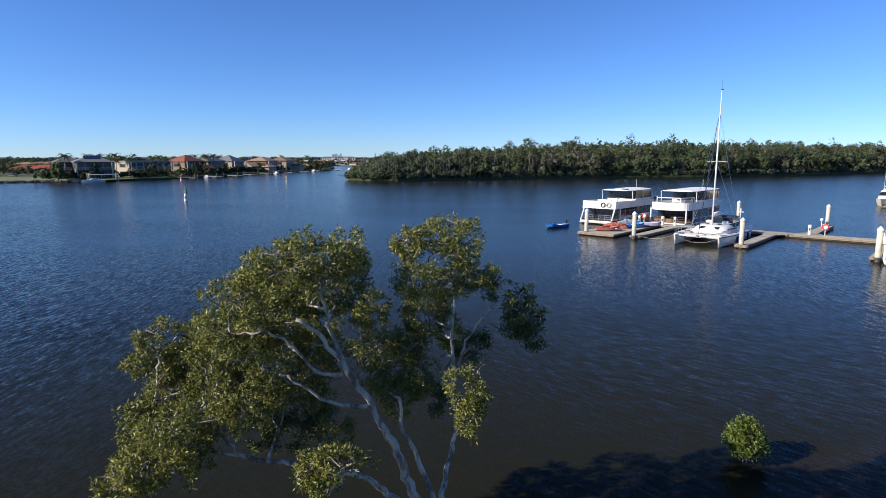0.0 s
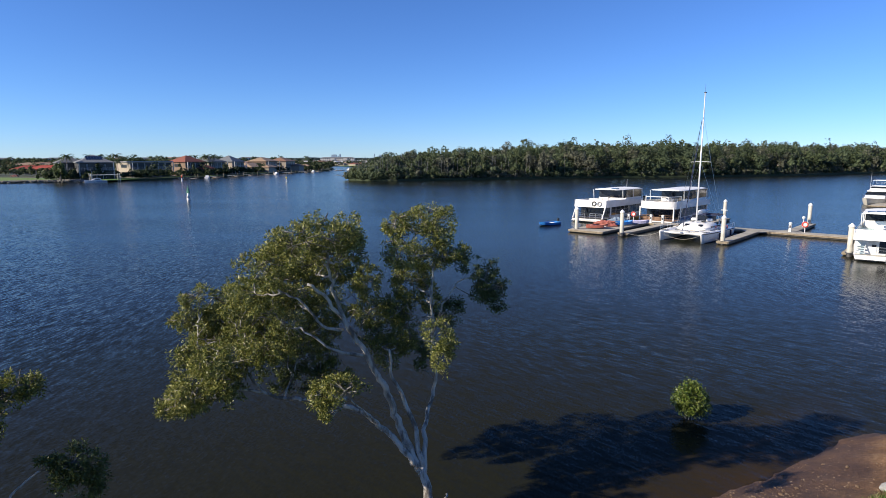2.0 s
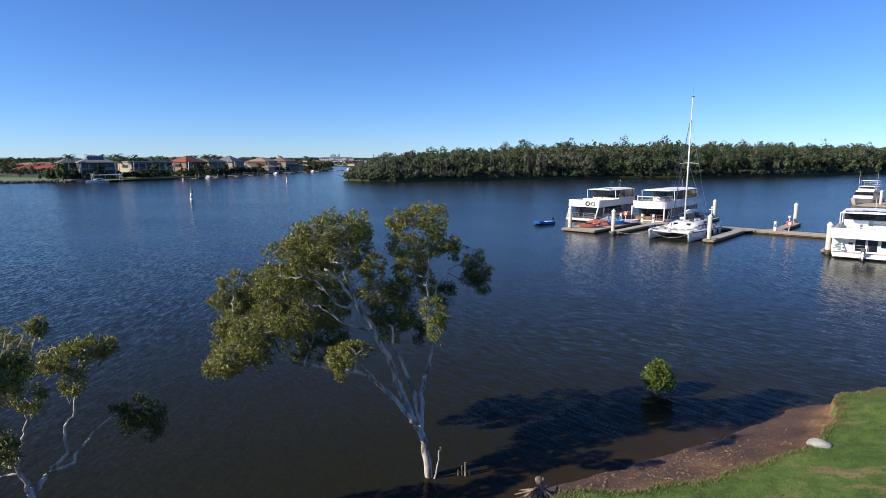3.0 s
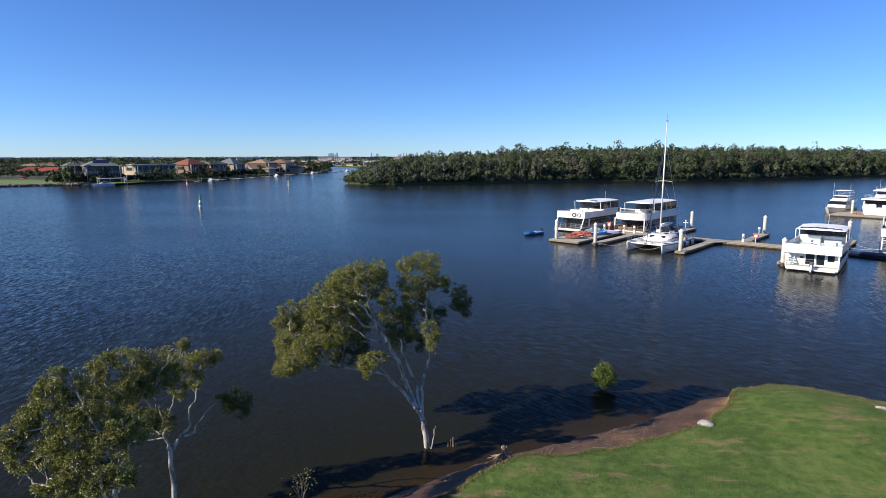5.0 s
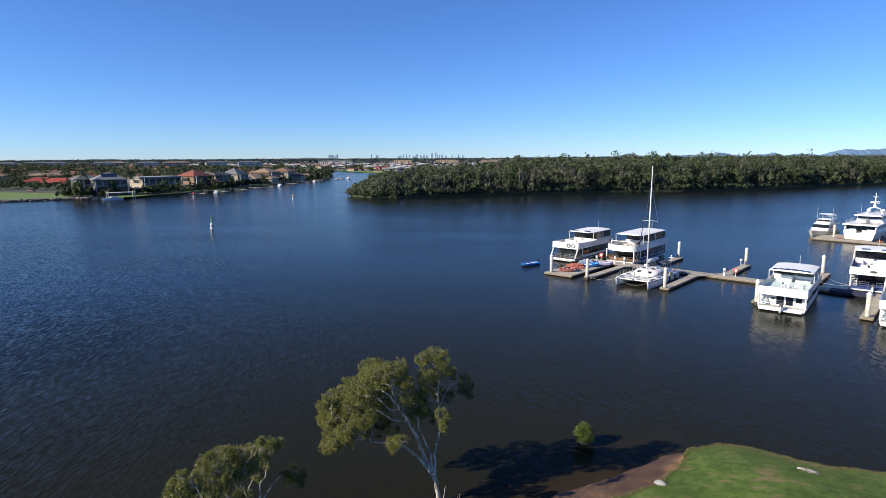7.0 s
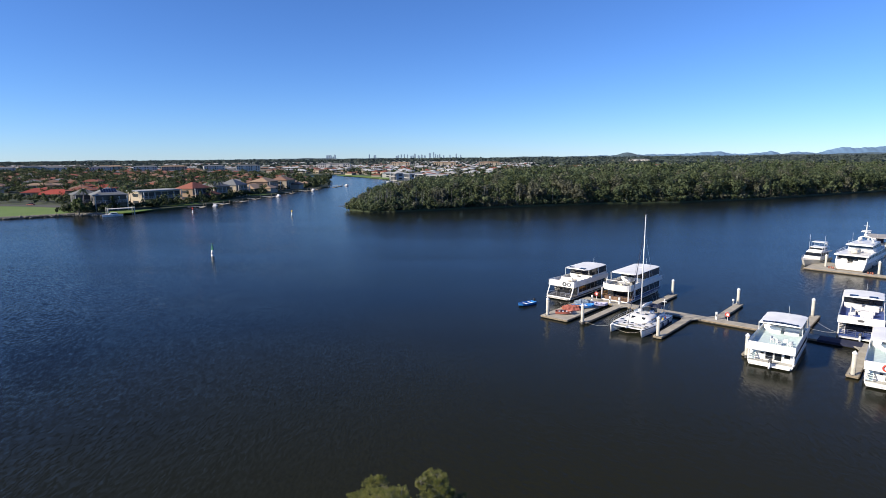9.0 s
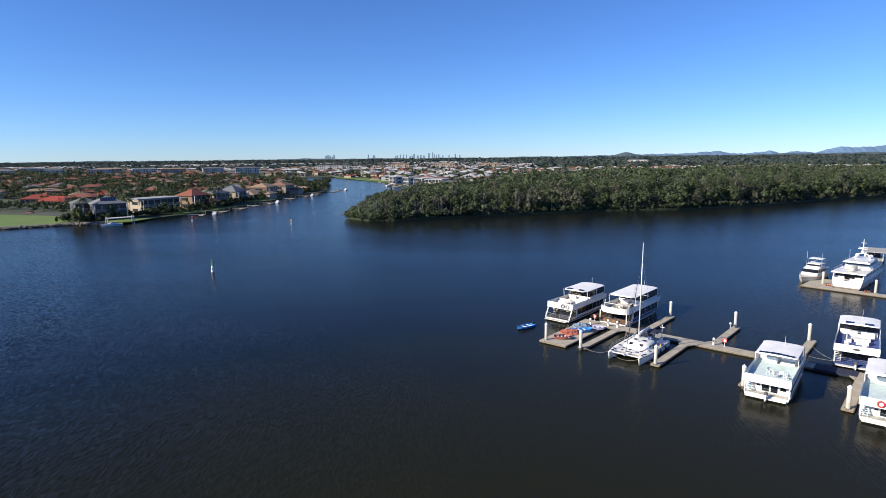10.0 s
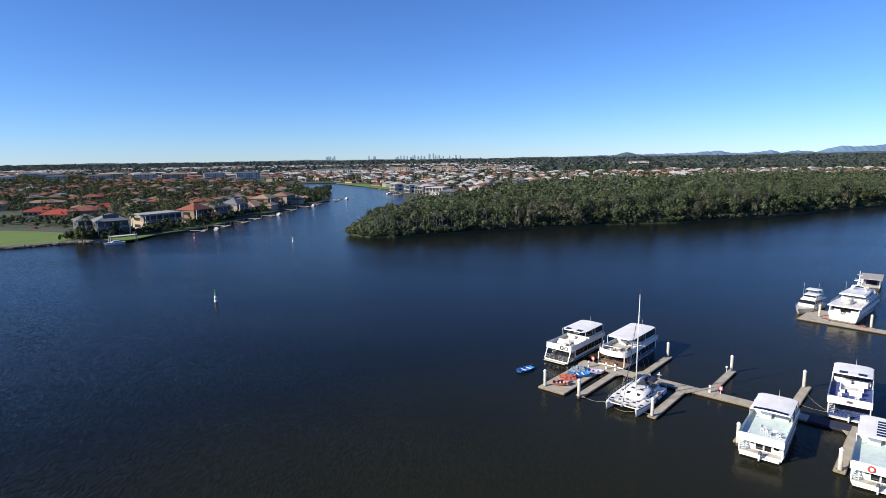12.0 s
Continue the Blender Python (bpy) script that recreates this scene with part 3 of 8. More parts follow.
# limbs and leaf masses of the three bank trees
LEANING_LOW_LIMBS = [
    ([(-2.1, 6.35, 1.7), (-2.27, 6.3, 1.96), (-2.59, 6.2, 2.38), (-2.89, 6.1, 2.86), (-3.16, 5.9, 3.23), (-3.48, 5.6, 3.69), (-3.82, 5.3, 3.97), (-4.5, 5.2, 4.15), (-5.07, 5.2, 4.16), (-5.66, 5.2, 4.17), (-5.99, 5.0, 4.39), (-6.16, 4.8, 4.76), (-6.37, 4.6, 5.43)], 0.115, 0.03),
    ([(-2.1, 6.35, 1.7), (-2.5, 6.4, 2.56), (-2.8, 6.3, 3.39), (-3.01, 6.1, 4.25), (-3.27, 6.0, 4.73), (-3.52, 5.9, 5.35), (-3.88, 5.8, 5.96), (-4.19, 5.6, 6.52), (-4.46, 5.4, 6.99), (-4.75, 5.1, 7.33)], 0.15, 0.03),
    ([(-2.05, 6.4, 1.8), (-2.25, 6.5, 2.84), (-2.6, 6.6, 3.73), (-2.9, 6.6, 4.35), (-2.94, 6.4, 5.2)], 0.10, 0.03),
    ([(-1.98, 6.4, 1.6), (-2.01, 6.8, 2.7), (-1.99, 7.2, 3.16), (-1.84, 7.6, 3.64), (-1.85, 7.4, 4.72), (-1.82, 7.0, 5.81), (-1.81, 6.8, 6.78), (-1.72, 6.9, 7.66), (-1.67, 7.1, 8.36)], 0.092, 0.02)]
LEANING_HIGH_LIMBS = [
    ([(-1.82, 7.0, 5.5), (-1.58, 6.9, 6.16), (-1.35, 6.9, 6.69), (-1.01, 7.1, 7.11), (-0.5, 7.3, 7.15), (-0.13, 7.4, 6.83)], 0.045, 0.01),
    ([(-3.88, 5.8, 5.96), (-4.15, 5.7, 6.71), (-4.26, 5.5, 7.46), (-4.27, 5.3, 8.04), (-4.02, 5.3, 8.45)], 0.07, 0.02),
    ([(-3.53, 5.9, 5.21), (-3.95, 5.4, 5.45), (-4.36, 5.0, 5.79), (-4.82, 4.8, 6.25)], 0.06, 0.02),
    ([(-4.06, 5.8, 5.96), (-4.49, 5.4, 6.14), (-4.87, 5.0, 6.87), (-5.32, 4.8, 7.18)], 0.055, 0.018),
    ([(-5.99, 5.0, 4.39), (-6.7, 4.5, 4.75), (-7.3, 4.2, 5.3), (-7.7, 4.9, 6.2)], 0.045, 0.012),
    ([(-3.16, 5.9, 3.23), (-3.3, 4.9, 4.1), (-3.45, 4.0, 4.8)], 0.035, 0.012),
    ([(-1.6, 6.2, -0.3), (-1.35, 6.2, 0.7), (-1.32, 6.2, 1.15)], 0.045, 0.03)]
LEANING_CROWN_A = [
    (-4.25, 5.0, 8.63, 0.90, 0.47), (-4.90, 4.6, 8.44, 0.70, 0.51), (-3.84, 5.6, 8.61, 0.48, 0.46), (-5.63, 4.8, 7.87, 0.72, 0.55), (-5.10, 6.6, 7.54, 0.82, 0.57),
    (-3.74, 6.0, 8.04, 0.36, 0.47), (-6.07, 4.9, 7.13, 0.69, 0.53), (-5.79, 6.4, 6.86, 0.82, 0.62), (-5.64, 5.4, 6.28, 0.80, 0.58), (-6.63, 5.2, 6.31, 0.61, 0.52),
    (-5.16, 7.2, 5.92, 0.65, 0.56), (-5.82, 4.8, 5.80, 0.69, 0.53), (-5.52, 6.5, 5.10, 0.70, 0.51), (-5.99, 4.6, 5.42, 0.45, 0.42)]
LEANING_CROWN_B = [
    (-7.78, 5.2, 6.78, 0.47, 0.30), (-8.26, 5.3, 6.21, 0.42, 0.34), (-7.54, 5.4, 6.21, 0.48, 0.39), (-7.36, 4.8, 5.75, 0.57, 0.46), (-7.45, 4.2, 5.39, 0.55, 0.50),
    (-6.76, 4.0, 5.27, 0.56, 0.49), (-7.46, 3.7, 4.82, 0.41, 0.33), (-7.69, 3.4, 4.47, 0.35, 0.22), (-7.14, 3.6, 4.54, 0.45, 0.28), (-6.65, 4.2, 4.86, 0.44, 0.37),
    (-4.70, 6.7, 4.30, 0.53, 0.46), (-3.20, 3.2, 5.38, 0.46, 0.23), (-3.85, 3.5, 4.95, 0.43, 0.29), (-3.75, 3.7, 4.47, 0.20, 0.20)]
LEANING_CROWN_C = [
    (-3.49, 7.1, 5.37, 0.53, 0.46), (-3.14, 7.4, 4.80, 0.44, 0.48), (-2.80, 6.8, 8.65, 0.43, 0.38), (-2.16, 7.4, 8.77, 0.63, 0.39), (-1.54, 7.0, 8.53, 0.46, 0.44),
    (-2.50, 5.9, 8.11, 0.52, 0.46), (-1.85, 7.4, 7.77, 0.66, 0.51), (-2.61, 7.5, 7.00, 0.53, 0.62), (-1.21, 7.2, 7.88, 0.41, 0.35), (-2.91, 7.3, 6.24, 0.47, 0.61),
    (-2.62, 7.4, 5.45, 0.40, 0.59), (-1.98, 7.4, 6.61, 0.30, 0.52), (-3.67, 6.6, 7.05, 0.44, 0.50), (-3.57, 6.8, 6.24, 0.51, 0.51), (-1.21, 4.8, 6.24, 0.38, 0.38),
    (-1.26, 4.8, 5.70, 0.28, 0.33)]
LEANING_CROWN_BACK = [
    (-7.1, 2.9, 5.0, 0.45, 0.36),
    (-6.4, 3.2, 5.0, 0.42, 0.34), (-6.3, 3.2, 5.9, 0.42, 0.36),
    (-6.05, 8.0, 7.51, 0.78, 0.62), (-7.24, 8.2, 6.26, 0.80, 0.64), (-8.10, 8.2, 5.18, 0.71, 0.58), (-8.89, 7.6, 5.26, 0.59, 0.50), (-5.50, 8.2, 6.31, 0.73, 0.63),
    (-6.88, 8.0, 4.60, 0.80, 0.54), (-8.75, 6.8, 4.70, 0.60, 0.51), (-6.42, 6.8, 6.33, 0.73, 0.58), (-7.56, 6.8, 6.29, 0.68, 0.52), (-8.25, 6.3, 5.15, 0.58, 0.52),
    (-5.79, 6.6, 7.62, 0.71, 0.56), (-5.25, 7.4, 5.22, 0.60, 0.44), (-7.16, 7.2, 5.21, 0.70, 0.54), (-4.54, 7.0, 7.57, 0.54, 0.51)]
river_tree(
    "leaning_tree", "pale-barked leaning tree with olive leaves rooted in shallow water", (-1.7, 6.3, 0.0),
    [(-1.65, 6.3, -0.5), (-1.85, 6.33, 0.9), (-2.08, 6.38, 1.8)],
    LEANING_LOW_LIMBS + LEANING_HIGH_LIMBS,
    LEANING_CROWN_A + LEANING_CROWN_B + LEANING_CROWN_C + LEANING_CROWN_BACK,
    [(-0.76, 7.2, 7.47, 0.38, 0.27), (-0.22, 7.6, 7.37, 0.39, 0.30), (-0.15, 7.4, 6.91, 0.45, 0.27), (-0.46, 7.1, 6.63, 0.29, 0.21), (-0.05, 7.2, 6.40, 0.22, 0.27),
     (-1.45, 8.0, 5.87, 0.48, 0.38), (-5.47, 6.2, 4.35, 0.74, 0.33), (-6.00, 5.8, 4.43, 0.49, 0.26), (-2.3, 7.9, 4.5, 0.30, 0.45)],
    11, 0.15)

SLENDER_LIMBS = [
    ([(-10.46, -0.2, 2.7), (-10.51, -0.4, 3.32), (-10.27, -0.6, 3.87), (-10.1, -1.0, 4.44), (-9.95, -1.4, 5.12), (-9.7, -2.0, 5.89)], 0.08, 0.02),
    ([(-10.27, -0.6, 3.87), (-10.21, -0.5, 4.27), (-9.96, -0.6, 4.76), (-9.5, -1.0, 5.49)], 0.05, 0.015),
    ([(-10.47, -0.2, 2.6), (-10.39, 0.1, 2.84), (-10.36, 0.3, 2.97), (-10.19, 0.5, 3.18), (-10.07, 0.6, 3.42), (-10.1, 0.6, 3.93), (-9.81, 0.6, 4.47), (-9.7, 0.6, 5.04), (-9.62, 0.7, 5.57)], 0.085, 0.015),
    ([(-10.36, 0.3, 2.97), (-9.97, 0.5, 3.06), (-9.88, 0.7, 3.34), (-9.74, 0.9, 3.58), (-9.49, 1.2, 3.88), (-9.11, 1.4, 4.09), (-8.74, 1.6, 4.1)], 0.06, 0.01),
    ([(-10.1, -1.0, 4.44), (-10.3, -1.6, 5.3), (-10.6, -2.2, 6.3)], 0.05, 0.015)]
SLENDER_CROWN = [
    (-10.70, -1.5, 6.66, 0.47, 0.35), (-10.71, -2.0, 7.07, 0.41, 0.23), (-9.96, -1.2, 6.58, 0.51, 0.35), (-9.27, -1.4, 7.05, 0.46, 0.19), (-9.22, -0.8, 7.05, 0.20, 0.16),
    (-10.89, -2.6, 6.85, 0.48, 0.44), (-10.00, -2.4, 6.24, 0.59, 0.48), (-11.01, -3.0, 6.58, 0.36, 0.47), (-10.31, -3.2, 6.17, 0.53, 0.53), (-9.55, -1.4, 6.16, 0.54, 0.43),
    (-10.05, 0.6, 5.82, 0.56, 0.34), (-9.59, 1.0, 5.85, 0.48, 0.30), (-9.23, 1.2, 5.93, 0.26, 0.22), (-9.75, 0.6, 5.27, 0.30, 0.34), (-9.43, -1.0, 5.49, 0.32, 0.28),
    (-9.74, -2.0, 5.89, 0.42, 0.30)]
SLENDER_CROWN_BACK = [
    (-12.06, 0.2, 4.86, 0.64, 0.52), (-12.86, -0.2, 4.43, 0.64, 0.55), (-11.45, 0.4, 5.49, 0.60, 0.43), (-13.34, -0.8, 4.12, 0.62, 0.50), (-12.09, -0.9, 3.36, 0.58, 0.50), (-11.67, -0.3, 4.09, 0.46, 0.42)]
river_tree(
    "slender_tree", "pale-barked slender tree with olive leaves in shallow water", (-10.42, -0.2, 0.0),
    [(-10.42, -0.2, -0.6), (-10.44, -0.2, 1.2), (-10.46, -0.2, 2.8)],
    SLENDER_LIMBS, SLENDER_CROWN + SLENDER_CROWN_BACK,
    [(-8.62, 1.6, 4.10, 0.50, 0.36), (-8.83, 1.5, 3.73, 0.40, 0.31), (-8.47, 1.7, 3.52, 0.27, 0.32), (-9.10, 1.4, 4.28, 0.22, 0.20), (-9.77, -1.6, 4.49, 0.35, 0.27), (-10.11, -1.5, 4.53, 0.24, 0.31)],
    23, 0.115)

BANK_LIMBS = [
    ([(-8.95, -5.1, 3.2), (-9.0, -5.0, 3.89), (-9.05, -5.0, 4.27), (-9.13, -5.0, 5.31), (-9.89, -4.6, 6.1), (-10.4, -4.4, 6.8)], 0.09, 0.02),
    ([(-8.95, -5.1, 3.0), (-9.03, -5.4, 4.14), (-9.14, -5.4, 4.67), (-10.01, -5.2, 5.35), (-10.83, -5.0, 5.89), (-11.4, -5.2, 5.9)], 0.08, 0.02),
    ([(-9.0, -5.0, 3.89), (-8.8, -4.7, 4.7), (-8.9, -4.4, 5.5)], 0.05, 0.015),
    ([(-9.03, -5.4, 4.14), (-9.6, -5.7, 4.6), (-10.3, -5.9, 4.7)], 0.045, 0.012)]
BANK_CROWN_A = [
    (-10.93, -4.4, 7.14, 0.43, 0.27), (-11.34, -4.5, 6.85, 0.30, 0.23), (-10.64, -4.3, 7.24, 0.20, 0.23), (-10.69, -4.2, 6.75, 0.40, 0.34), (-11.01, -4.6, 6.56, 0.53, 0.33),
    (-11.32, -4.8, 6.28, 0.49, 0.29), (-10.23, -4.6, 6.25, 0.56, 0.49), (-11.63, -5.0, 5.92, 0.46, 0.26), (-10.92, -5.1, 5.84, 0.52, 0.39), (-10.14, -5.0, 5.67, 0.58, 0.48),
    (-9.77, -4.2, 5.83, 0.57, 0.50), (-9.09, -4.4, 5.70, 0.50, 0.50), (-8.81, -4.2, 5.44, 0.37, 0.44)]
BANK_CROWN_B = [
    (-11.74, -5.3, 5.72, 0.35, 0.29), (-11.76, -5.5, 5.40, 0.29, 0.25), (-11.26, -5.6, 5.15, 0.41, 0.35), (-10.65, -5.5, 5.22, 0.54, 0.35), (-9.70, -5.6, 5.17, 0.53, 0.34),
    (-9.22, -5.2, 5.41, 0.48, 0.48), (-8.59, -5.4, 5.05, 0.47, 0.38), (-8.82, -5.7, 4.79, 0.56, 0.31), (-9.42, -5.8, 4.72, 0.52, 0.28), (-10.35, -6.0, 4.69, 0.31, 0.15),
    (-9.89, -5.9, 5.00, 0.25, 0.15), (-8.28, -5.4, 4.74, 0.22, 0.16)]
river_tree(
    "bank_tree", "broad olive-leaved tree with pale stems at the beach", (-8.9, -5.15, 0.0),
    [(-8.85, -5.15, -0.4), (-8.9, -5.15, 1.6), (-8.95, -5.1, 3.2)],
    BANK_LIMBS, BANK_CROWN_A + BANK_CROWN_B, [], 37, 0.13)


def mangrove_bush():
    r = np.random.default_rng(5)
    t = thing("mangrove_bush", pose(7.6, 14.6, 0), "small round yellow-green mangrove bush standing in the water", "bush")
    wood = MB()
    for i in range(9):
        a = i * 0.7
        wood.tube([(0.1 * math.cos(a), 0.1 * math.sin(a), -0.5), (0.22 * math.cos(a), 0.22 * math.sin(a), 0.5), (0.4 * math.cos(a), 0.4 * math.sin(a), 1.0)], [0.03, 0.02, 0.01], 5)
    part("stems", wood, BARK, t)
    d = r.normal(size=(420, 3))
    d /= np.linalg.norm(d, axis=1, keepdims=True)
    d *= r.uniform(0.45, 1.0, (420, 1)) ** 0.5
    c = d * np.array([0.66, 0.66, 0.62]) + np.array([0, 0, 0.78])
    c[:, :2] *= (1.12 - 0.28 * np.clip(c[:, 2:3] - 0.4, 0, 1))
    c = np.concatenate([c, np.array([[0.05, 0, 1.5], [-0.1, 0.1, 1.45], [0.25, -0.1, 1.35]]).repeat(6, 0) + r.normal(0, 0.06, (18, 3))])
    lv = np.repeat(c, 11, 0) + r.normal(0, 0.085, (len(c) * 11, 3))
    lv = lv[lv[:, 2] > 0.03]
    ob = new("leaves", array_mesh("leaves", leaf_cloud(r, lv, 0.115, 0.0, 0.48), 4, LEAF_BUSH))
    ob.parent = t
    tagged(ob, kind="stuff")


mangrove_bush()


def ground_z(x, y):
    return float(bank_height(np.array([float(x)]), np.array([float(y)]))[0][0])


def tree_stump():
    t = thing("tree_stump", pose(1.95, 5.0, ground_z(1.95, 5.0) - 0.03), "weathered grey tree stump with bare spreading roots", "tree stump")
    mb = MB()
    mb.tube([(0, 0, -0.1), (0.03, 0.02, 0.25), (-0.02, 0.0, 0.52), (-0.08, 0.0, 0.66)], [0.17, 0.11, 0.12, 0.10], 9)
    mb.tube([(-0.03, 0, 0.5), (0.1, -0.02, 0.66)], [0.07, 0.05], 7)
    part("stem", mb, DEAD_WOOD, t, "", True)
    r = random.Random(3)
    for i in range(15):
        a = i * 0.419 + r.uniform(-0.2, 0.2)
        ln = r.uniform(0.5, 1.15)
        mb = MB()
        mb.tube([(0.06 * math.cos(a), 0.06 * math.sin(a), 0.28), (0.35 * ln * math.cos(a), 0.35 * ln * math.sin(a), 0.14),
                 (ln * math.cos(a + 0.2), ln * math.sin(a + 0.2), -0.10)], [0.055, 0.04, 0.015], 5)
        part("root", mb, DEAD_WOOD, t, "", True)


tree_stump()

broken = thing("broken_stump", pose(-0.55, 6.5, 0), "small rotten split stump standing in the water", "tree stump")
for i in range(4):
    mb = MB()
    mb.tube([(0.12 * i - 0.18, 0.05 * (i % 2), -0.4), (0.12 * i - 0.2, 0.05 * (i % 2), 0.22 + 0.13 * (i % 3))], [0.06, 0.035], 6)
    part("splinter", mb, DEAD_WOOD, broken)


def boulder(name, x, y, sx, sy, sz, material, label, seed, turn=0.0, sink=0.3):
    bm = bmesh.new()
    bmesh.ops.create_icosphere(bm, subdivisions=3, radius=1)
    for v in bm.verts:
        k = 1 + 0.22 * noise.noise(v.co * 1.3 + Vector((seed, 0, 0))) + 0.07 * noise.noise(v.co * 4 + Vector((seed, 5, 0)))
        v.co = Vector((v.co.x * sx * k, v.co.y * sy * k, max(v.co.z, -0.6) * sz * k))
    me = bpy.data.meshes.new(name)
    bm.to_mesh(me)
    bm.free()
    me.shade_smooth()
    me.materials.append(material)
    ob = new(name, me)
    ob.matrix_world = pose(x, y, ground_z(x, y) + sz * sink, 0, 0, turn)
    return tagged(ob, label, "rock")


boulder("pale_rock", 11.3, 8.0, 0.36, 0.22, 0.17, PALE_ROCK, "smooth pale grey rock at the grass edge", 4, -25)

# driftwood on the grass
log = thing("driftwood", pose(20.3, 9.8, ground_z(20.3, 9.8), 0, 0, -25) @ Matrix.Scale(1.05, 4), "bleached grey driftwood branches lying on the grass", "driftwood")
for i, (x0, y0, x1, y1, r0) in enumerate(((-0.55, 0.05, 0.5, -0.12, 0.07), (-0.3, -0.1, 0.4, 0.2, 0.05), (-0.45, 0.15, 0.1, -0.2, 0.04), (0.1, -0.05, 0.6, 0.1, 0.035))):
    mb = MB()
    mb.tube([(x0, y0, r0 * 0.9), ((x0 + x1) / 2, (y0 + y1) / 2 + 0.05, r0 + 0.07), (x1, y1, r0 * 0.8)], [r0, r0 * 0.9, r0 * 0.5], 7)
    part("branch", mb, GREY_WOOD, log, "", True)

# bare sprout at the water's edge
sprout = thing("dry_sapling", pose(-5.85, 0.9, 0), "leafless dry sapling with a few yellowed leaves", "sapling")
mb = MB()
rr = random.Random(8)
for i in range(7):
    a = i * 0.9
    mb.tube([(0, 0, -0.4), (0.12 * math.cos(a), 0.12 * math.sin(a), 0.6), (0.35 * math.cos(a), 0.35 * math.sin(a), 1.0 + rr.uniform(0, 0.5))], [0.03, 0.02, 0.006], 4)
part("stems", mb, DEAD_WOOD, sprout)
lv = np.random.default_rng(9).normal(0, 1, (130, 3)) * np.array([0.22, 0.22, 0.2]) + np.array([0.1, 0, 1.2])
ob = new("leaves", array_mesh("leaves", leaf_cloud(np.random.default_rng(9), lv, 0.09, 0.2, 0.4), 4, LEAF))
ob.parent = sprout
tagged(ob, kind="stuff")


def scatter_stones():
    """Pebbles and cobbles in a band along the beach."""
    r = np.random.default_rng(31)
    bm = bmesh.new()
    bmesh.ops.create_icosphere(bm, subdivisions=1, radius=1)
    base_v = np.array([v.co[:] for v in bm.verts])
    base_f = np.array([[v.index for v in f.verts] for f in bm.faces])
    bm.free()
    meshes = []
    for k in range(4):
        v = base_v * (1 + r.normal(0, 0.13, (len(base_v), 1))) * np.array([1, 0.75, 0.55])
        me = bpy.data.meshes.new("stone")
        me.from_pydata(v.tolist(), [], base_f.tolist())
        me.materials.append(STONE)
        meshes.append(me)
    n = 15000
    x, y = r.uniform(-1, 14, n), r.uniform(2, 13, n)
    z, g, w = bank_height(x, y)
    dense = np.exp(-((x - 7.2) / 3.4) ** 2 - ((y - 7.0) / 2.6) ** 2)
    ok = (g < -0.05) & (w > 0.1) & (r.uniform(size=n) < 0.10 + 0.9 * dense)
    pts = np.stack([x, y, z], 1)[ok]
    bed = thing("stone_bed", pose(7, 7.5, 0), "scattered brown cobbles and pebbles on the beach", "stones")
    inv = Matrix.Translation((-7, -7.5, 0))
    for i, p in enumerate(pts[:280]):
        ob = new("stone", meshes[i % 4])
        ob.parent = bed
        s = float(r.uniform(0.018, 0.042) if r.uniform() < 0.9 else r.uniform(0.05, 0.09))
        ob.matrix_basis = inv @ Matrix.LocRotScale(Vector(p) + Vector((0, 0, s * 0.15)), Euler((0, 0, float(r.uniform(0, 6)))), (s, s, s))
    rest = pts[280:]
    size = (r.uniform(0.2, 1.0, len(rest)) ** 2 * 0.034 + 0.010)[:, None, None]
    v = base_v[None] * size * np.array([1, 0.8, 0.6]) * (1 + r.normal(0, 0.15, (len(rest), len(base_v), 1))) + rest[:, None]
    f = base_f[None] + (np.arange(len(rest)) * len(base_v))[:, None, None]
    ob = new("gravel", array_mesh("gravel", v.reshape(-1, 3)[f.ravel()], 3, STONE))
    tagged(ob, "small brown and pale pebbles strewn over the beach", "gravel", kind="stuff")


scatter_stones()


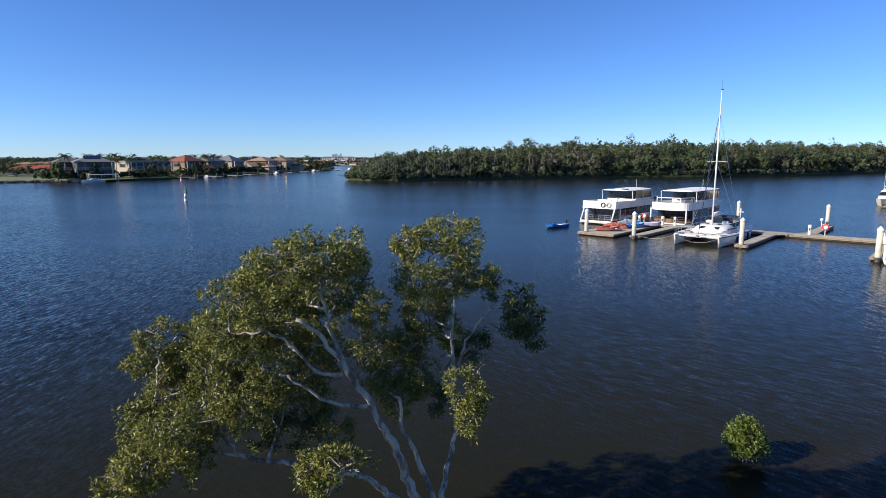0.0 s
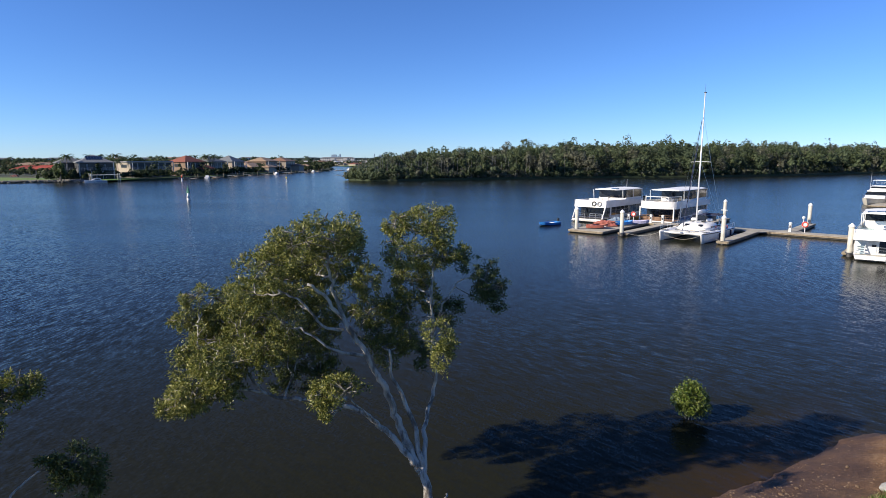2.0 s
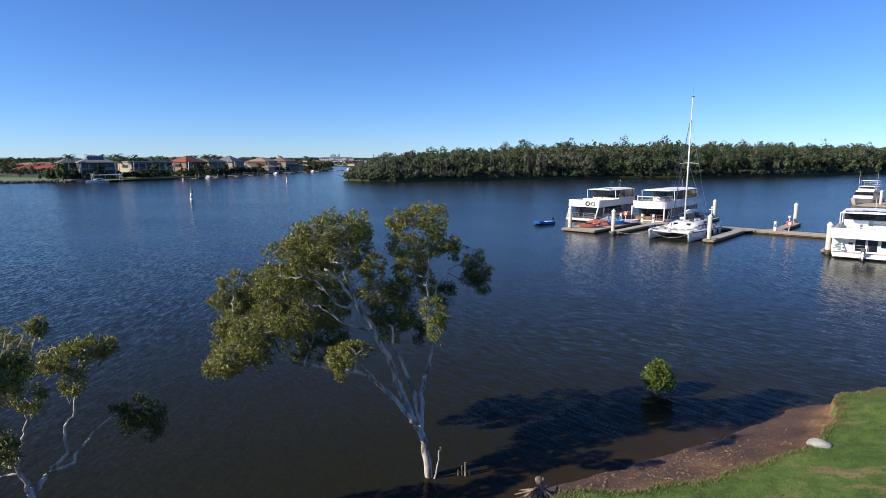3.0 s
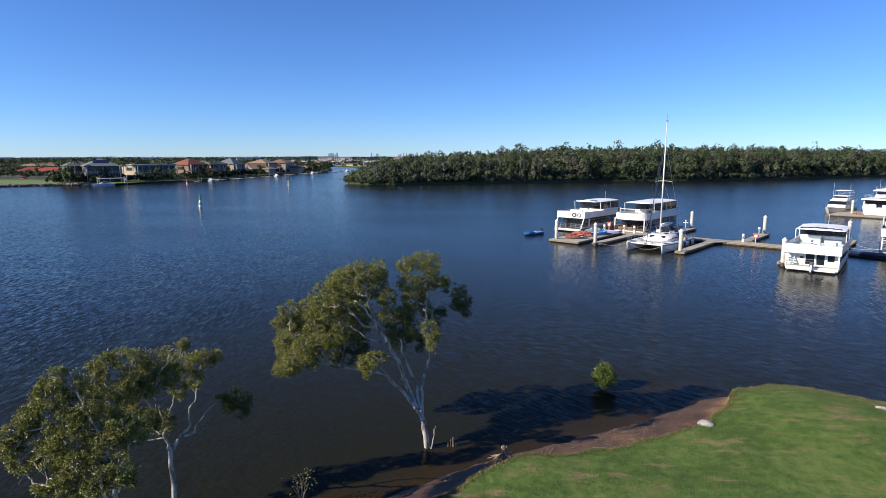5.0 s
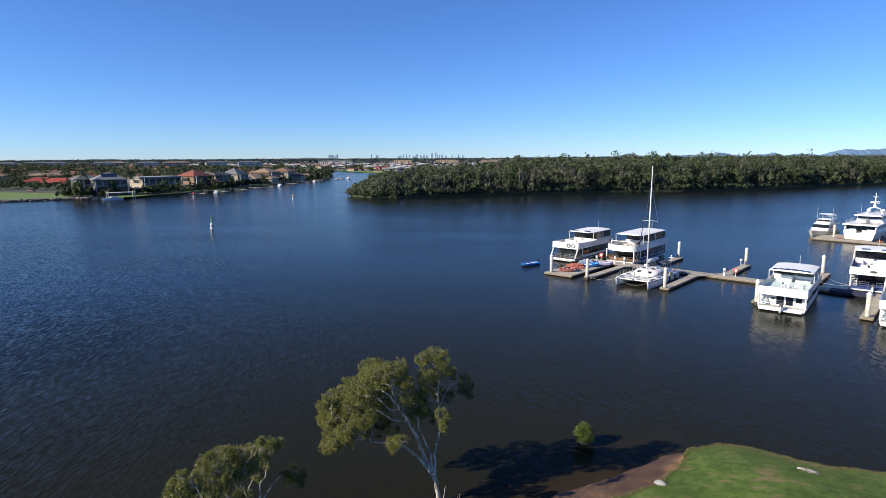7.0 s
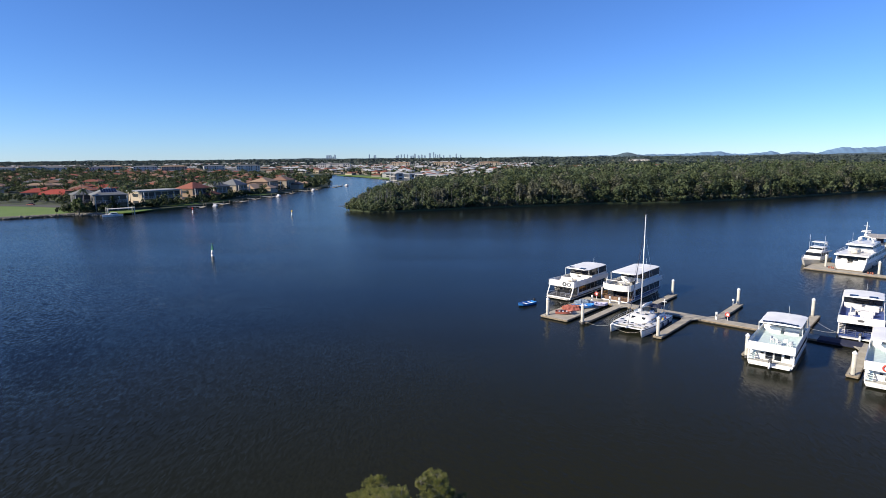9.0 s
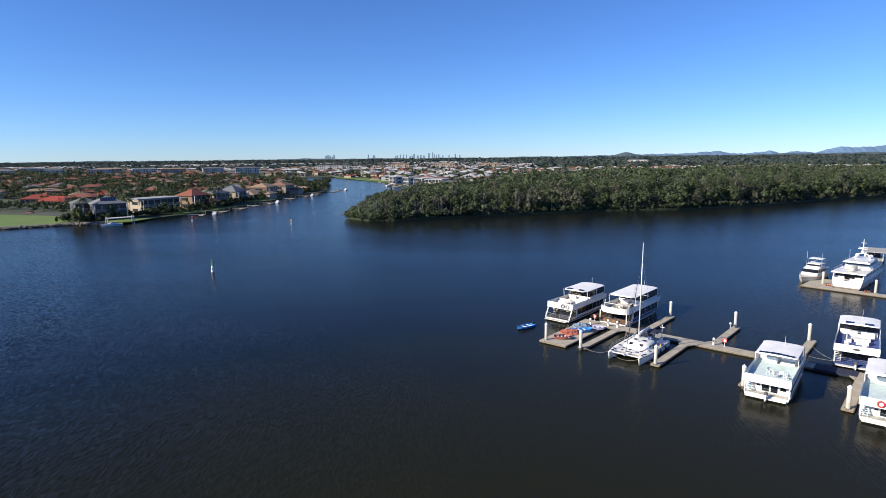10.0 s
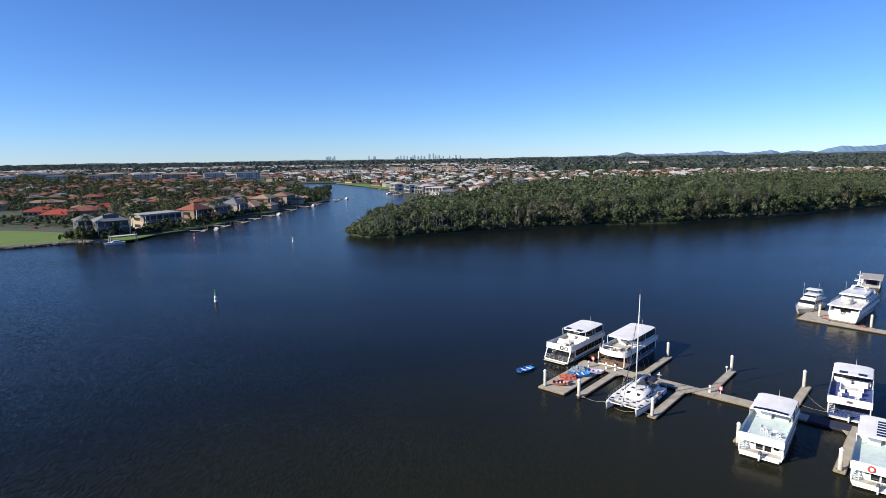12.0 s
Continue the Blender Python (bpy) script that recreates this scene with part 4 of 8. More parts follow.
def grass_tufts():
    """Longer blades along the turf's edge and ragged tussocks over the lawn."""
    r = np.random.default_rng(17)
    n = 520000
    x, y = r.uniform(-4, 30, n), r.uniform(-4, 15, n)
    z, g, w = bank_height(x, y)
    edge = np.exp(-((g - 0.12) / 0.22) ** 2)
    patch = np.clip(wobble(x, y, 1.6, 6), 0, 1) ** 2
    ok = (g > -0.03) & (r.uniform(size=n) < 0.5 + 0.5 * edge + 0.4 * patch)
    x, y, z, edge, g = x[ok], y[ok], z[ok], edge[ok], g[ok]
    m = len(x)
    h = r.uniform(0.02, 0.055, m) + 0.08 * edge * r.uniform(0.3, 1, m)
    a = r.uniform(0, 6.28, m)
    wd = r.uniform(0.008, 0.02, m)
    lean = r.normal(0, 0.5, (m, 2)) * h[:, None]
    p0 = np.stack([x - np.cos(a) * wd, y - np.sin(a) * wd, z - 0.01], 1)
    p1 = np.stack([x + np.cos(a) * wd, y + np.sin(a) * wd, z - 0.01], 1)
    p2 = np.stack([x + lean[:, 0], y + lean[:, 1], z + h], 1)
    blades = np.stack([p0, p1, p2], 1)
    headland = np.clip((x - 12.5) / 2.0, 0, 1) * np.exp(-(g / 1.1) ** 2)
    worn = np.clip(wobble(x, y, 0.9, 23) * 1.6 - 0.75, 0, 1) + np.clip(wobble(x, y, 3.1, 29) * 1.4 - 0.9, 0, 0.6)
    dry = (edge * r.uniform(0.2, 1.3, m) > 0.5) | (r.uniform(size=m) < 0.07 + 0.6 * headland + 0.5 * worn)
    ob = new("dry_grass_blades", array_mesh("dry_grass_blades", blades[dry].reshape(-1, 3), 3, STRAW))
    tagged(ob, "straw-coloured dry grass along the bank's edge", "grass", kind="stuff")
    ob = new("grass_blades", array_mesh("grass_blades", blades[~dry].reshape(-1, 3), 3, TURF))
    tagged(ob, "short tufts of green and straw-coloured grass on the bank", "grass", kind="stuff")



grass_tufts()

# ---- the marina ----
DOCK_U, DOCK_V = Vector((0.82, -0.5724, 0)), Vector((0.5724, 0.82, 0))
DOCK_0 = Vector((25.8, 66.2, 0))
DOCK_TURN = math.degrees(math.atan2(DOCK_U.y, DOCK_U.x))


def berth(u, v, z=0.0, turn=0.0):
    """A pose on the marina's grid: u along the walkway, v along the fingers."""
    p = DOCK_0 + DOCK_U * u + DOCK_V * v
    return pose(p.x, p.y, z, 0, 0, DOCK_TURN + turn)


def pontoon(name, m, length, width, label, gusset=0.0, group="pontoons"):
    """A floating concrete pontoon from y = 0 to length, with timber walers, joints and floats."""
    t = thing(name, m, label, "pontoon", group)
    w = width / 2
    n = max(1, round(length / 3.2))
    deck_mesh = None
    step = length / n
    for i in range(n):
        if deck_mesh is None:
            mb = MB().box(-w, w, 0.012, step - 0.012, 0.28, 0.42, chamfer=0.02)
            deck_mesh = part("deck_slab", mb, CONCRETE, t)
        else:
            ob = new("deck_slab", deck_mesh.data)
            ob.parent = t
            ob.matrix_basis = pose(0, i * step, 0)
    for s in (-1, 1):
        x0, x1 = sorted((s * (w + 0.005), s * (w + 0.085)))
        part("waler", MB().box(x0, x1, 0.0, length, 0.16, 0.40, chamfer=0.015), TIMBER, t)
    part("float", MB().box(-w * 0.94, w * 0.94, 0.15, length - 0.15, -0.35, 0.275), HULL_DARK, t)
    part("end_fender", MB().box(-w, w, -0.09, -0.004, 0.12, 0.41, chamfer=0.03), TIMBER, t)
    if gusset:
        for s in (-1, 1):
            mb = MB().put([(s * w, length - gusset, 0.29), (s * w, length, 0.29), (s * (w + gusset * 0.55), length, 0.29),
                           (s * w, length - gusset, 0.40), (s * w, length, 0.40), (s * (w + gusset * 0.55), length, 0.40)],
                          [(0, 1, 2), (3, 4, 5), (0, 1, 4, 3), (1, 2, 5, 4), (2, 0, 3, 5)])
            part("corner_plate", mb, CONCRETE, t)
    return t


PILE_MASTER = []


def pile(u, v, big=False, top=3.6):
    m = berth(u, v)
    if not PILE_MASTER:
        t = thing("mooring_pile", m, "cream sleeved mooring pile with a white pointed cap", "pile", "mooring piles")
        part("sleeve", MB().cyl(0, 0, -3, 3.25, 0.27, n=14), PILE, t, "", True)
        part("cap", MB().cyl(0, 0, 3.2, 3.34, 0.31, n=14).cyl(0, 0, 3.335, 3.62, 0.31, 0.05, n=14), WHITE, t, "white conical cap")
        part("weed_band", MB().cyl(0, 0, -0.4, 0.30, 0.285, n=14), HULL_DARK, t, "dark tide stain and weed", True)
        part("pile_guide", MB().torus((0, 0, 0.42), (0, 0, 1), 0.37, 0.05, 12, 6), RENDER_GREY, t)
        PILE_MASTER.append(t)
        return t
    return copy_thing(PILE_MASTER[0], m)


part_walk = pontoon("main_walkway", berth(-21.0, 14.4, 0, -90), 62.0, 2.4, "long pale concrete floating walkway with timber edges")
pontoon("service_pontoon", berth(-18.0, -2.2), 15.3, 5.3, "wide concrete pontoon where dinghies are stored")
for fu in (-12.9, 0.05, 13.0, 25.4):
    pontoon("finger_pontoon", berth(fu, -1.0), 14.1, 1.3, "narrow concrete finger pontoon with timber edges", 1.7, "finger pontoons")
for fu in (-8.5, 3.9, 16.4):
    pontoon("finger_pontoon", berth(fu, 28.9, 0, 180), 13.2, 1.3, "narrow concrete finger pontoon with timber edges", 1.7, "finger pontoons")
for pu, pv in ((-19.9, -1.2), (-12.9, -1.3), (0.0, -0.7), (13.0, -1.3), (25.4, -0.6), (-8.6, 28.4), (3.8, 28.3), (16.0, 28.2)):
    pile(pu, pv)

PEDESTAL = []


def pedestal(u, v):
    """A white power and water post."""
    m = berth(u, v, 0.42)
    if PEDESTAL:
        return copy_thing(PEDESTAL[0], m)
    t = thing("power_pedestal", m, "white marina power and water post on the pontoon", "power post", "power posts")
    part("post", MB().box(-0.16, 0.16, -0.14, 0.14, 0, 1.05, chamfer=0.05), WHITE, t)
    part("head", MB().box(-0.19, 0.19, -0.17, 0.17, 1.05, 1.3, chamfer=0.07), WHITE, t)
    part("socket_panel", MB().box(-0.1, 0.1, -0.155, -0.142, 0.55, 0.9), RENDER_GREY, t)
    PEDESTAL.append(t)


for pu, pv in ((-15.2, 13.8), (-13.4, 14.0), (4.0, 14.9), (-18.3, 12.5)):
    pedestal(pu, pv)


def life_ring_stand(m):
    t = thing("life_ring_stand", m, "red and white life ring on a white post", "life ring")
    part("post", MB().cyl(0, 0, 0, 1.5, 0.05), WHITE, t)
    part("backing", MB().box(-0.34, 0.34, -0.03, 0.0, 0.75, 1.45, chamfer=0.02), WHITE, t)
    part("ring", MB().torus((0, -0.09, 1.1), (0, 1, 0), 0.33, 0.085), RED, t, "red life ring", True)


life_ring_stand(berth(5.7, 15.2, 0.42))
life_ring_stand(berth(-18.6, 14.9, 0.42))


def globe_light(m):
    t = thing("globe_lamp", m, "white globe lamp on a short post", "lamp")
    part("post", MB().cyl(0, 0, 0, 0.8, 0.05), WHITE, t)
    part("globe", MB().ball((0, 0, 0.98), 0.24), WHITE, t, "", True)


globe_light(berth(3.3, 27.0, 0.42))

# dark matting laid over the walkway between two houseboats
mat = thing("walkway_matting", berth(19.2, 14.4, 0.0, -90), "dark navy matting laid over the walkway", "matting")
part("mat", MB().box(-1.22, 1.22, 0.0, 5.6, 0.425, 0.45, chamfer=0.01), NAVY_CANVAS, mat)
for side in (-1, 1):
    x0, x1 = sorted((side * 1.225, side * 1.31))
    part("hanging_edge", MB().box(x0, x1, 0.0, 5.6, 0.12, 0.45, chamfer=0.015), NAVY_CANVAS, mat)


# -- boats --


def rail(mb, pts, height, r=0.022, mids=1, posts=True):
    pts = [Vector(p) for p in pts]
    for k in range(mids + 1):
        h = height * (1 - k / (mids + 1))
        mb.tube([p + Vector((0, 0, h)) for p in pts], r if k == 0 else r * 0.7, 5)
    if posts:
        for a, b in zip(pts[:-1], pts[1:]):
            n = max(1, round((b - a).length / 1.1))
            for i in range(n + 1):
                p = a.lerp(b, i / n)
                mb.tube([p, p + Vector((0, 0, height))], r, 5)


def hull_rings(L, W, z0, z1, bow=0.28, flare=0.12, n=9, stern_w=0.95):
    """Closed deck-plan rings of a barge-like hull with a rounded bow at y = L."""
    def ring(scale, z):
        pts = []
        for i in range(n):
            s = i / (n - 1)
            y = s * L
            k = 1.0 if s < 1 - bow else math.sqrt(max(0.0, 1 - ((s - 1 + bow) / bow) ** 2)) * 0.85 + 0.15
            if s < 0.08:
                k *= stern_w
            pts.append((W / 2 * k * scale, y))
        right = [(x, y, z) for x, y in pts]
        left = [(-x, y, z) for x, y in reversed(pts)]
        return right + left
    return [ring(1 - flare, z0), ring(1 - flare * 0.4, (z0 + z1) / 2), ring(1.0, z1)]


def plastic_chair(parent, x, y, z, turn):
    """A white garden chair: seat, back and four legs joined as one loose chair."""
    t = thing("plastic_chair", parent @ pose(x, y, z, 0, 0, turn), "white moulded plastic garden chair on the deck", "chair", "deck chairs")
    part("seat", MB().box(-0.26, 0.26, -0.25, 0.25, 0.40, 0.45, chamfer=0.02), WHITE, t)
    back = part("backrest", MB().box(-0.26, 0.26, 0.235, 0.285, 0.85, 0.93, chamfer=0.015), WHITE, t)
    for i in range(5):
        part("slat", MB().box(-0.25 + i * 0.105, -0.17 + i * 0.105, 0.24, 0.28, 0.45, 0.9, chamfer=0.01), WHITE, back)
    for sx in (-1, 1):
        part("armrest", MB().box(sx * 0.26 - 0.03, sx * 0.26 + 0.03, -0.24, 0.26, 0.62, 0.66, chamfer=0.01), WHITE, t)
        for sy in (-1, 1):
            part("leg", MB().box(sx * 0.23 - 0.025, sx * 0.23 + 0.025, sy * 0.22 - 0.025, sy * 0.22 + 0.025, 0, 0.62 if sy < 0 else 0.41), WHITE, t)


def outboard(t, x, y):
    """An outboard motor swung up on its bracket at the stern."""
    up = pose(x, y, 0.62, -38, 0, 0)
    part("outboard_cowl", MB().box(-0.21, 0.21, -0.42, 0.12, 0.12, 0.62, m=up, chamfer=0.11), RENDER_GREY, t, "grey outboard motor cowl")
    part("outboard_leg", MB().box(-0.09, 0.09, -0.3, 0.0, -0.75, 0.14, m=up, chamfer=0.03).box(-0.17, 0.17, -0.42, 0.06, -0.52, -0.47, m=up), ALLOY, t)
    part("outboard_propeller", MB().cyl(0, 0, -0.12, 0.12, 0.07, 0.04, 7, m=up @ pose(0, 0.05, -0.66, 90, 0, 0)).box(-0.2, 0.2, 0.02, 0.05, -0.72, -0.6, m=up), BLACK, t)
    part("outboard_bracket", MB().box(x - 0.2, x + 0.2, y, y + 0.5, 0.3, 0.42, chamfer=0.02).box(x - 0.16, x + 0.16, y + 0.02, y + 0.12, 0.36, 0.78), ALLOY, t)


def houseboat(m, label, L=16.0, W=5.9, up=2.45, bulwark=0.75, roof=(6.2, 13.6, 4.35), deck=None, side=None, band=None, stern="wall", rings=0, panels=0,
              solar=False, stairs=True, rounded=0.0, chairs=(), table=False, hull=None, posts_lean=0.0, blue_deck=False, wood_stern=False, round_table=False, emblem=False, sofa=False, glaze=0.45, setback=0.0):
    deck, side, hull = deck or DECK_PALE, side or WHITE, hull or WHITE
    t = thing("houseboat", m, label, "houseboat", "houseboats")
    w = W / 2
    # hull and lower deck
    part("hull", MB().loft(hull_rings(L, W, -0.35, 0.52)), hull, t)
    part("boot_stripe", MB().loft(hull_rings(L - 0.02, W * 0.965, -0.05, 0.14, flare=0.02)), HULL_DARK, t)
    part("lower_deck", MB().box(-w * 0.93, w * 0.93, 0.04, L * 0.72, 0.522, 0.56), DECK_WOOD if wood_stern else (DECK_BLUE if blue_deck else (RENDER_GREY if stern == "open" else DECK_GREY)), t)
    part("rubbing_strake", MB().box(-w - 0.05, -w + 0.02, 0.3, L * 0.72, 0.48, 0.6, chamfer=0.02).box(w - 0.02, w + 0.05, 0.3, L * 0.72, 0.48, 0.6, chamfer=0.02), BLACK if band is None else band, t)
    # lower cabin
    c0, c1 = 2.9 if stern != "wall" else 1.15, L * 0.88
    cw = w * 0.94
    part("lower_cabin", MB().box(-cw, cw, c0, c1, 0.56, up - 0.1), side, t)
    nwin = 7
    for s in (-1, 1):
        for i in range(nwin):
            ya = c0 + 0.5 + (c1 - c0 - 1.0) * i / nwin
            yb = c0 + 0.5 + (c1 - c0 - 1.0) * (i + 1) / nwin - 0.05
            x0, x1 = sorted((s * (cw - 0.02), s * (cw + 0.012)))
            part("side_window", MB().box(x0, x1, ya, yb, 1.08, up - 0.33, chamfer=0.01), TINT, t)
        if band is not None:
            x0, x1 = sorted((s * (cw - 0.02), s * (cw + 0.008)))
            part("side_band", MB().box(x0, x1, c0 + 0.2, c1 - 0.2, 0.6, 1.0), band, t)
    # stern bulkhead with doors
    if stern == "wall":
        for x0, x1, z1 in ((-0.75, 0.15, 2.22), (0.35, 1.2, 2.22), (1.5, 2.2, 1.95)):
            d = part("stern_door" if x0 < 0.9 else "stern_window", MB().box(x0, x1, c0 - 0.02, c0 + 0.02, 0.72 if x0 < 0.9 else 1.2, z1, chamfer=0.01), TINT, t)
            part("door_frame", MB().box(x0 - 0.06, x0, c0 - 0.035, c0 + 0.0, 0.7, z1 + 0.05).box(x1, x1 + 0.06, c0 - 0.035, c0 + 0.0, 0.7, z1 + 0.05).box(x0 - 0.06, x1 + 0.06, c0 - 0.035, c0, z1, z1 + 0.07), WHITE, d)
        part("stern_hatch", MB().box(-1.35, -0.98, c0 - 0.02, c0 + 0.01, 1.35, 1.6), BLACK, t)
    else:
        # thin dark panel stands in for the shade inside the open stern
        part("stern_wall", MB().box(-cw, cw, c0 - 0.012, c0 - 0.002, 0.57, up - 0.12), NAVY_CANVAS, t, "stern bulkhead panel coloured dark for the deck's shade")
        for i in range(3):
            x0 = -cw * 0.97 + i * cw * 0.65
            part("stern_door", MB().box(x0, x0 + cw * 0.63, c0 - 0.02, c0 + 0.02, 0.7, up - 0.3, chamfer=0.01), TINT, t)
    # transom platform, posts, rails
    part("swim_platform", MB().box(-w * 0.86, w * 0.86, -0.75, 0.02, 0.22, 0.33, chamfer=0.03), DECK_GREY if setback else side, t)
    for s in (-1, 1):
        mb = MB().put([(s * w * 0.96, 0.1, 0.6), (s * (w * 0.96 - 0.16), 0.1, 0.6), (s * (w * 0.96 - 0.16), 0.32, 0.6), (s * w * 0.96, 0.32, 0.6),
                       (s * w * 0.96, 0.1 + posts_lean, up), (s * (w * 0.96 - 0.16), 0.1 + posts_lean, up), (s * (w * 0.96 - 0.16), 0.32 + posts_lean, up), (s * w * 0.96, 0.32 + posts_lean, up)],
                      [(3, 2, 1, 0), (4, 5, 6, 7), (0, 1, 5, 4), (1, 2, 6, 5), (2, 3, 7, 6), (3, 0, 4, 7)])
        part("corner_post", mb, WHITE, t)
    gate = 0.5
    for xa, xb in (((-w * 0.9, -gate), (gate, w * 0.9)) if stern != "wall" else ((-0.9, 0.5),)):
        mb = MB()
        rail(mb, [(xa, 0.12, 0.55), (xb, 0.12, 0.55)], 0.9, 0.03 if stern != "wall" else 0.022, 2)
        part("stern_rail", mb, DECK_WOOD if wood_stern else STEEL, t)
    if wood_stern:
        part("stern_locker", MB().box(-w * 0.8, w * 0.25, 0.3, 0.95, 0.56, 1.1, chamfer=0.03), DECK_WOOD, t)
    # upper deck
    u0, u1 = (0.0 if stern == "wall" else setback - 0.15), L * 0.9
    part("upper_deck", MB().box(-w, w, u0 + rounded, u1, up - 0.1, up), deck, t, "pale deck floor")
    bz0, bz1 = up - 0.32, up + bulwark
    th = 0.09
    for s in (-1, 1):
        x0, x1 = sorted((s * (w + 0.02), s * (w - th)))
        mb = MB().put([(x0, u0 + rounded, bz0), (x1, u0 + rounded, bz0), (x1, u1 + 0.3, bz0), (x0, u1 + 0.3, bz0),
                       (x0, u0 + rounded, bz1), (x1, u0 + rounded, bz1), (x1, u1 + 0.1, bz1 - 0.3), (x0, u1 + 0.1, bz1 - 0.3)],
                      [(3, 2, 1, 0), (4, 5, 6, 7), (0, 1, 5, 4), (1, 2, 6, 5), (2, 3, 7, 6), (3, 0, 4, 7)])
        part("side_bulwark", mb, side, t)
        mb = MB().tube([(s * (w - 0.03), u0 + rounded, bz1 + 0.02), (s * (w - 0.03), u1, bz1 - 0.27)], 0.035, 6)
        part("cap_rail", mb, STEEL, t)
    if rounded:
        rings_ = []
        for z in (bz0, bz1):
            outer = [((w + 0.02) * math.cos(math.pi * (1 + i / 14)), u0 + rounded + rounded * 1.05 * math.sin(math.pi * (1 + i / 14)), z) for i in range(15)]
            inner = [((w - th) * math.cos(math.pi * (2 - i / 14)), u0 + rounded + (rounded * 1.05 - th) * math.sin(math.pi * (2 - i / 14)), z) for i in range(15)]
            rings_.append(outer + inner)
        part("stern_bulwark", MB().loft(rings_), side, t)
        flo = [(w * math.cos(math.pi * (1 + i / 14)), u0 + rounded + rounded * math.sin(math.pi * (1 + i / 14)), up - 0.1) for i in range(15)]
        part("stern_deck", MB().loft([flo, [(x, y, up - 0.004) for x, y, z in flo]]), deck, t)
        for s in (-1, 1):
            part("wind_frame", MB().tube([(s * w * 0.62, u0 + rounded * 0.2, bz1), (s * w * 0.62, u0 + rounded * 0.2, bz1 + 0.75), (s * w, u0 + rounded + 1.6, bz1 + 0.75), (s * w, u0 + rounded + 1.6, bz1)], 0.07, 6), WHITE, t)
            part("wind_screen", MB().box(s * w * 0.98 - 0.02, s * w * 0.98 + 0.02, u0 + rounded + 0.3, u0 + rounded + 1.5, bz1 + 0.02, bz1 + 0.7), TINT, t)
        part("wind_frame", MB().tube([(-w * 0.62, u0 + rounded * 0.2, bz1 + 0.75), (w * 0.62, u0 + rounded * 0.2, bz1 + 0.75)], 0.07, 6), WHITE, t)
    else:
        mb = MB().put([(-w, u0 - 0.1, bz0), (w, u0 - 0.1, bz0), (w, u0 + th, bz0), (-w, u0 + th, bz0), (-w, u0 + 0.12, bz1), (w, u0 + 0.12, bz1), (w, u0 + 0.12 + th, bz1), (-w, u0 + 0.12 + th, bz1)],
                      [(3, 2, 1, 0), (4, 5, 6, 7), (0, 1, 5, 4), (1, 2, 6, 5), (2, 3, 7, 6), (3, 0, 4, 7)])
        part("stern_bulwark", mb, side, t)
    for i in range(rings):
        x = (0.75 if rings > 1 else -0.75) + i * 1.0
        rg = part("life_ring", MB().torus((x, u0 - 0.12, (bz0 + bz1) / 2 + 0.02), (0, -1, 0.2), 0.34, 0.09), (BLACK, PALE_ROCK)[i % 2] if rings > 1 else RED, t, "", True)
    if emblem:
        mb = MB().loft([[(0.45 * math.cos(a * math.pi / 8), u0 - 0.09, (bz0 + bz1) / 2 + 0.17 * math.sin(a * math.pi / 8)) for a in range(16)],
                        [(0.45 * math.cos(a * math.pi / 8), u0 + 0.1, (bz0 + bz1) / 2 + 0.17 * math.sin(a * math.pi / 8)) for a in range(16)]])
        part("emblem", mb, RENDER_GREY, t, "plain grey oval emblem")
    # upper cabin and roof
    r0, r1, rz = roof
    rw = w * 0.93
    cut = 0.9 if stern == "open" and not blue_deck else 0.12

    def roof_ring(k, ya, yb, z):
        return [(-rw * k + cut * 0.6 * k, ya, z), (rw * k - cut * 0.6 * k, ya, z), (rw * k, ya + cut, z), (rw * k, yb - 0.5, z), (rw * k * 0.86, yb, z), (-rw * k * 0.86, yb, z), (-rw * k, yb - 0.5, z), (-rw * k, ya + cut, z)]

    mb = MB().loft([roof_ring(1, r0 - 0.5, r1, rz), roof_ring(1, r0 - 0.5, r1, rz + 0.07), roof_ring(0.72, r0 - 0.42, r1 - 0.1, rz + 0.17), roof_ring(0.35, r0 - 0.38, r1 - 0.2, rz + 0.22)])
    part("roof", mb, WHITE_ROOF, t, "white cambered roof")
    for s in (-1, 1):
        for y in (r0 + 0.1, (r0 + r1) / 2, r1 - 0.5):
            part("roof_post", MB().tube([(s * (w - 0.14), y + 0.25, bz1 - 0.35), (s * (w - 0.14), y, rz + 0.01)], 0.055, 6), WHITE, t)
    h0 = r0 + (r1 - r0) * glaze
    part("upper_cabin", MB().box(-w * 0.88, w * 0.88, h0, r1 - 0.2, up, bz1 + 0.12), side, t)
    for s in (-1, 1):
        x0, x1 = sorted((s * w * 0.86, s * w * 0.885))
        part("cabin_window", MB().box(x0, x1, h0 + 0.05, r1 - 0.25, bz1 + 0.125, rz - 0.03), TINT, t)
    part("cabin_front_glass", MB().box(-w * 0.85, w * 0.85, h0 - 0.02, h0 + 0.02, up + 0.9, rz - 0.08), TINT, t)
    part("cabin_bow_glass", MB().box(-w * 0.85, w * 0.85, r1 - 0.25, r1 - 0.21, bz1 + 0.125, rz - 0.03), TINT, t)
    part("helm_console", MB().box(-w * 0.55, -0.1, h0 - 1.3, h0 - 0.6, up, up + 0.95, chamfer=0.08), WHITE, t)
    part("bench_seat", MB().box(0.3, w * 0.75, h0 - 1.0, h0 - 0.35, up, up + 0.45, chamfer=0.06).box(0.3, w * 0.75, h0 - 0.45, h0 - 0.3, up + 0.4, up + 0.85, chamfer=0.04), WHITE, t)
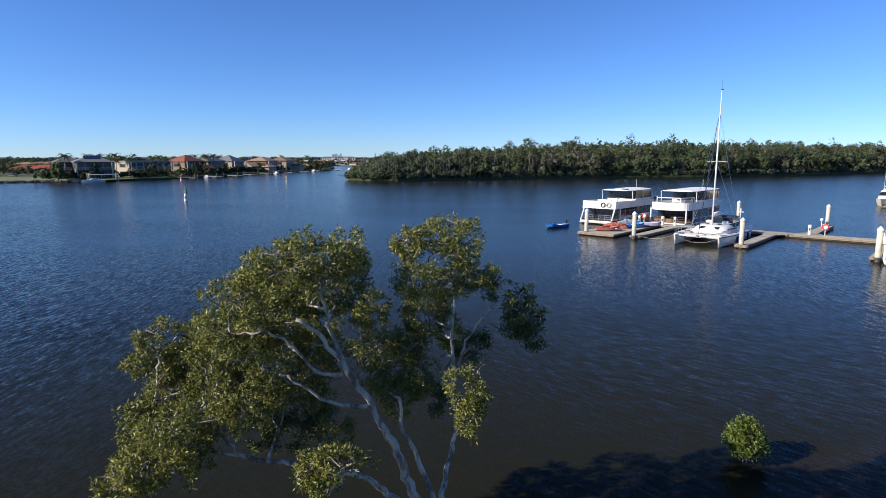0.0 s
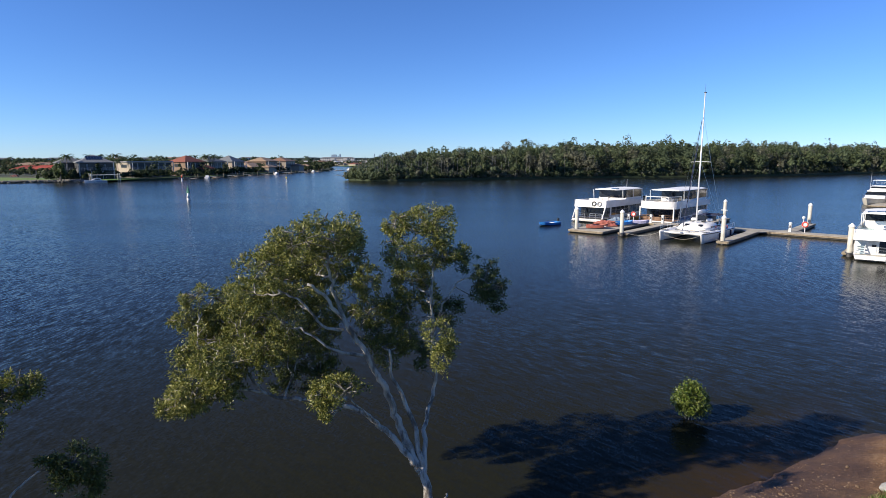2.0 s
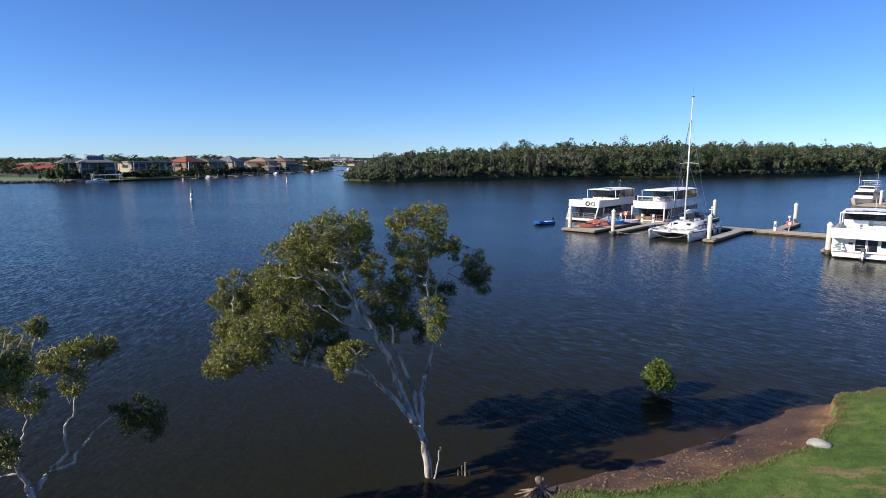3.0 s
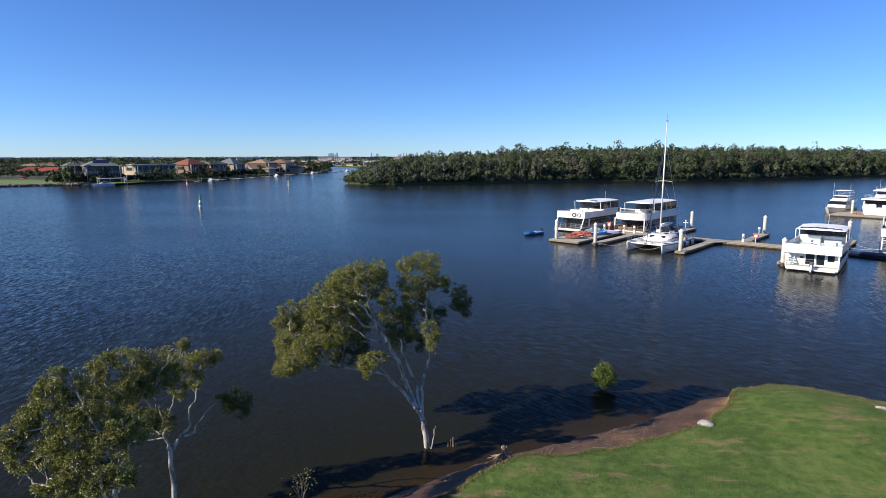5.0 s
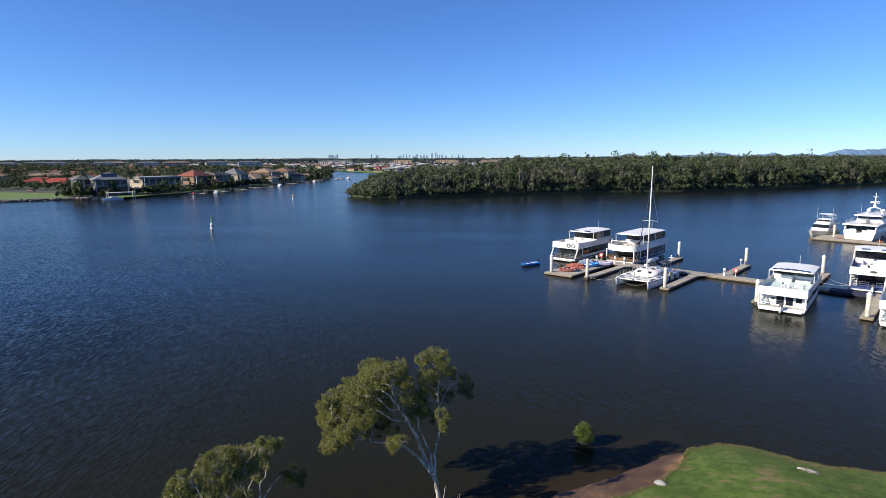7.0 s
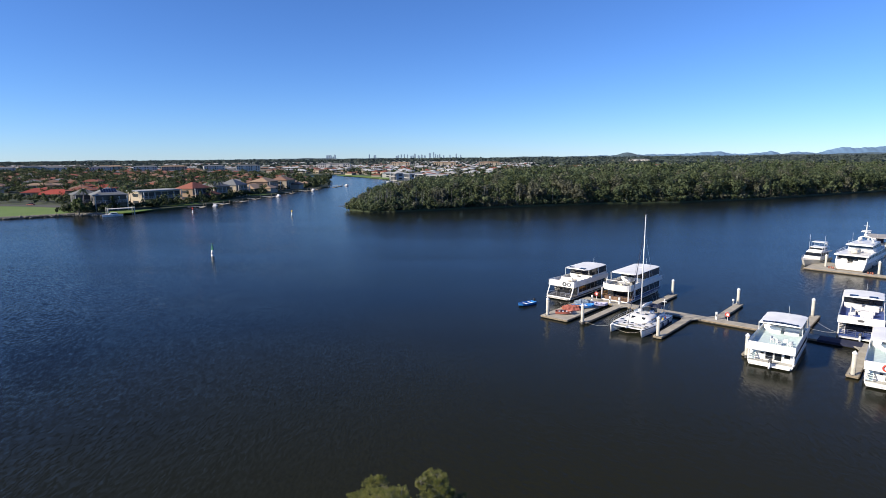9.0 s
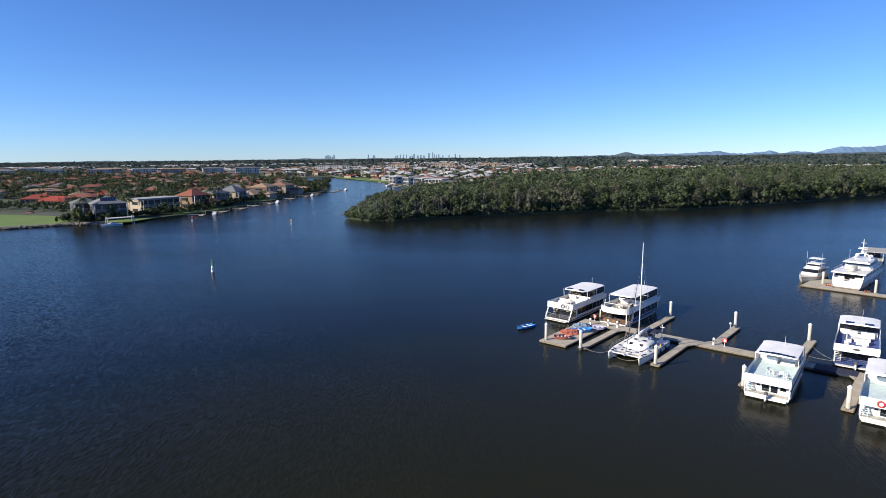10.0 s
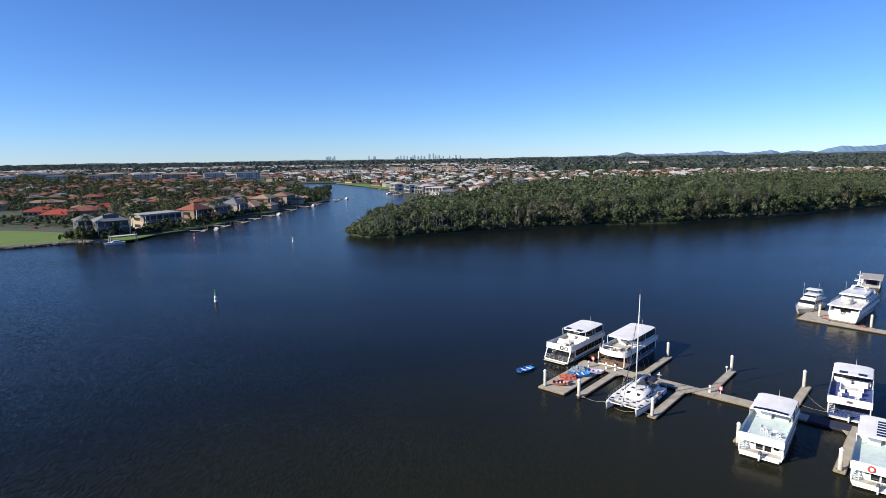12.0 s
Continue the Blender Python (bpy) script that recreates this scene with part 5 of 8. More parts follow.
    if sofa:
        part("sofa", MB().box(-w * 0.75, -w * 0.1, r0 - 3.2, r0 - 2.5, up, up + 0.45, chamfer=0.08).box(-w * 0.75, -w * 0.1, r0 - 2.6, r0 - 2.35, up + 0.4, up + 0.9, chamfer=0.08), WHITE, t)
        part("sofa", MB().box(w * 0.25, w * 0.8, r0 - 1.6, r0 - 0.9, up, up + 0.45, chamfer=0.08).box(w * 0.25, w * 0.8, r0 - 1.0, r0 - 0.8, up + 0.4, up + 0.9, chamfer=0.08), WHITE, t)
        part("sun_bed", MB().box(-0.3, 0.5, r0 - 4.2, r0 - 2.6, up + 0.2, up + 0.45, chamfer=0.08).box(-0.3, 0.5, r0 - 2.7, r0 - 2.4, up + 0.3, up + 1.0, chamfer=0.08), CREAM, t)
        part("drinks_table", MB().cyl(0.9, r0 - 3.4, up, up + 0.6, 0.08, n=8).cyl(0.9, r0 - 3.4, up + 0.6, up + 0.66, 0.4, n=12), WHITE, t)
    if round_table:
        part("round_table", MB().cyl(0.2, 3.0, up, up + 0.7, 0.09, n=8).cyl(0.2, 3.0, up + 0.7, up + 0.76, 0.95, n=20), RENDER_WHITE, t, "round pale deck table")
        for a in range(4):
            part("bench_seat", MB().box(0.2 + 1.35 * math.cos(a * 1.57 + 0.6) - 0.3, 0.2 + 1.35 * math.cos(a * 1.57 + 0.6) + 0.3, 3.0 + 1.35 * math.sin(a * 1.57 + 0.6) - 0.25, 3.0 + 1.35 * math.sin(a * 1.57 + 0.6) + 0.25, up, up + 0.45, chamfer=0.06), CREAM, t)
    if table:
        part("deck_table", MB().box(-0.9, 0.6, r0 - 2.2, r0 - 1.2, up + 0.68, up + 0.75, chamfer=0.02).box(-0.5, 0.2, r0 - 1.9, r0 - 1.5, up, up + 0.68), WHITE, t)
    if blue_deck:
        mb = MB().box(-1.5, 1.7, r0 - 1.0, r0 - 0.2, up, up + 0.45, chamfer=0.06).box(-1.5, 1.7, r0 - 0.35, r0 - 0.15, up + 0.4, up + 0.95, chamfer=0.05)
        mb.box(-1.5, -0.8, r0 - 2.6, r0 - 1.0, up, up + 0.45, chamfer=0.06).box(-1.6, -1.4, r0 - 2.6, r0 - 0.2, up + 0.4, up + 0.95, chamfer=0.05)
        part("corner_sofa", mb, WHITE, t, "white corner sofa")
        part("barbecue", MB().box(-0.2, 1.5, r0 - 3.3, r0 - 2.6, up, up + 0.95, chamfer=0.05), WHITE, t)
    for i in range(panels):
        k = (i + 0.5) / panels - 0.5
        wd = rw * (0.26 if panels > 2 else 0.42)
        x = k * 2 * rw * (0.84 if panels > 2 else 0.95)
        y0 = r0 - 0.35
        tilt = 0.16 * (1 - abs(x) / rw) + 0.12
        mb = MB().put([(x - wd / 2, y0, rz + 0.05 + tilt), (x + wd / 2, y0, rz + 0.05 + tilt), (x + wd / 2, y0 + 0.55 + 0.45 * (panels < 3), rz + 0.09 + tilt), (x - wd / 2, y0 + 0.55 + 0.45 * (panels < 3), rz + 0.09 + tilt),
                       (x - wd / 2, y0, rz + 0.02), (x + wd / 2, y0, rz + 0.02), (x + wd / 2, y0 + 1, rz + 0.02), (x - wd / 2, y0 + 1, rz + 0.02)], [(0, 1, 2, 3), (4, 5, 1, 0), (5, 6, 2, 1), (6, 7, 3, 2), (7, 4, 0, 3)])
        part("roof_panel", mb, SOLAR, t, "dark tinted roof panel")
    if solar:
        for i in range(6):
            y0 = r0 + 0.2 + i * 0.95
            part("roof_panel", MB().box(-0.7, rw * 0.9, y0, y0 + 0.55, rz + 0.2, rz + 0.26), SOLAR, t, "dark solar panel strip")
    if stairs:
        x0, x1 = -w * 0.92, -w * 0.92 + 0.75
        for i in range(8):
            part("stair_tread", MB().box(x0, x1, 0.25 + i * 0.22, 0.5 + i * 0.22, 0.72 + i * 0.215, 0.77 + i * 0.215), DECK_PALE if not blue_deck else WHITE, t)
        part("stair_stringer", MB().put([(x1, 0.2, 0.66), (x1 + 0.05, 0.2, 0.66), (x1 + 0.05, 2.1, 2.4), (x1, 2.1, 2.4), (x1, 0.2, 0.95), (x1 + 0.05, 0.2, 0.95), (x1 + 0.05, 2.1, 2.65), (x1, 2.1, 2.65)],
                                        [(0, 1, 2, 3), (4, 5, 6, 7), (0, 1, 5, 4), (2, 3, 7, 6), (1, 2, 6, 5), (3, 0, 4, 7)]), WHITE, t)
        outboard(t, 0.1, -0.65)
    part("aerial", MB().cyl(0.3, r1 - 1.5, rz + 0.15, rz + 1.7, 0.03, 0.012, 5), WHITE, t)
    for x, y, a in chairs:
        plastic_chair(m, x, y, up + 0.002, a)
    return t


houseboat(berth(-25.3, 11.6), "white two-deck houseboat with dark side windows and two life rings", 17.5, 5.8, 2.75, 0.85, (7.2, 15.6, 5.1), DECK_GREY, stern="open", glaze=0.22, rings=2, panels=2, stairs=False, posts_lean=1.15, setback=1.2, sofa=True)
houseboat(berth(-15.3, 15.9), "white houseboat with a curved stern and navy side band", 18.0, 5.9, 2.8, 0.85, (3.9, 15.6, 5.25), DECK_GREY, stern="open", glaze=0.38, band=HULL_BLUE, stairs=False, rounded=1.3, wood_stern=True, round_table=True)
houseboat(berth(16.4, -3.3, 0, 3.5), "white hire houseboat with a pale green sun deck", 16.0, 5.8, 2.45, 0.75, (6.8, 13.6, 4.35), panels=6,
          chairs=((-0.3, 3.6, 60), (0.5, 2.6, 130), (1.2, 3.3, 200), (1.9, 2.5, 250)))
houseboat(berth(23.9, 18.3, 0, 5), "white houseboat with blue deck carpet and dark hull", 16.5, 5.9, 2.85, 0.8, (7.0, 12.6, 5.3), DECK_BLUE, hull=HULL_BLUE, stern="open", panels=2, blue_deck=True, table=True, emblem=True,
          chairs=((-1.4, 1.6, 10), (0.9, 1.7, -15)))
houseboat(berth(29.6, -2.6, 0, 3), "white hire houseboat with a pale deck and dark roof strips", 16.0, 5.9, 2.45, 0.75, (6.4, 13.6, 4.35), solar=True, rings=1,
          chairs=((1.2, 2.8, 30),))


def catamaran(m):
    t = thing("sailing_catamaran", m, "white sailing catamaran with furled sails moored bows out", "catamaran")
    L, half = 12.6, 2.55
    for s in (-1, 1):
        rings_ = []
        for i in range(13):
            k = i / 12
            y = k * L
            w = 0.72 * min(1.0, 0.06 + (k / 0.34) ** 0.72) * (1 - 0.12 * max(0, k - 0.7) / 0.3)
            zt = 1.28 - 0.22 * k
            rake = (1 - k) ** 6 * 0.35
            rings_.append([(s * half - w * 0.45, y + rake, -0.35), (s * half + w * 0.45, y + rake, -0.35), (s * half + w * 0.92, y + rake * 0.4, 0.35), (s * half + w, y, zt - 0.12),
                           (s * half + w * 0.9, y, zt), (s * half - w * 0.9, y, zt), (s * half - w, y, zt - 0.12), (s * half - w * 0.92, y + rake * 0.4, 0.35)])
        h = part("hull", MB().loft(rings_), WHITE, t, "", True)
        part("antifoul_band", MB().loft([[(p[0] * 1.0 + (0.006 if p[0] > s * half else -0.006), p[1] + 0.02, max(-0.36, min(p[2], 0.06))) for p in r] for r in rings_[1:]]), HULL_BLUE, h)
        mb = MB()
        for i in range(3):
            mb.box(s * half - 0.28, s * half + 0.28, 2.2 + i * 2.3, 2.7 + i * 2.3, 1.235 - i * 0.04, 1.285 - i * 0.04, chamfer=0.02)
        part("deck_hatch", mb, TINT, h, "dark deck hatches")
        mb = MB()
        rail(mb, [(s * (half + 0.1), 0.5, 1.27), (s * (half + 0.62), 3.2, 1.24), (s * (half + 0.66), 7.0, 1.15), (s * (half + 0.6), 12.3, 1.08)], 0.62, 0.016, 1)
        part("guard_rail", mb, STEEL, h)
    part("bridge_deck", MB().loft([[(-2.3, 2.2, 0.75), (2.3, 2.2, 0.75), (2.3, 12.2, 0.75), (-2.3, 12.2, 0.75)], [(-2.3, 1.95, 1.22), (2.3, 1.95, 1.22), (2.3, 12.3, 1.1), (-2.3, 12.3, 1.1)]]), WHITE, t)
    def oval(half_w, y0, y1, z):
        """A rounded-square ring at the height z."""
        out = []
        for i in range(24):
            a = 2 * math.pi * i / 24
            cx, cy = math.cos(a), math.sin(a)
            out.append((half_w * math.copysign(abs(cx) ** 0.55, cx), (y0 + y1) / 2 + (y1 - y0) / 2 * math.copysign(abs(cy) ** 0.55, cy), z))
        return out

    c = part("cabin_top", MB().loft([oval(2.3, 4.0, 9.5, 1.15), oval(2.2, 4.5, 9.45, 1.45), oval(1.95, 5.3, 9.35, 1.78), oval(1.4, 6.1, 9.2, 1.97), oval(0.6, 7.2, 8.9, 2.03)]), WHITE, t, "", True)
    for x in (-0.85, 0.85):
        part("cabin_hatch", MB().put([(x - 0.3, 4.95, 1.62), (x + 0.3, 4.95, 1.62), (x + 0.3, 5.5, 1.86), (x - 0.3, 5.5, 1.86), (x - 0.3, 5.0, 1.5), (x + 0.3, 5.0, 1.5), (x + 0.3, 5.55, 1.75), (x - 0.3, 5.55, 1.75)],
                                     [(0, 1, 2, 3), (7, 6, 5, 4), (0, 1, 5, 4), (1, 2, 6, 5), (2, 3, 7, 6), (3, 0, 4, 7)]), TINT, c)
    for x, y in ((-1.3, 2.5), (1.2, 2.6), (-0.3, 3.3), (1.5, 3.5), (-1.6, 3.7)):
        part("deck_hatch", MB().box(x - 0.22, x + 0.22, y, y + 0.42, 1.2, 1.26, chamfer=0.02), TINT, t)
    for x, y, z, ln in ((-1.0, 2.9, 1.24, 0.9), (0.6, 3.0, 1.24, 1.1), (1.6, 4.2, 1.24, 0.7)):
        part("coiled_line", MB().torus((x, y, z), (0, 0, 1), ln * 0.25, 0.035, 14, 5), ROPE, t)
    for y, mat_ in ((8.4, YELLOW), (8.9, BLUE), (9.4, RED)):
        part("jerry_can", MB().box(half + 0.3, half + 0.5, y, y + 0.35, 1.1, 1.5, chamfer=0.04), mat_, t)
    for s in (-1, 1):
        for i in range(3):
            y = 5.7 + i * 1.15
            x0, x1 = sorted((s * (1.98 + i * 0.07), s * (2.16 + i * 0.07)))
            part("side_window", MB().box(x0, x1, y, y + 0.85, 1.36, 1.66, chamfer=0.03), TINT, c)
        part("roof_hatch", MB().box(s * 0.75 - 0.25, s * 0.75 + 0.25, 6.6, 7.1, 2.09, 2.16, chamfer=0.02), TINT, c)
        part("cockpit_coaming", MB().box(s * 1.9 - 0.2, s * 1.9 + 0.2, 9.4, 12.0, 1.1, 1.55, chamfer=0.07), WHITE, t)
        part("cockpit_seat", MB().box(s * 1.25 - 0.4, s * 1.25 + 0.4, 9.6, 11.9, 1.1, 1.4, chamfer=0.05), GREY_TARP, t)
    part("bimini", MB().loft([[(-1.9, 9.5, 2.75), (1.9, 9.5, 2.75), (1.9, 11.9, 2.7), (-1.9, 11.9, 2.7)], [(-1.4, 9.7, 2.95), (1.4, 9.7, 2.95), (1.4, 11.7, 2.9), (-1.4, 11.7, 2.9)]]), NAVY_CANVAS, t, "dark navy canvas awning")
    for s in (-1, 1):
        for y in (9.6, 11.8):
            part("bimini_pole", MB().tube([(s * 1.85, y, 1.5), (s * 1.8, y, 2.76)], 0.02, 5), STEEL, t)
    for s in (-1, 1):
        part("rubbing_strip", MB().tube([(s * (half + 0.12), 0.25, 1.17), (s * (half + 0.45), 1.7, 1.14), (s * (half + 0.73), 4.4, 1.09), (s * (half + 0.73), 9.5, 1.0), (s * (half + 0.66), 12.4, 0.95)], 0.055, 5), BLACK, t, "dark rubbing strip")
        part("bow_hatch", MB().box(s * half - 0.22, s * half + 0.22, 1.3, 1.75, 1.25, 1.31, chamfer=0.02), TINT, t)
        for i in range(3):
            part("fender", MB().cyl(s * (half + 0.86), 5.0 + i * 2.4, 0.25, 0.95, 0.12, n=8), NAVY_CANVAS, t, "", True)
        part("winch", MB().cyl(s * 1.5, 9.55, 1.55, 1.8, 0.12, 0.09, 10), STEEL, t, "", True)
        part("life_raft", MB().box(s * 1.0 - 0.35, s * 1.0 + 0.35, 8.2, 8.9, 2.1, 2.4, chamfer=0.08), WHITE, t)
    part("windscreen", MB().loft([[(-1.7, 9.1, 2.1), (1.7, 9.1, 2.1), (1.7, 9.2, 2.1), (-1.7, 9.2, 2.1)], [(-1.55, 9.45, 2.72), (1.55, 9.45, 2.72), (1.55, 9.52, 2.72), (-1.55, 9.52, 2.72)]]), TINT, t)
    part("stern_pole", MB().cyl(1.75, 12.35, 1.0, 3.75, 0.05, 0.04, 7).box(1.35, 2.15, 12.31, 12.39, 3.3, 3.4).box(1.66, 1.84, 12.28, 12.42, 3.55, 3.8, chamfer=0.03), WHITE, t, "white pole with a cross arm")
    part("solar_panel", MB().box(-1.2, 1.2, 12.2, 13.0, 2.5, 2.55), SOLAR, t)
    for s in (-1, 1):
        part("davit", MB().tube([(s * 1.3, 11.9, 1.2), (s * 1.3, 12.3, 2.4), (s * 1.3, 13.0, 2.5)], 0.045, 6), STEEL, t)
    part("anchor_locker", MB().box(-0.5, 0.5, 2.05, 2.4, 1.2, 1.26, chamfer=0.02), RENDER_GREY, t)
    part("blue_tarp", MB().box(-2.6, -1.7, 9.6, 11.0, 1.5, 1.75, chamfer=0.1), GREY_TARP, t)
    part("crossbeam", MB().tube([(-half, 0.9, 1.1), (half, 0.9, 1.1)], 0.11, 8), ALLOY, t)
    net = MB()
    for i in range(19):
        x = -1.9 + i * 3.8 / 18
        net.tube([(x, 0.95, 1.08), (x, 1.97, 1.1)], 0.010, 3)
    for i in range(5):
        y = 1.05 + i * 0.2
        net.tube([(-1.9, y, 1.085), (1.9, y, 1.085)], 0.010, 3)
    part("trampoline_net", net, RENDER_GREY, t)
    part("centre_walk", MB().box(-0.28, 0.28, 0.9, 1.95, 1.06, 1.16, chamfer=0.03), WHITE, t)
    part("anchor_roller", MB().box(-0.15, 0.15, 0.3, 1.0, 1.08, 1.22, chamfer=0.03), STEEL, t)
    # rig
    part("mast", MB().tube([(0, 6.2, 1.9), (0, 6.35, 9.0), (0, 6.52, 18.9)], [0.11, 0.10, 0.06], 8), ALLOY, t, "white alloy mast", True)
    part("boom", MB().tube([(0, 6.5, 3.1), (0, 11.2, 3.2)], 0.09, 8), ALLOY, t)
    part("sail_cover", MB().tube([(0, 6.6, 3.35), (0, 8.0, 3.42), (0, 11.0, 3.36)], [0.2, 0.19, 0.11], 8), WHITE_ROOF, t, "white sail bag along the boom", True)
    part("spreader", MB().tube([(-1.25, 6.6, 10.0), (0, 6.38, 10.1), (1.25, 6.6, 10.0)], 0.035, 5), ALLOY, t)
    part("furled_jib", MB().tube([(0, 1.0, 1.5), (0, 3.5, 9.0), (0, 5.85, 15.4)], [0.045, 0.055, 0.025], 6), NAVY_CANVAS, t)
    for s in (-1, 1):
        part("shroud", MB().tube([(s * 3.0, 7.4, 1.2), (s * 1.25, 6.6, 10.0), (0, 6.5, 16.0)], 0.016, 4), STEEL, t)
        part("lower_shroud", MB().tube([(s * 3.0, 7.2, 1.2), (0, 6.4, 10.0)], 0.014, 4), STEEL, t)
    part("forestay", MB().tube([(0, 0.9, 1.2), (0, 6.45, 15.9)], 0.016, 4), STEEL, t)
    part("masthead_unit", MB().box(-0.12, 0.12, 6.4, 6.9, 18.9, 18.98).cyl(0, 6.52, 18.9, 20.0, 0.015, n=5), RENDER_GREY, t)


catamaran(berth(-4.65, -2.4, 0, 1.5))


def dinghy(name, m, L, W, hull, inner, label, benches=2, motor=False, group="dinghies", cover=None):
    """A small open boat: lofted hull with thickness, thwarts, maybe a motor or a crumpled cover."""
    t = thing(name, m @ Matrix.Diagonal((1.2, 1.12, 1.25, 1)), label, "dinghy", group)
    rings_, inner_r = [], []
    for i in range(9):
        k = i / 8
        w = W / 2 * (0.82 + 0.18 * math.sin(min(1, k * 2) * math.pi / 2)) * (1 if k < 0.5 else max(0.07, math.sqrt(max(0, 1 - ((k - 0.5) / 0.5) ** 2.4))))
        z = 0.42 + 0.18 * k ** 3
        rings_.append([(-w, k * L, z), (-w * 0.86, k * L, 0.10 + 0.2 * k ** 4), (0, k * L, 0.02 + 0.3 * k ** 5), (w * 0.86, k * L, 0.10 + 0.2 * k ** 4), (w, k * L, z),
                       (w * 0.9, k * L - 0.03, z), (w * 0.76, k * L - 0.03, 0.16 + 0.2 * k ** 4), (0, k * L - 0.03, 0.10 + 0.3 * k ** 5), (-w * 0.76, k * L - 0.03, 0.16 + 0.2 * k ** 4), (-w * 0.9, k * L - 0.03, z)])
    mb = MB().loft(rings_)
    mb.loft([[(-W * 0.41, 0, 0.42), (-W * 0.35, 0, 0.1), (0, 0, 0.02), (W * 0.35, 0, 0.1), (W * 0.41, 0, 0.42)], [(-W * 0.41, 0.06, 0.42), (-W * 0.35, 0.06, 0.1), (0, 0.06, 0.02), (W * 0.35, 0.06, 0.1), (W * 0.41, 0.06, 0.42)]])
    part("hull", mb, hull, t)
    for i in range(benches):
        y = L * (0.18 + 0.64 * i / max(1, benches - 1) * (0.5 if benches == 2 else 1))
        part("thwart", MB().box(-W * 0.42, W * 0.42, y, y + 0.26, 0.30, 0.35, chamfer=0.01), inner, t)
    if cover:
        v, f = [], []
        nu, nv = 16, 22
        for i in range(nv + 1):
            for j in range(nu + 1):
                a, b = j / nu * 2 - 1, i / nv * 2 - 1
                fall = max(0.0, 1 - abs(a) ** 3) * max(0.0, 1 - abs(b) ** 4)
                q = Vector((a * 3 + L * 7, b * 4, W * 9))
                z = 0.05 + 0.62 * fall + (0.16 * noise.noise(q * 1.1) + 0.09 * noise.noise(q * 2.7)) * (0.4 + fall)
                v.append((a * W * 0.62 * (1 + 0.16 * noise.noise(q * 0.8)), L / 2 + b * L * 0.54 * (1 + 0.08 * noise.noise(q)), max(0.03, z)))
        for i in range(nv):
            for j in range(nu):
                k = i * (nu + 1) + j
                f.append((k, k + 1, k + nu + 2, k + nu + 1))
        part("cover", MB().put(v, f), cover, t, "crumpled loose cover")
    if motor:
        part("motor", MB().box(-0.13, 0.13, -0.3, 0.05, 0.5, 0.85, chamfer=0.06).box(-0.05, 0.05, -0.2, -0.05, -0.3, 0.5), BLACK, t)
    return t


dinghy("dinghy", berth(-27.3, 5.7, -0.1, 172), 3.9, 1.6, BLUE, WHITE, "bright blue open dinghy floating beside the pontoon", motor=True)
dinghy("dinghy", berth(-19.2, 0.4, 0.43, -60), 2.7, 1.4, RED_COVER, WHITE, "faded red dinghy with pale thwarts on the pontoon", 4)
dinghy("covered_dinghy", berth(-19.6, 3.6, 0.43, -48), 2.8, 1.4, ORANGE, ORANGE, "orange-brown dinghy under a faded red cover on the pontoon", cover=RED_COVER)
dinghy("dinghy", berth(-18.0, 6.2, 0.43, -40), 2.9, 1.5, BLUE, WHITE, "bright blue dinghy on the pontoon")
dinghy("covered_dinghy", berth(-19.8, 8.6, 0.43, -50), 2.8, 1.7, GREY_TARP, GREY_TARP, "dinghy under a crumpled blue-grey tarpaulin", cover=GREY_TARP)
dinghy("dinghy", berth(-17.2, 10.0, 0.43, -75), 2.8, 1.5, LILAC, WHITE, "pale lilac-grey dinghy lying on the pontoon")
loose = thing("plastic_sheet", berth(-18.9, 7.3, 0.45, 20), "bright blue plastic sheet crumpled between the dinghies", "tarpaulin")
v, f = [], []
for i in range(15):
    for j in range(13):
        q = Vector((i * 0.5, j * 0.5, 3.1))
        v.append((i * 0.15 - 1.05 + 0.12 * noise.noise(q), j * 0.15 - 0.9 + 0.12 * noise.noise(q + Vector((9, 0, 0))), max(0.01, 0.10 + 0.16 * noise.noise(q * 1.7))))
for i in range(14):
    for j in range(12):
        f.append((i * 13 + j, i * 13 + 13 + j, i * 13 + 14 + j, i * 13 + 1 + j))
part("sheet", MB().put(v, f), BLUE, loose)
dinghy("rowing_boat", berth(-20.6, 18.2, -0.06, -12), 4.6, 1.7, TAN, TAN, "tan timber rowing boat floating between two houseboats", 3)


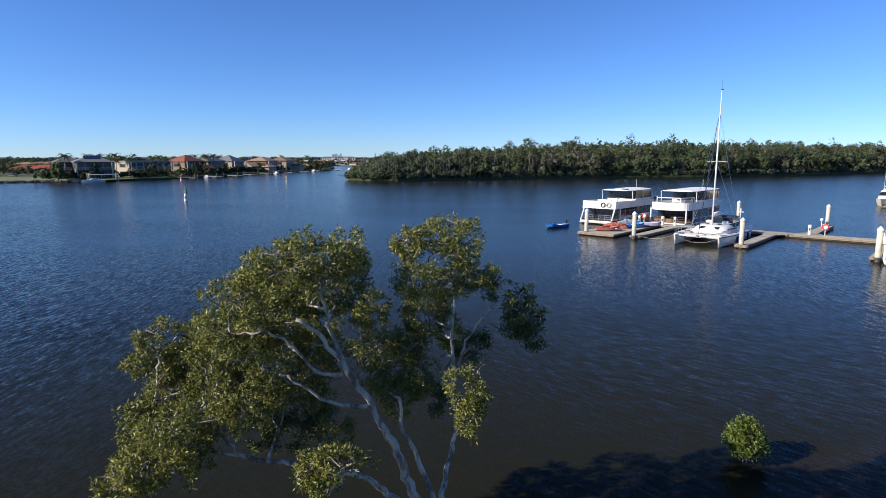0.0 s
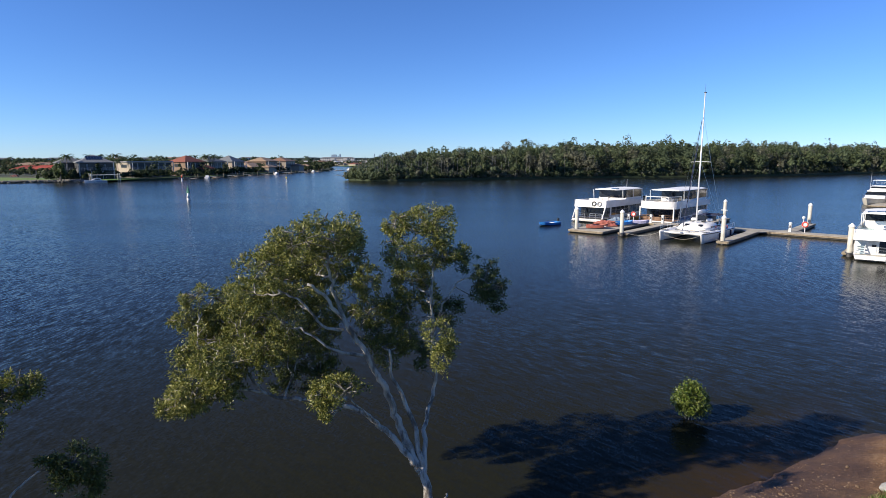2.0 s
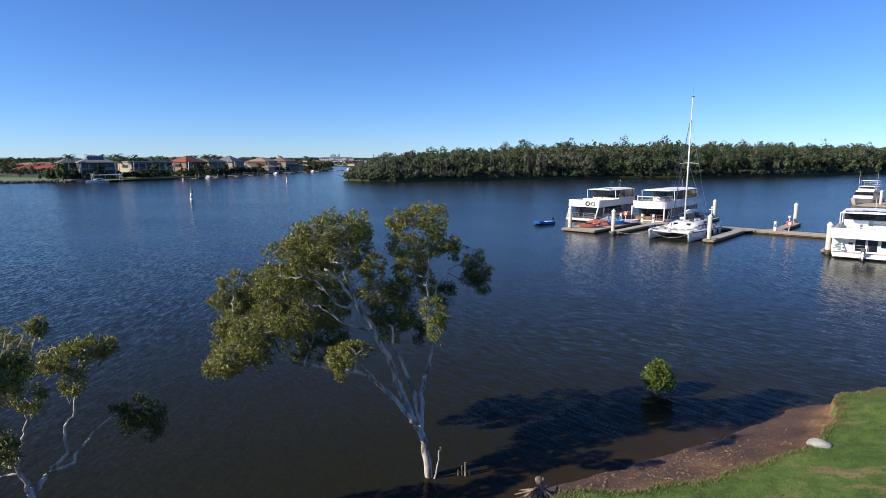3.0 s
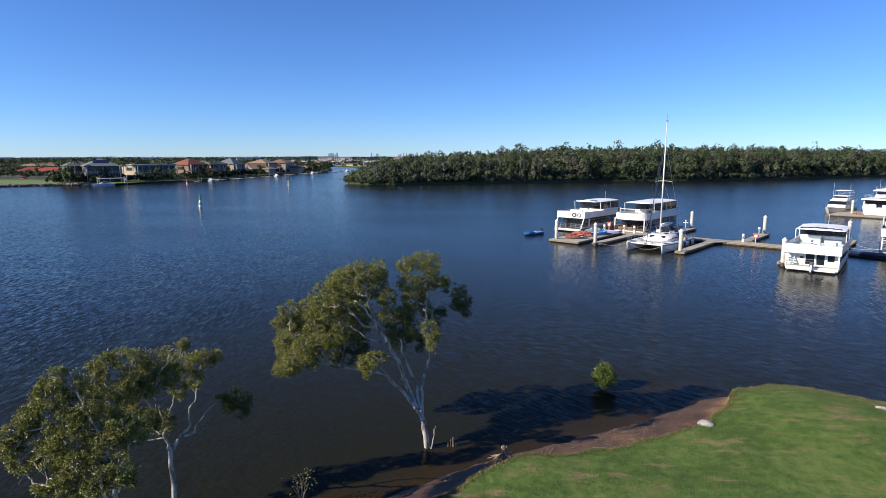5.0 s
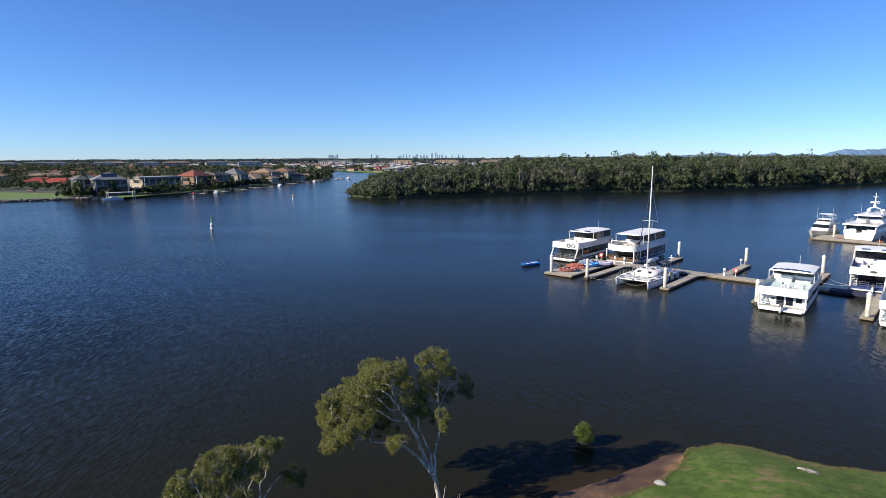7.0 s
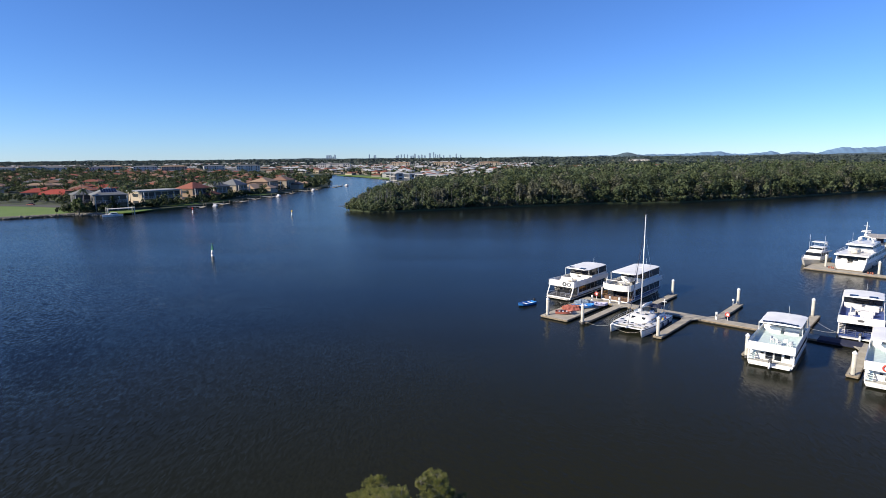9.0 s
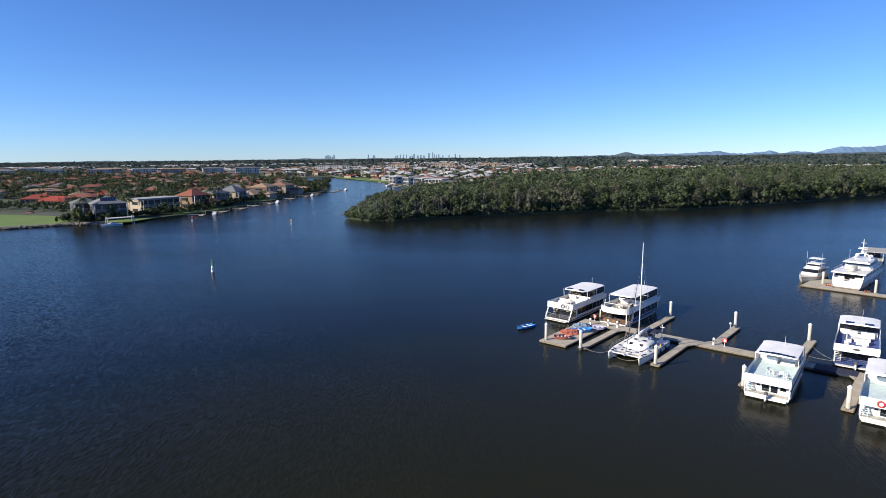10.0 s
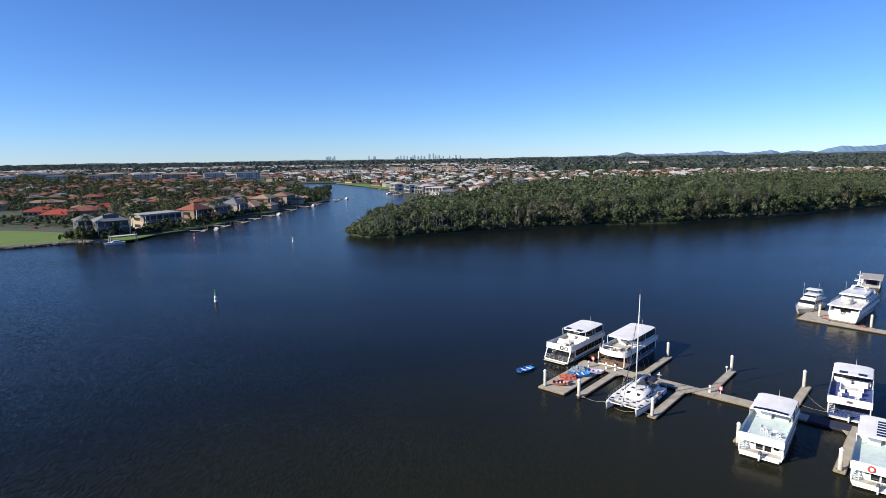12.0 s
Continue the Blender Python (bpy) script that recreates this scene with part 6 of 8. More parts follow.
def motor_yacht(m, label, L, W, decks, hull=WHITE, mast=True, canopy=False, tender=False):
    """A motor yacht with its stern at y = 0: flared hull, stepped cabins with window bands, fly bridge."""
    t = thing("motor_yacht", m, label, "motor yacht", "motor yachts")
    rings_ = []
    F = 0.05 * L + 0.5
    for i in range(13):
        k = i / 12
        w = W / 2 * (0.92 if k < 0.05 else 1) * (1 if k < 0.5 else max(0.03, 1 - ((k - 0.5) / 0.5) ** 2.3))
        zt = F * (1 + 0.42 * k ** 2)
        y = k * L
        rk = 0.06 * L * k ** 6
        rings_.append([(-w * 0.7, y - rk, -0.5), (w * 0.7, y - rk, -0.5), (w * 0.93, y, F * 0.45), (w, y + rk, zt), (-w, y + rk, zt), (-w * 0.93, y, F * 0.45)])
    h = part("hull", MB().loft(rings_), hull, t)
    part("boot_stripe", MB().loft([[(r[1][0] * 1.13 * s, r[1][1] + 0.02, z) for s, z in ((-1, 0.02), (1, 0.02), (1.02, 0.18), (-1.02, 0.18))] for r in rings_[:11]]), HULL_BLUE, h)
    for s in (-1, 1):
        for i in range(6):
            y = L * (0.34 + 0.06 * i)
            x = s * W / 2 * 0.965
            part("porthole", MB().box(x - 0.05, x + 0.06, y, y + L * 0.022, F * 0.68, F * 0.86, chamfer=0.01), TINT, h)
    z = F
    for i, (y0, y1, hh, wk) in enumerate(decks):
        y0, y1 = y0 * L, y1 * L
        w = W / 2 * wk
        zb = z + 0.06
        part("cabin", MB().loft([[(-w, y0, zb), (w, y0, zb), (w, y1, zb), (-w, y1, zb)], [(-w * 0.97, y0 + 0.15, zb + hh * 0.42), (w * 0.97, y0 + 0.15, zb + hh * 0.42), (w * 0.97, y1 - hh * 0.3, zb + hh * 0.42), (-w * 0.97, y1 - hh * 0.3, zb + hh * 0.42)]]), WHITE, t)
        part("window_band", MB().loft([[(-w * 0.955, y0 + 0.2, zb + hh * 0.42), (w * 0.955, y0 + 0.2, zb + hh * 0.42), (w * 0.955, y1 - hh * 0.33, zb + hh * 0.42), (-w * 0.955, y1 - hh * 0.33, zb + hh * 0.42)],
                                      [(-w * 0.9, y0 + 0.3, zb + hh * 0.86), (w * 0.9, y0 + 0.3, zb + hh * 0.86), (w * 0.9, y1 - hh * 0.75, zb + hh * 0.86), (-w * 0.9, y1 - hh * 0.75, zb + hh * 0.86)]]), TINT, t)
        n = max(3, int((y1 - y0) / 1.6))
        for k in range(n + 1):
            y = y0 + 0.3 + (y1 - y0 - hh * 0.9) * k / n
            for s in (-1, 1):
                part("window_pillar", MB().tube([(s * w * 0.965, y, zb + hh * 0.4), (s * w * 0.91, y - 0.04, zb + hh * 0.88)], 0.05, 4), WHITE, t)
        over = 0.35 if i < len(decks) - 1 else 0.15
        part("deck_roof", MB().loft([[(-w - over, y0 - 0.06 * L, zb + hh * 0.86), (w + over, y0 - 0.06 * L, zb + hh * 0.86), (w * 0.9, y1 - hh * 0.6, zb + hh * 0.86), (-w * 0.9, y1 - hh * 0.6, zb + hh * 0.86)],
                                    [(-w - over, y0 - 0.06 * L, zb + hh), (w + over, y0 - 0.06 * L, zb + hh), (w * 0.88, y1 - hh * 0.7, zb + hh), (-w * 0.88, y1 - hh * 0.7, zb + hh)]]), WHITE, t)
        z = zb + hh - 0.06
    mb = MB()
    rail(mb, [(-W * 0.49, L * 0.5, F * 1.1), (-W * 0.30, L * 0.86, F * 1.32), (0, L * 1.03, F * 1.44), (W * 0.30, L * 0.86, F * 1.32), (W * 0.49, L * 0.5, F * 1.1)], 0.75, 0.022, 1)
    part("bow_rail", mb, STEEL, t)
    mb = MB()
    y0 = decks[-1][0] * L
    rail(mb, [(-W * 0.36, y0 - 0.04 * L, z), (W * 0.36, y0 - 0.04 * L, z)], 0.8, 0.025, 1)
    part("fly_rail", mb, STEEL, t)
    part("transom_platform", MB().box(-W * 0.42, W * 0.42, -0.9, 0.03, 0.25, 0.4, chamfer=0.03), TIMBER, t)
    part("cockpit_door", MB().box(-W * 0.16, W * 0.16, decks[0][0] * L - 0.03, decks[0][0] * L + 0.05, F + 0.1, F + 1.9), TINT, t)
    if tender:
        zt = F + 0.06 + decks[0][2]
        rings_ = []
        for i in range(8):
            k = i / 7
            w = 0.95 * math.sin(math.pi * (0.16 + 0.8 * k)) ** 0.6
            rings_.append([(-w, L * 0.10 + 4.6 * k, zt + 0.1), (w, L * 0.10 + 4.6 * k, zt + 0.1), (w * 0.75, L * 0.10 + 4.6 * k, zt + 0.75), (0, L * 0.10 + 4.6 * k, zt + 0.95), (-w * 0.75, L * 0.10 + 4.6 * k, zt + 0.75)])
        part("covered_tender", MB().loft(rings_), CREAM, t, "tender under a pale grey cover", True)
        for s in (-1, 1):
            x0, x1 = sorted((s * W * 0.08, s * W * 0.42))
            for k in range(3):
                xa = x0 + (x1 - x0) * k / 3
                part("aft_window", MB().box(xa, xa + (x1 - x0) / 3 - 0.09, decks[0][0] * L - 0.05, decks[0][0] * L + 0.2, F + 0.85, F + 1.7, chamfer=0.02), TINT, t)
            part("stern_bulwark", MB().box(x0, x1 + 0.1 * (s > 0), 0.02, 0.16, F - 0.05, F + 0.75, chamfer=0.03), WHITE, t)
            part("fashion_plate", MB().put([(s * W * 0.47, 0.1, F), (s * W * 0.44, 0.1, F), (s * W * 0.44, 2.4, F), (s * W * 0.47, 2.4, F), (s * W * 0.47, 1.2, zt - 0.2), (s * W * 0.44, 1.2, zt - 0.2), (s * W * 0.44, 2.4, zt - 0.2), (s * W * 0.47, 2.4, zt - 0.2)],
                                           [(3, 2, 1, 0), (4, 5, 6, 7), (0, 1, 5, 4), (1, 2, 6, 5), (2, 3, 7, 6), (3, 0, 4, 7)]), WHITE, t)
            for k in range(4):
                y = L * 0.42 + k * 2.2
                part("life_raft", MB().tube([(s * W * 0.4, y, zt + 0.28), (s * W * 0.4, y + 0.9, zt + 0.28)], 0.26, 8), WHITE, t, "white life raft canister", True)
            part("fender", MB().tube([(s * (W / 2 + 0.1), L * 0.2, 0.35), (s * (W / 2 + 0.1), L * 0.2, 1.15)], 0.14, 7), NAVY_CANVAS, t, "", True)
            mb = MB()
            rail(mb, [(s * W * 0.47, decks[0][0] * L - 1.2, zt), (s * W * 0.47, decks[1][0] * L, zt)], 0.8, 0.022, 1)
            part("boat_deck_rail", mb, STEEL, t)
        part("aft_rail", MB().tube([(-W * 0.47, decks[0][0] * L - 1.2, zt + 0.8), (W * 0.47, decks[0][0] * L - 1.2, zt + 0.8)], 0.03, 5), STEEL, t)
        part("hardtop", MB().box(-W * 0.36, W * 0.36, decks[1][0] * L - 1.5, decks[1][1] * L - 1.2, z + 0.06, z + 0.2, chamfer=0.08), WHITE, t)
    if canopy:
        zc = z + 1.25
        part("canopy", MB().loft([[(-W * 0.36, y0 - 0.02 * L, zc), (W * 0.36, y0 - 0.02 * L, zc), (W * 0.33, y0 + 0.2 * L, zc), (-W * 0.33, y0 + 0.2 * L, zc)], [(-W * 0.3, y0, zc + 0.12), (W * 0.3, y0, zc + 0.12), (W * 0.28, y0 + 0.19 * L, zc + 0.12), (-W * 0.28, y0 + 0.19 * L, zc + 0.12)]]), WHITE, t)
        for s in (-1, 1):
            for y in (y0, y0 + 0.17 * L):
                part("canopy_pole", MB().tube([(s * W * 0.33, y, z), (s * W * 0.33, y, zc + 0.02)], 0.03, 5), STEEL, t)
    if mast:
        ym = (decks[-1][0] + decks[-1][1]) / 2 * L
        part("radar_arch", MB().tube([(-W * 0.26, ym, z), (-W * 0.16, ym - 0.4, z + 1.4), (0, ym - 0.5, z + 1.7), (W * 0.16, ym - 0.4, z + 1.4), (W * 0.26, ym, z)], 0.14, 7), WHITE, t)
        part("radar_dome", MB().ball((0, ym - 0.5, z + 2.05), 0.42), WHITE, t, "", True)
        part("signal_mast", MB().tube([(0, ym - 0.3, z + 1.7), (0, ym - 0.5, z + 5.4)], [0.2, 0.06], 7).box(-1.0, 1.0, ym - 0.5, ym - 0.38, z + 3.1, z + 3.2).box(-0.6, 0.6, ym - 0.52, ym - 0.42, z + 4.3, z + 4.38), WHITE, t)
        part("radar_scanner", MB().box(-1.0, 1.0, ym - 0.95, ym - 0.75, z + 2.75, z + 2.92, chamfer=0.05).cyl(0, ym - 0.85, z + 2.4, z + 2.75, 0.2, n=8), WHITE, t)
        for k in (-1, 1):
            part("satellite_dome", MB().ball((k * W * 0.22, ym + 1.2, z + 0.75), 0.5), WHITE, t, "", True)
    for s in (-1, 1):
        part("whip_aerial", MB().tube([(s * W * 0.38, L * 0.42, F + 1.5), (s * W * 0.38, L * 0.41, F + 6.2)], [0.03, 0.012], 5), WHITE, t)
    return t


J_U, J_V = Vector((0.76, -0.65, 0)), Vector((0.65, 0.76, 0))
J_0 = Vector((74.8, 126.5, 0))
J_TURN = math.degrees(math.atan2(J_U.y, J_U.x))


def jetty(u, v, z=0.0, turn=0.0):
    p = J_0 + J_U * u + J_V * v
    return pose(p.x, p.y, z, 0, 0, J_TURN + turn)


pontoon("outer_walkway", jetty(0, 1.3, 0, -90), 60, 2.6, "long concrete floating walkway of the outer marina arm")
pontoon("outer_pontoon", jetty(3.0, 2.6), 10, 6.0, "wide concrete pontoon of the outer marina arm")
motor_yacht(jetty(-0.5, 18.4, 0, 176), "white motor cruiser with a fly bridge moored bow outwards", 13.0, 4.7, ((0.16, 0.66, 1.9, 0.84), (0.2, 0.5, 1.0, 0.7)), CREAM, mast=False, canopy=True)
motor_yacht(jetty(8.6, 4.6), "large white motor yacht with a radar mast at the walkway", 30, 6.8, ((0.07, 0.74, 2.0, 0.96), (0.30, 0.62, 1.75, 0.80)), tender=True)
motor_yacht(jetty(21.5, 4.0), "white motor yacht moored at the outer walkway", 18, 5.4, ((0.2, 0.74, 2.0, 0.88), (0.28, 0.58, 1.2, 0.72)), mast=False)
ferry = thing("covered_workboat", jetty(5.0, 50.0, 0, 8), "low covered boat with a flat grey roof on posts", "workboat")
part("hull", MB().loft(hull_rings(13, 5.2, -0.35, 0.8)), HULL_DARK, ferry)
part("deck", MB().box(-2.4, 2.4, 0.2, 9.0, 0.802, 0.84), DECK_GREY, ferry)
part("roof", MB().box(-2.9, 2.9, -0.3, 10.2, 3.3, 3.48, chamfer=0.06), PONTOON_ROOF, ferry, "flat weathered grey roof")
for sx in (-2.3, 2.3):
    for yy in (0.4, 3.2, 6.2, 8.8):
        part("roof_post", MB().tube([(sx, yy, 0.8), (sx, yy, 3.32)], 0.07, 6), WHITE, ferry)
part("wheelhouse", MB().box(-1.4, 1.4, 5.4, 8.6, 0.84, 3.1, chamfer=0.05), NAVY_CANVAS, ferry, "dark glazed wheelhouse")
mb = MB()
rail(mb, [(-2.4, 8.8, 0.82), (-2.4, 0.2, 0.82), (2.4, 0.2, 0.82), (2.4, 8.8, 0.82)], 0.85, 0.025, 2)
part("guard_rail", mb, WHITE, ferry)
motor_yacht(jetty(13.5, 52.0, 0, 8), "white motor yacht moored further along", 16, 5.0, ((0.2, 0.74, 2.0, 0.88), (0.1, 0.6, 1.6, 0.9)), mast=True)
for ju, jv in ((3.4, 5.2), (14.8, 3.0)):
    t = copy_thing(PILE_MASTER[0], jetty(ju, jv))


def jerry_cans(m):
    t = thing("fuel_drums", m, "orange-red drums and hoses on the outer pontoon", "drums")
    for i in range(3):
        part("drum", MB().cyl(0.45 * i, 0.3 * (i % 2), 0, 0.5, 0.15, n=10), ORANGE, t, "", True)


jerry_cans(jetty(4.6, 3.4, 0.43))
jerry_cans(jetty(13.0, 1.6, 0.43))


def rope(name, a, b, sag, label):
    a, b = Vector(a), Vector(b)
    pts = [a.lerp(b, i / 8) - Vector((0, 0, sag * 4 * (i / 8) * (1 - i / 8))) for i in range(9)]
    mb = MB().tube([p - a for p in pts], 0.014, 5)
    ob = part(name, mb, ROPE)
    ob.location = a
    tagged(ob, label, "rope", "mooring lines")


def dock_point(u, v, z):
    return DOCK_0 + DOCK_U * u + DOCK_V * v + Vector((0, 0, z))


rope("mooring_line", dock_point(-7.2, -1.6, 1.2), dock_point(-12.4, -1.0, 0.45), 0.5, "pale mooring line from catamaran to finger pontoon")
rope("mooring_line", dock_point(-2.1, -1.6, 1.2), dock_point(-0.5, -0.4, 0.45), 0.1, "pale mooring line from catamaran to finger pontoon")
rope("mooring_line", dock_point(17.2, 24.5, 0.45), dock_point(21.3, 18.4, 0.7), 0.3, "pale mooring line from pontoon to houseboat")
rope("mooring_line", dock_point(16.6, 19.5, 0.45), dock_point(21.2, 18.2, 0.7), 0.25, "pale mooring line from pontoon to houseboat")
rope("mooring_line", dock_point(-7.2, -2.0, 1.1), dock_point(-2.1, -2.0, 1.1), 0.75, "slack pale line hung between the bows")

# -- channel markers --


def beacon(name, x, y, paint, label, h=3.4, lattice=True):
    t = thing(name, pose(x, y, 0) @ Matrix.Scale(1.0 if lattice else 0.72, 4), label, "channel marker", "channel markers")
    part("buoy_body", MB().cyl(0, 0, -0.6, 0.5, 0.42, 0.46, 12).cyl(0, 0, 0.5, 1.9, 0.46, 0.30, 12), WHITE, t, "white float", True)
    if lattice:
        for i in range(4):
            a = math.pi / 4 + i * math.pi / 2
            part("tower_leg", MB().tube([(0.36 * math.cos(a), 0.36 * math.sin(a), 1.7), (0.25 * math.cos(a), 0.25 * math.sin(a), h)], 0.05, 5), paint, t)
        part("day_mark", MB().loft([[(-0.34, -0.34, 1.9), (0.34, -0.34, 1.9), (0.34, 0.34, 1.9), (-0.34, 0.34, 1.9)], [(-0.2, -0.2, h - 0.3), (0.2, -0.2, h - 0.3), (0.2, 0.2, h - 0.3), (-0.2, 0.2, h - 0.3)]]), paint, t)
        part("lamp", MB().cyl(0, 0, h - 0.05, h + 0.4, 0.14, 0.1, 8), paint, t)
        part("solar_arm", MB().box(-0.7, 0.7, -0.06, 0.06, h + 0.35, h + 0.43), RENDER_GREY, t)
    else:
        part("post", MB().cyl(0, 0, 1.6, h, 0.17, 0.12, 8), paint, t)
        part("day_mark", MB().box(-0.5, 0.5, -0.08, 0.08, h - 0.7, h + 0.3, chamfer=0.05), paint, t)


beacon("channel_beacon", -86.9, 134.8, GREEN, "green conical channel beacon on a white float")
beacon("channel_marker", -110.5, 257.0, YELLOW, "yellow-topped white channel marker post", 3.2, False)
beacon("channel_marker", -171, 268, RED, "red channel marker post", 3.6, False)

# ---- woods, suburb and distance beyond the river ----


def inside(px, py, poly):
    """Which points lie inside a polygon."""
    c = np.zeros(px.shape, bool)
    for (ax, ay), (bx, by) in zip(poly, poly[1:] + poly[:1]):
        hit = ((ay > py) != (by > py)) & (px < (bx - ax) * (py - ay) / (by - ay + 1e-12) + ax)
        c ^= hit
    return c


def crowns(r, base, height, radius, count, size, low=0.1, lobes=8):
    """Corner points of leaf clumps on the skins of domed, lobed tree crowns."""
    n = len(base)
    lob = r.normal(size=(n, lobes, 3))
    lob[:, :, 2] = np.abs(lob[:, :, 2]) * r.choice([1, 1, -0.6], (n, lobes))
    lob /= np.linalg.norm(lob, axis=2, keepdims=True)
    lob *= r.uniform(0.35, 0.72, (n, lobes, 1))
    lob[:, 0] *= 0.2
    lr = r.uniform(0.26, 0.46, (n, lobes))
    lr[:, 0] = 0.6
    who = np.repeat(np.arange(n), count)
    which = r.integers(0, lobes, len(who))
    d = r.normal(size=(len(who), 3))
    d[:, 2] = np.where(d[:, 2] < -0.5, -d[:, 2], d[:, 2])
    d /= np.linalg.norm(d, axis=1, keepdims=True)
    p = lob[who, which] + d * (lr[who, which] * r.uniform(0.55, 1.05, len(who)) ** 0.6)[:, None]
    half = height * (1 - low) / 2
    c = np.empty_like(p)
    c[:, 0] = base[who, 0] + p[:, 0] * radius[who]
    c[:, 1] = base[who, 1] + p[:, 1] * radius[who]
    c[:, 2] = np.maximum(base[who, 2] + height[who] * low + half[who] * (1 + p[:, 2]), base[who, 2] + 0.2)
    nrm = d + r.normal(0, 0.38, p.shape)
    nrm /= np.linalg.norm(nrm, axis=1, keepdims=True)
    a = np.cross(nrm, r.normal(size=p.shape))
    a /= np.linalg.norm(a, axis=1, keepdims=True)
    b = np.cross(nrm, a)
    s = (np.repeat(size, count) * r.uniform(0.5, 1.25, len(who)))[:, None]
    k = r.uniform(0.35, 0.8, (len(who), 1))
    return np.stack([c - a * s, c - b * s * k + a * s * 0.2, c + a * s, c + b * s * k + a * s * 0.25], 1).reshape(-1, 3)


WOOD = [(-88, 284), (-74, 273), (-60, 274), (-31, 290), (16, 313), (50, 327), (102, 339), (163, 369), (288, 458), (480, 600), (660, 710),
        (640, 850), (420, 790), (230, 690), (70, 590), (-20, 500), (-60, 420), (-84, 345)]
FRONT = [(-88, 300), (-88, 284), (-74, 273), (-60, 274), (-31, 290), (16, 313), (50, 327), (102, 339), (163, 369), (288, 458), (480, 600), (660, 710)]


def river_woods():
    r = np.random.default_rng(41)
    gx, gy = np.meshgrid(np.arange(-90, 660, 6.4), np.arange(270, 850, 6.4))
    x, y = gx.ravel() + r.uniform(-2.6, 2.6, gx.size), gy.ravel() + r.uniform(-2.6, 2.6, gx.size)
    ok = inside(x, y, WOOD)
    x, y = x[ok], y[ok]
    d = np.abs(line_distance(x, y, FRONT))
    top = 14.6 + 3.0 * wobble(x, y, 0.045, 7) + 4.6 * np.clip((x + 45) / 80, 0, 1) - 3.0 * np.clip((x - 270) / 120, 0, 1) - 3.0 * np.clip((-45 - x) / 40, 0, 1)
    h = top * r.uniform(0.74, 1.14, len(x))
    h = np.where(d < 14, h * np.clip(0.52 + 0.036 * d, 0, 1), h)
    h = np.where((r.uniform(size=len(x)) < 0.07) & (d > 12), h * 1.18, h)
    rad = np.clip(h * r.uniform(0.28, 0.46, len(x)), 3.2, 7.0)
    base = np.stack([x, y, np.full(len(x), 0.6)], 1)
    # the low belt along the water, crowns down to the ground
    t = r.uniform(0, 1, 520) * (len(FRONT) - 1.001)
    i = t.astype(int)
    f = np.array(FRONT, float)
    run = f[i + 1] - f[i]
    away = np.stack([-run[:, 1], run[:, 0]], 1) / np.linalg.norm(run, axis=1, keepdims=True)
    b = f[i] + run * (t - i)[:, None] + away * r.uniform(1.5, 16, 520)[:, None]
    b = b[inside(b[:, 0], b[:, 1], WOOD)]
    bd = np.abs(line_distance(b[:, 0], b[:, 1], FRONT))
    bh = 11.5 * np.clip(0.42 + 0.04 * bd, 0, 1) * r.uniform(0.7, 1.2, len(b))
    # the tall gums that stand above the rest
    tb = np.array([[27.5, 362, 0.8], [31, 366, 0.8], [38, 372, 0.8], [92, 392, 0.8], [100, 398, 0.8], [148, 430, 0.8], [160, 434, 0.8], [55, 382, 0.8], [178, 420, 0.8], [196, 440, 0.8], [214, 452, 0.8], [128, 400, 0.8]])
    th = np.array([24.5, 22, 20, 21.5, 21, 22, 21.5, 20, 21.5, 22.5, 21.5, 20.5])
    # skirts of scrub and mangrove at the water's edge
    t = r.uniform(0, 1, 900) * (len(FRONT) - 1.001)
    i = t.astype(int)
    p = f[i] + (f[i + 1] - f[i]) * (t - i)[:, None] + r.normal(0, 1.0, (900, 2)) + np.array([-0.5, 1.5])
    sb = np.stack([p[:, 0], p[:, 1], np.full(900, 0.1)], 1)
    sh = r.uniform(1.8, 5.5, 900)
    # three sorts of tree grow mixed in small stands
    sort = lambda qx, qy: np.digitize(wobble(qx, qy, 0.10, 51) * 0.7 + r.normal(0, 0.45, len(qx)), [-0.12, 0.42])
    kind, bkind, skind = sort(x, y), sort(b[:, 0], b[:, 1]), sort(p[:, 0], p[:, 1])
    near = (d < 48) & (x < 330)
    for k, (mat, label) in enumerate(((WOODS, "olive green mangrove and gum woods along the river"), (WOODS_DARK, "dark green trees standing in the river woods"), (WOODS_GREY, "grey-brown casuarina trees standing in the river woods"))):
        n1, n2 = near & (kind == k), ~near & (kind == k)
        q = [crowns(r, np.stack([b[:, 0], b[:, 1], np.full(len(b), 0.3)], 1)[bkind == k], bh[bkind == k], np.clip(bh * 0.42, 2.4, 5.0)[bkind == k], 270, np.full((bkind == k).sum(), 0.52), 0.0),
             crowns(r, base[n1], h[n1], rad[n1], 380, np.full(n1.sum(), 0.60), 0.02),
             crowns(r, base[n2], h[n2], rad[n2], 62, np.full(n2.sum(), 1.15), 0.3),
             crowns(r, sb[skind == k], sh[skind == k], np.clip(sh * 0.5, 1.3, 2.6)[skind == k], 70, np.full((skind == k).sum(), 0.38), 0.0, 5)]
        if k == 1:
            q.append(crowns(r, tb, th, np.array([4.5, 4.0, 4.5, 5, 4.5, 5, 5, 5.5, 5, 5, 5.5, 5]), 700, np.full(12, 0.52), 0.25))
        ob = new("river_woods", array_mesh("river_woods", np.concatenate(q), 4, mat))
        tagged(ob, label, "woods", kind="stuff")
    # pale stems showing between the leaves at the front
    pick = np.where(near)[0][::14]
    mb = MB()
    for k in pick:
        lean = r.normal(0, 0.6, 2)
        mb.tube([(x[k], y[k], 0.2), (x[k] + lean[0] * 0.5, y[k] + lean[1] * 0.5, h[k] * 0.45), (x[k] + lean[0], y[k] + lean[1], h[k] * 0.85)], [0.16, 0.11, 0.05], 4)
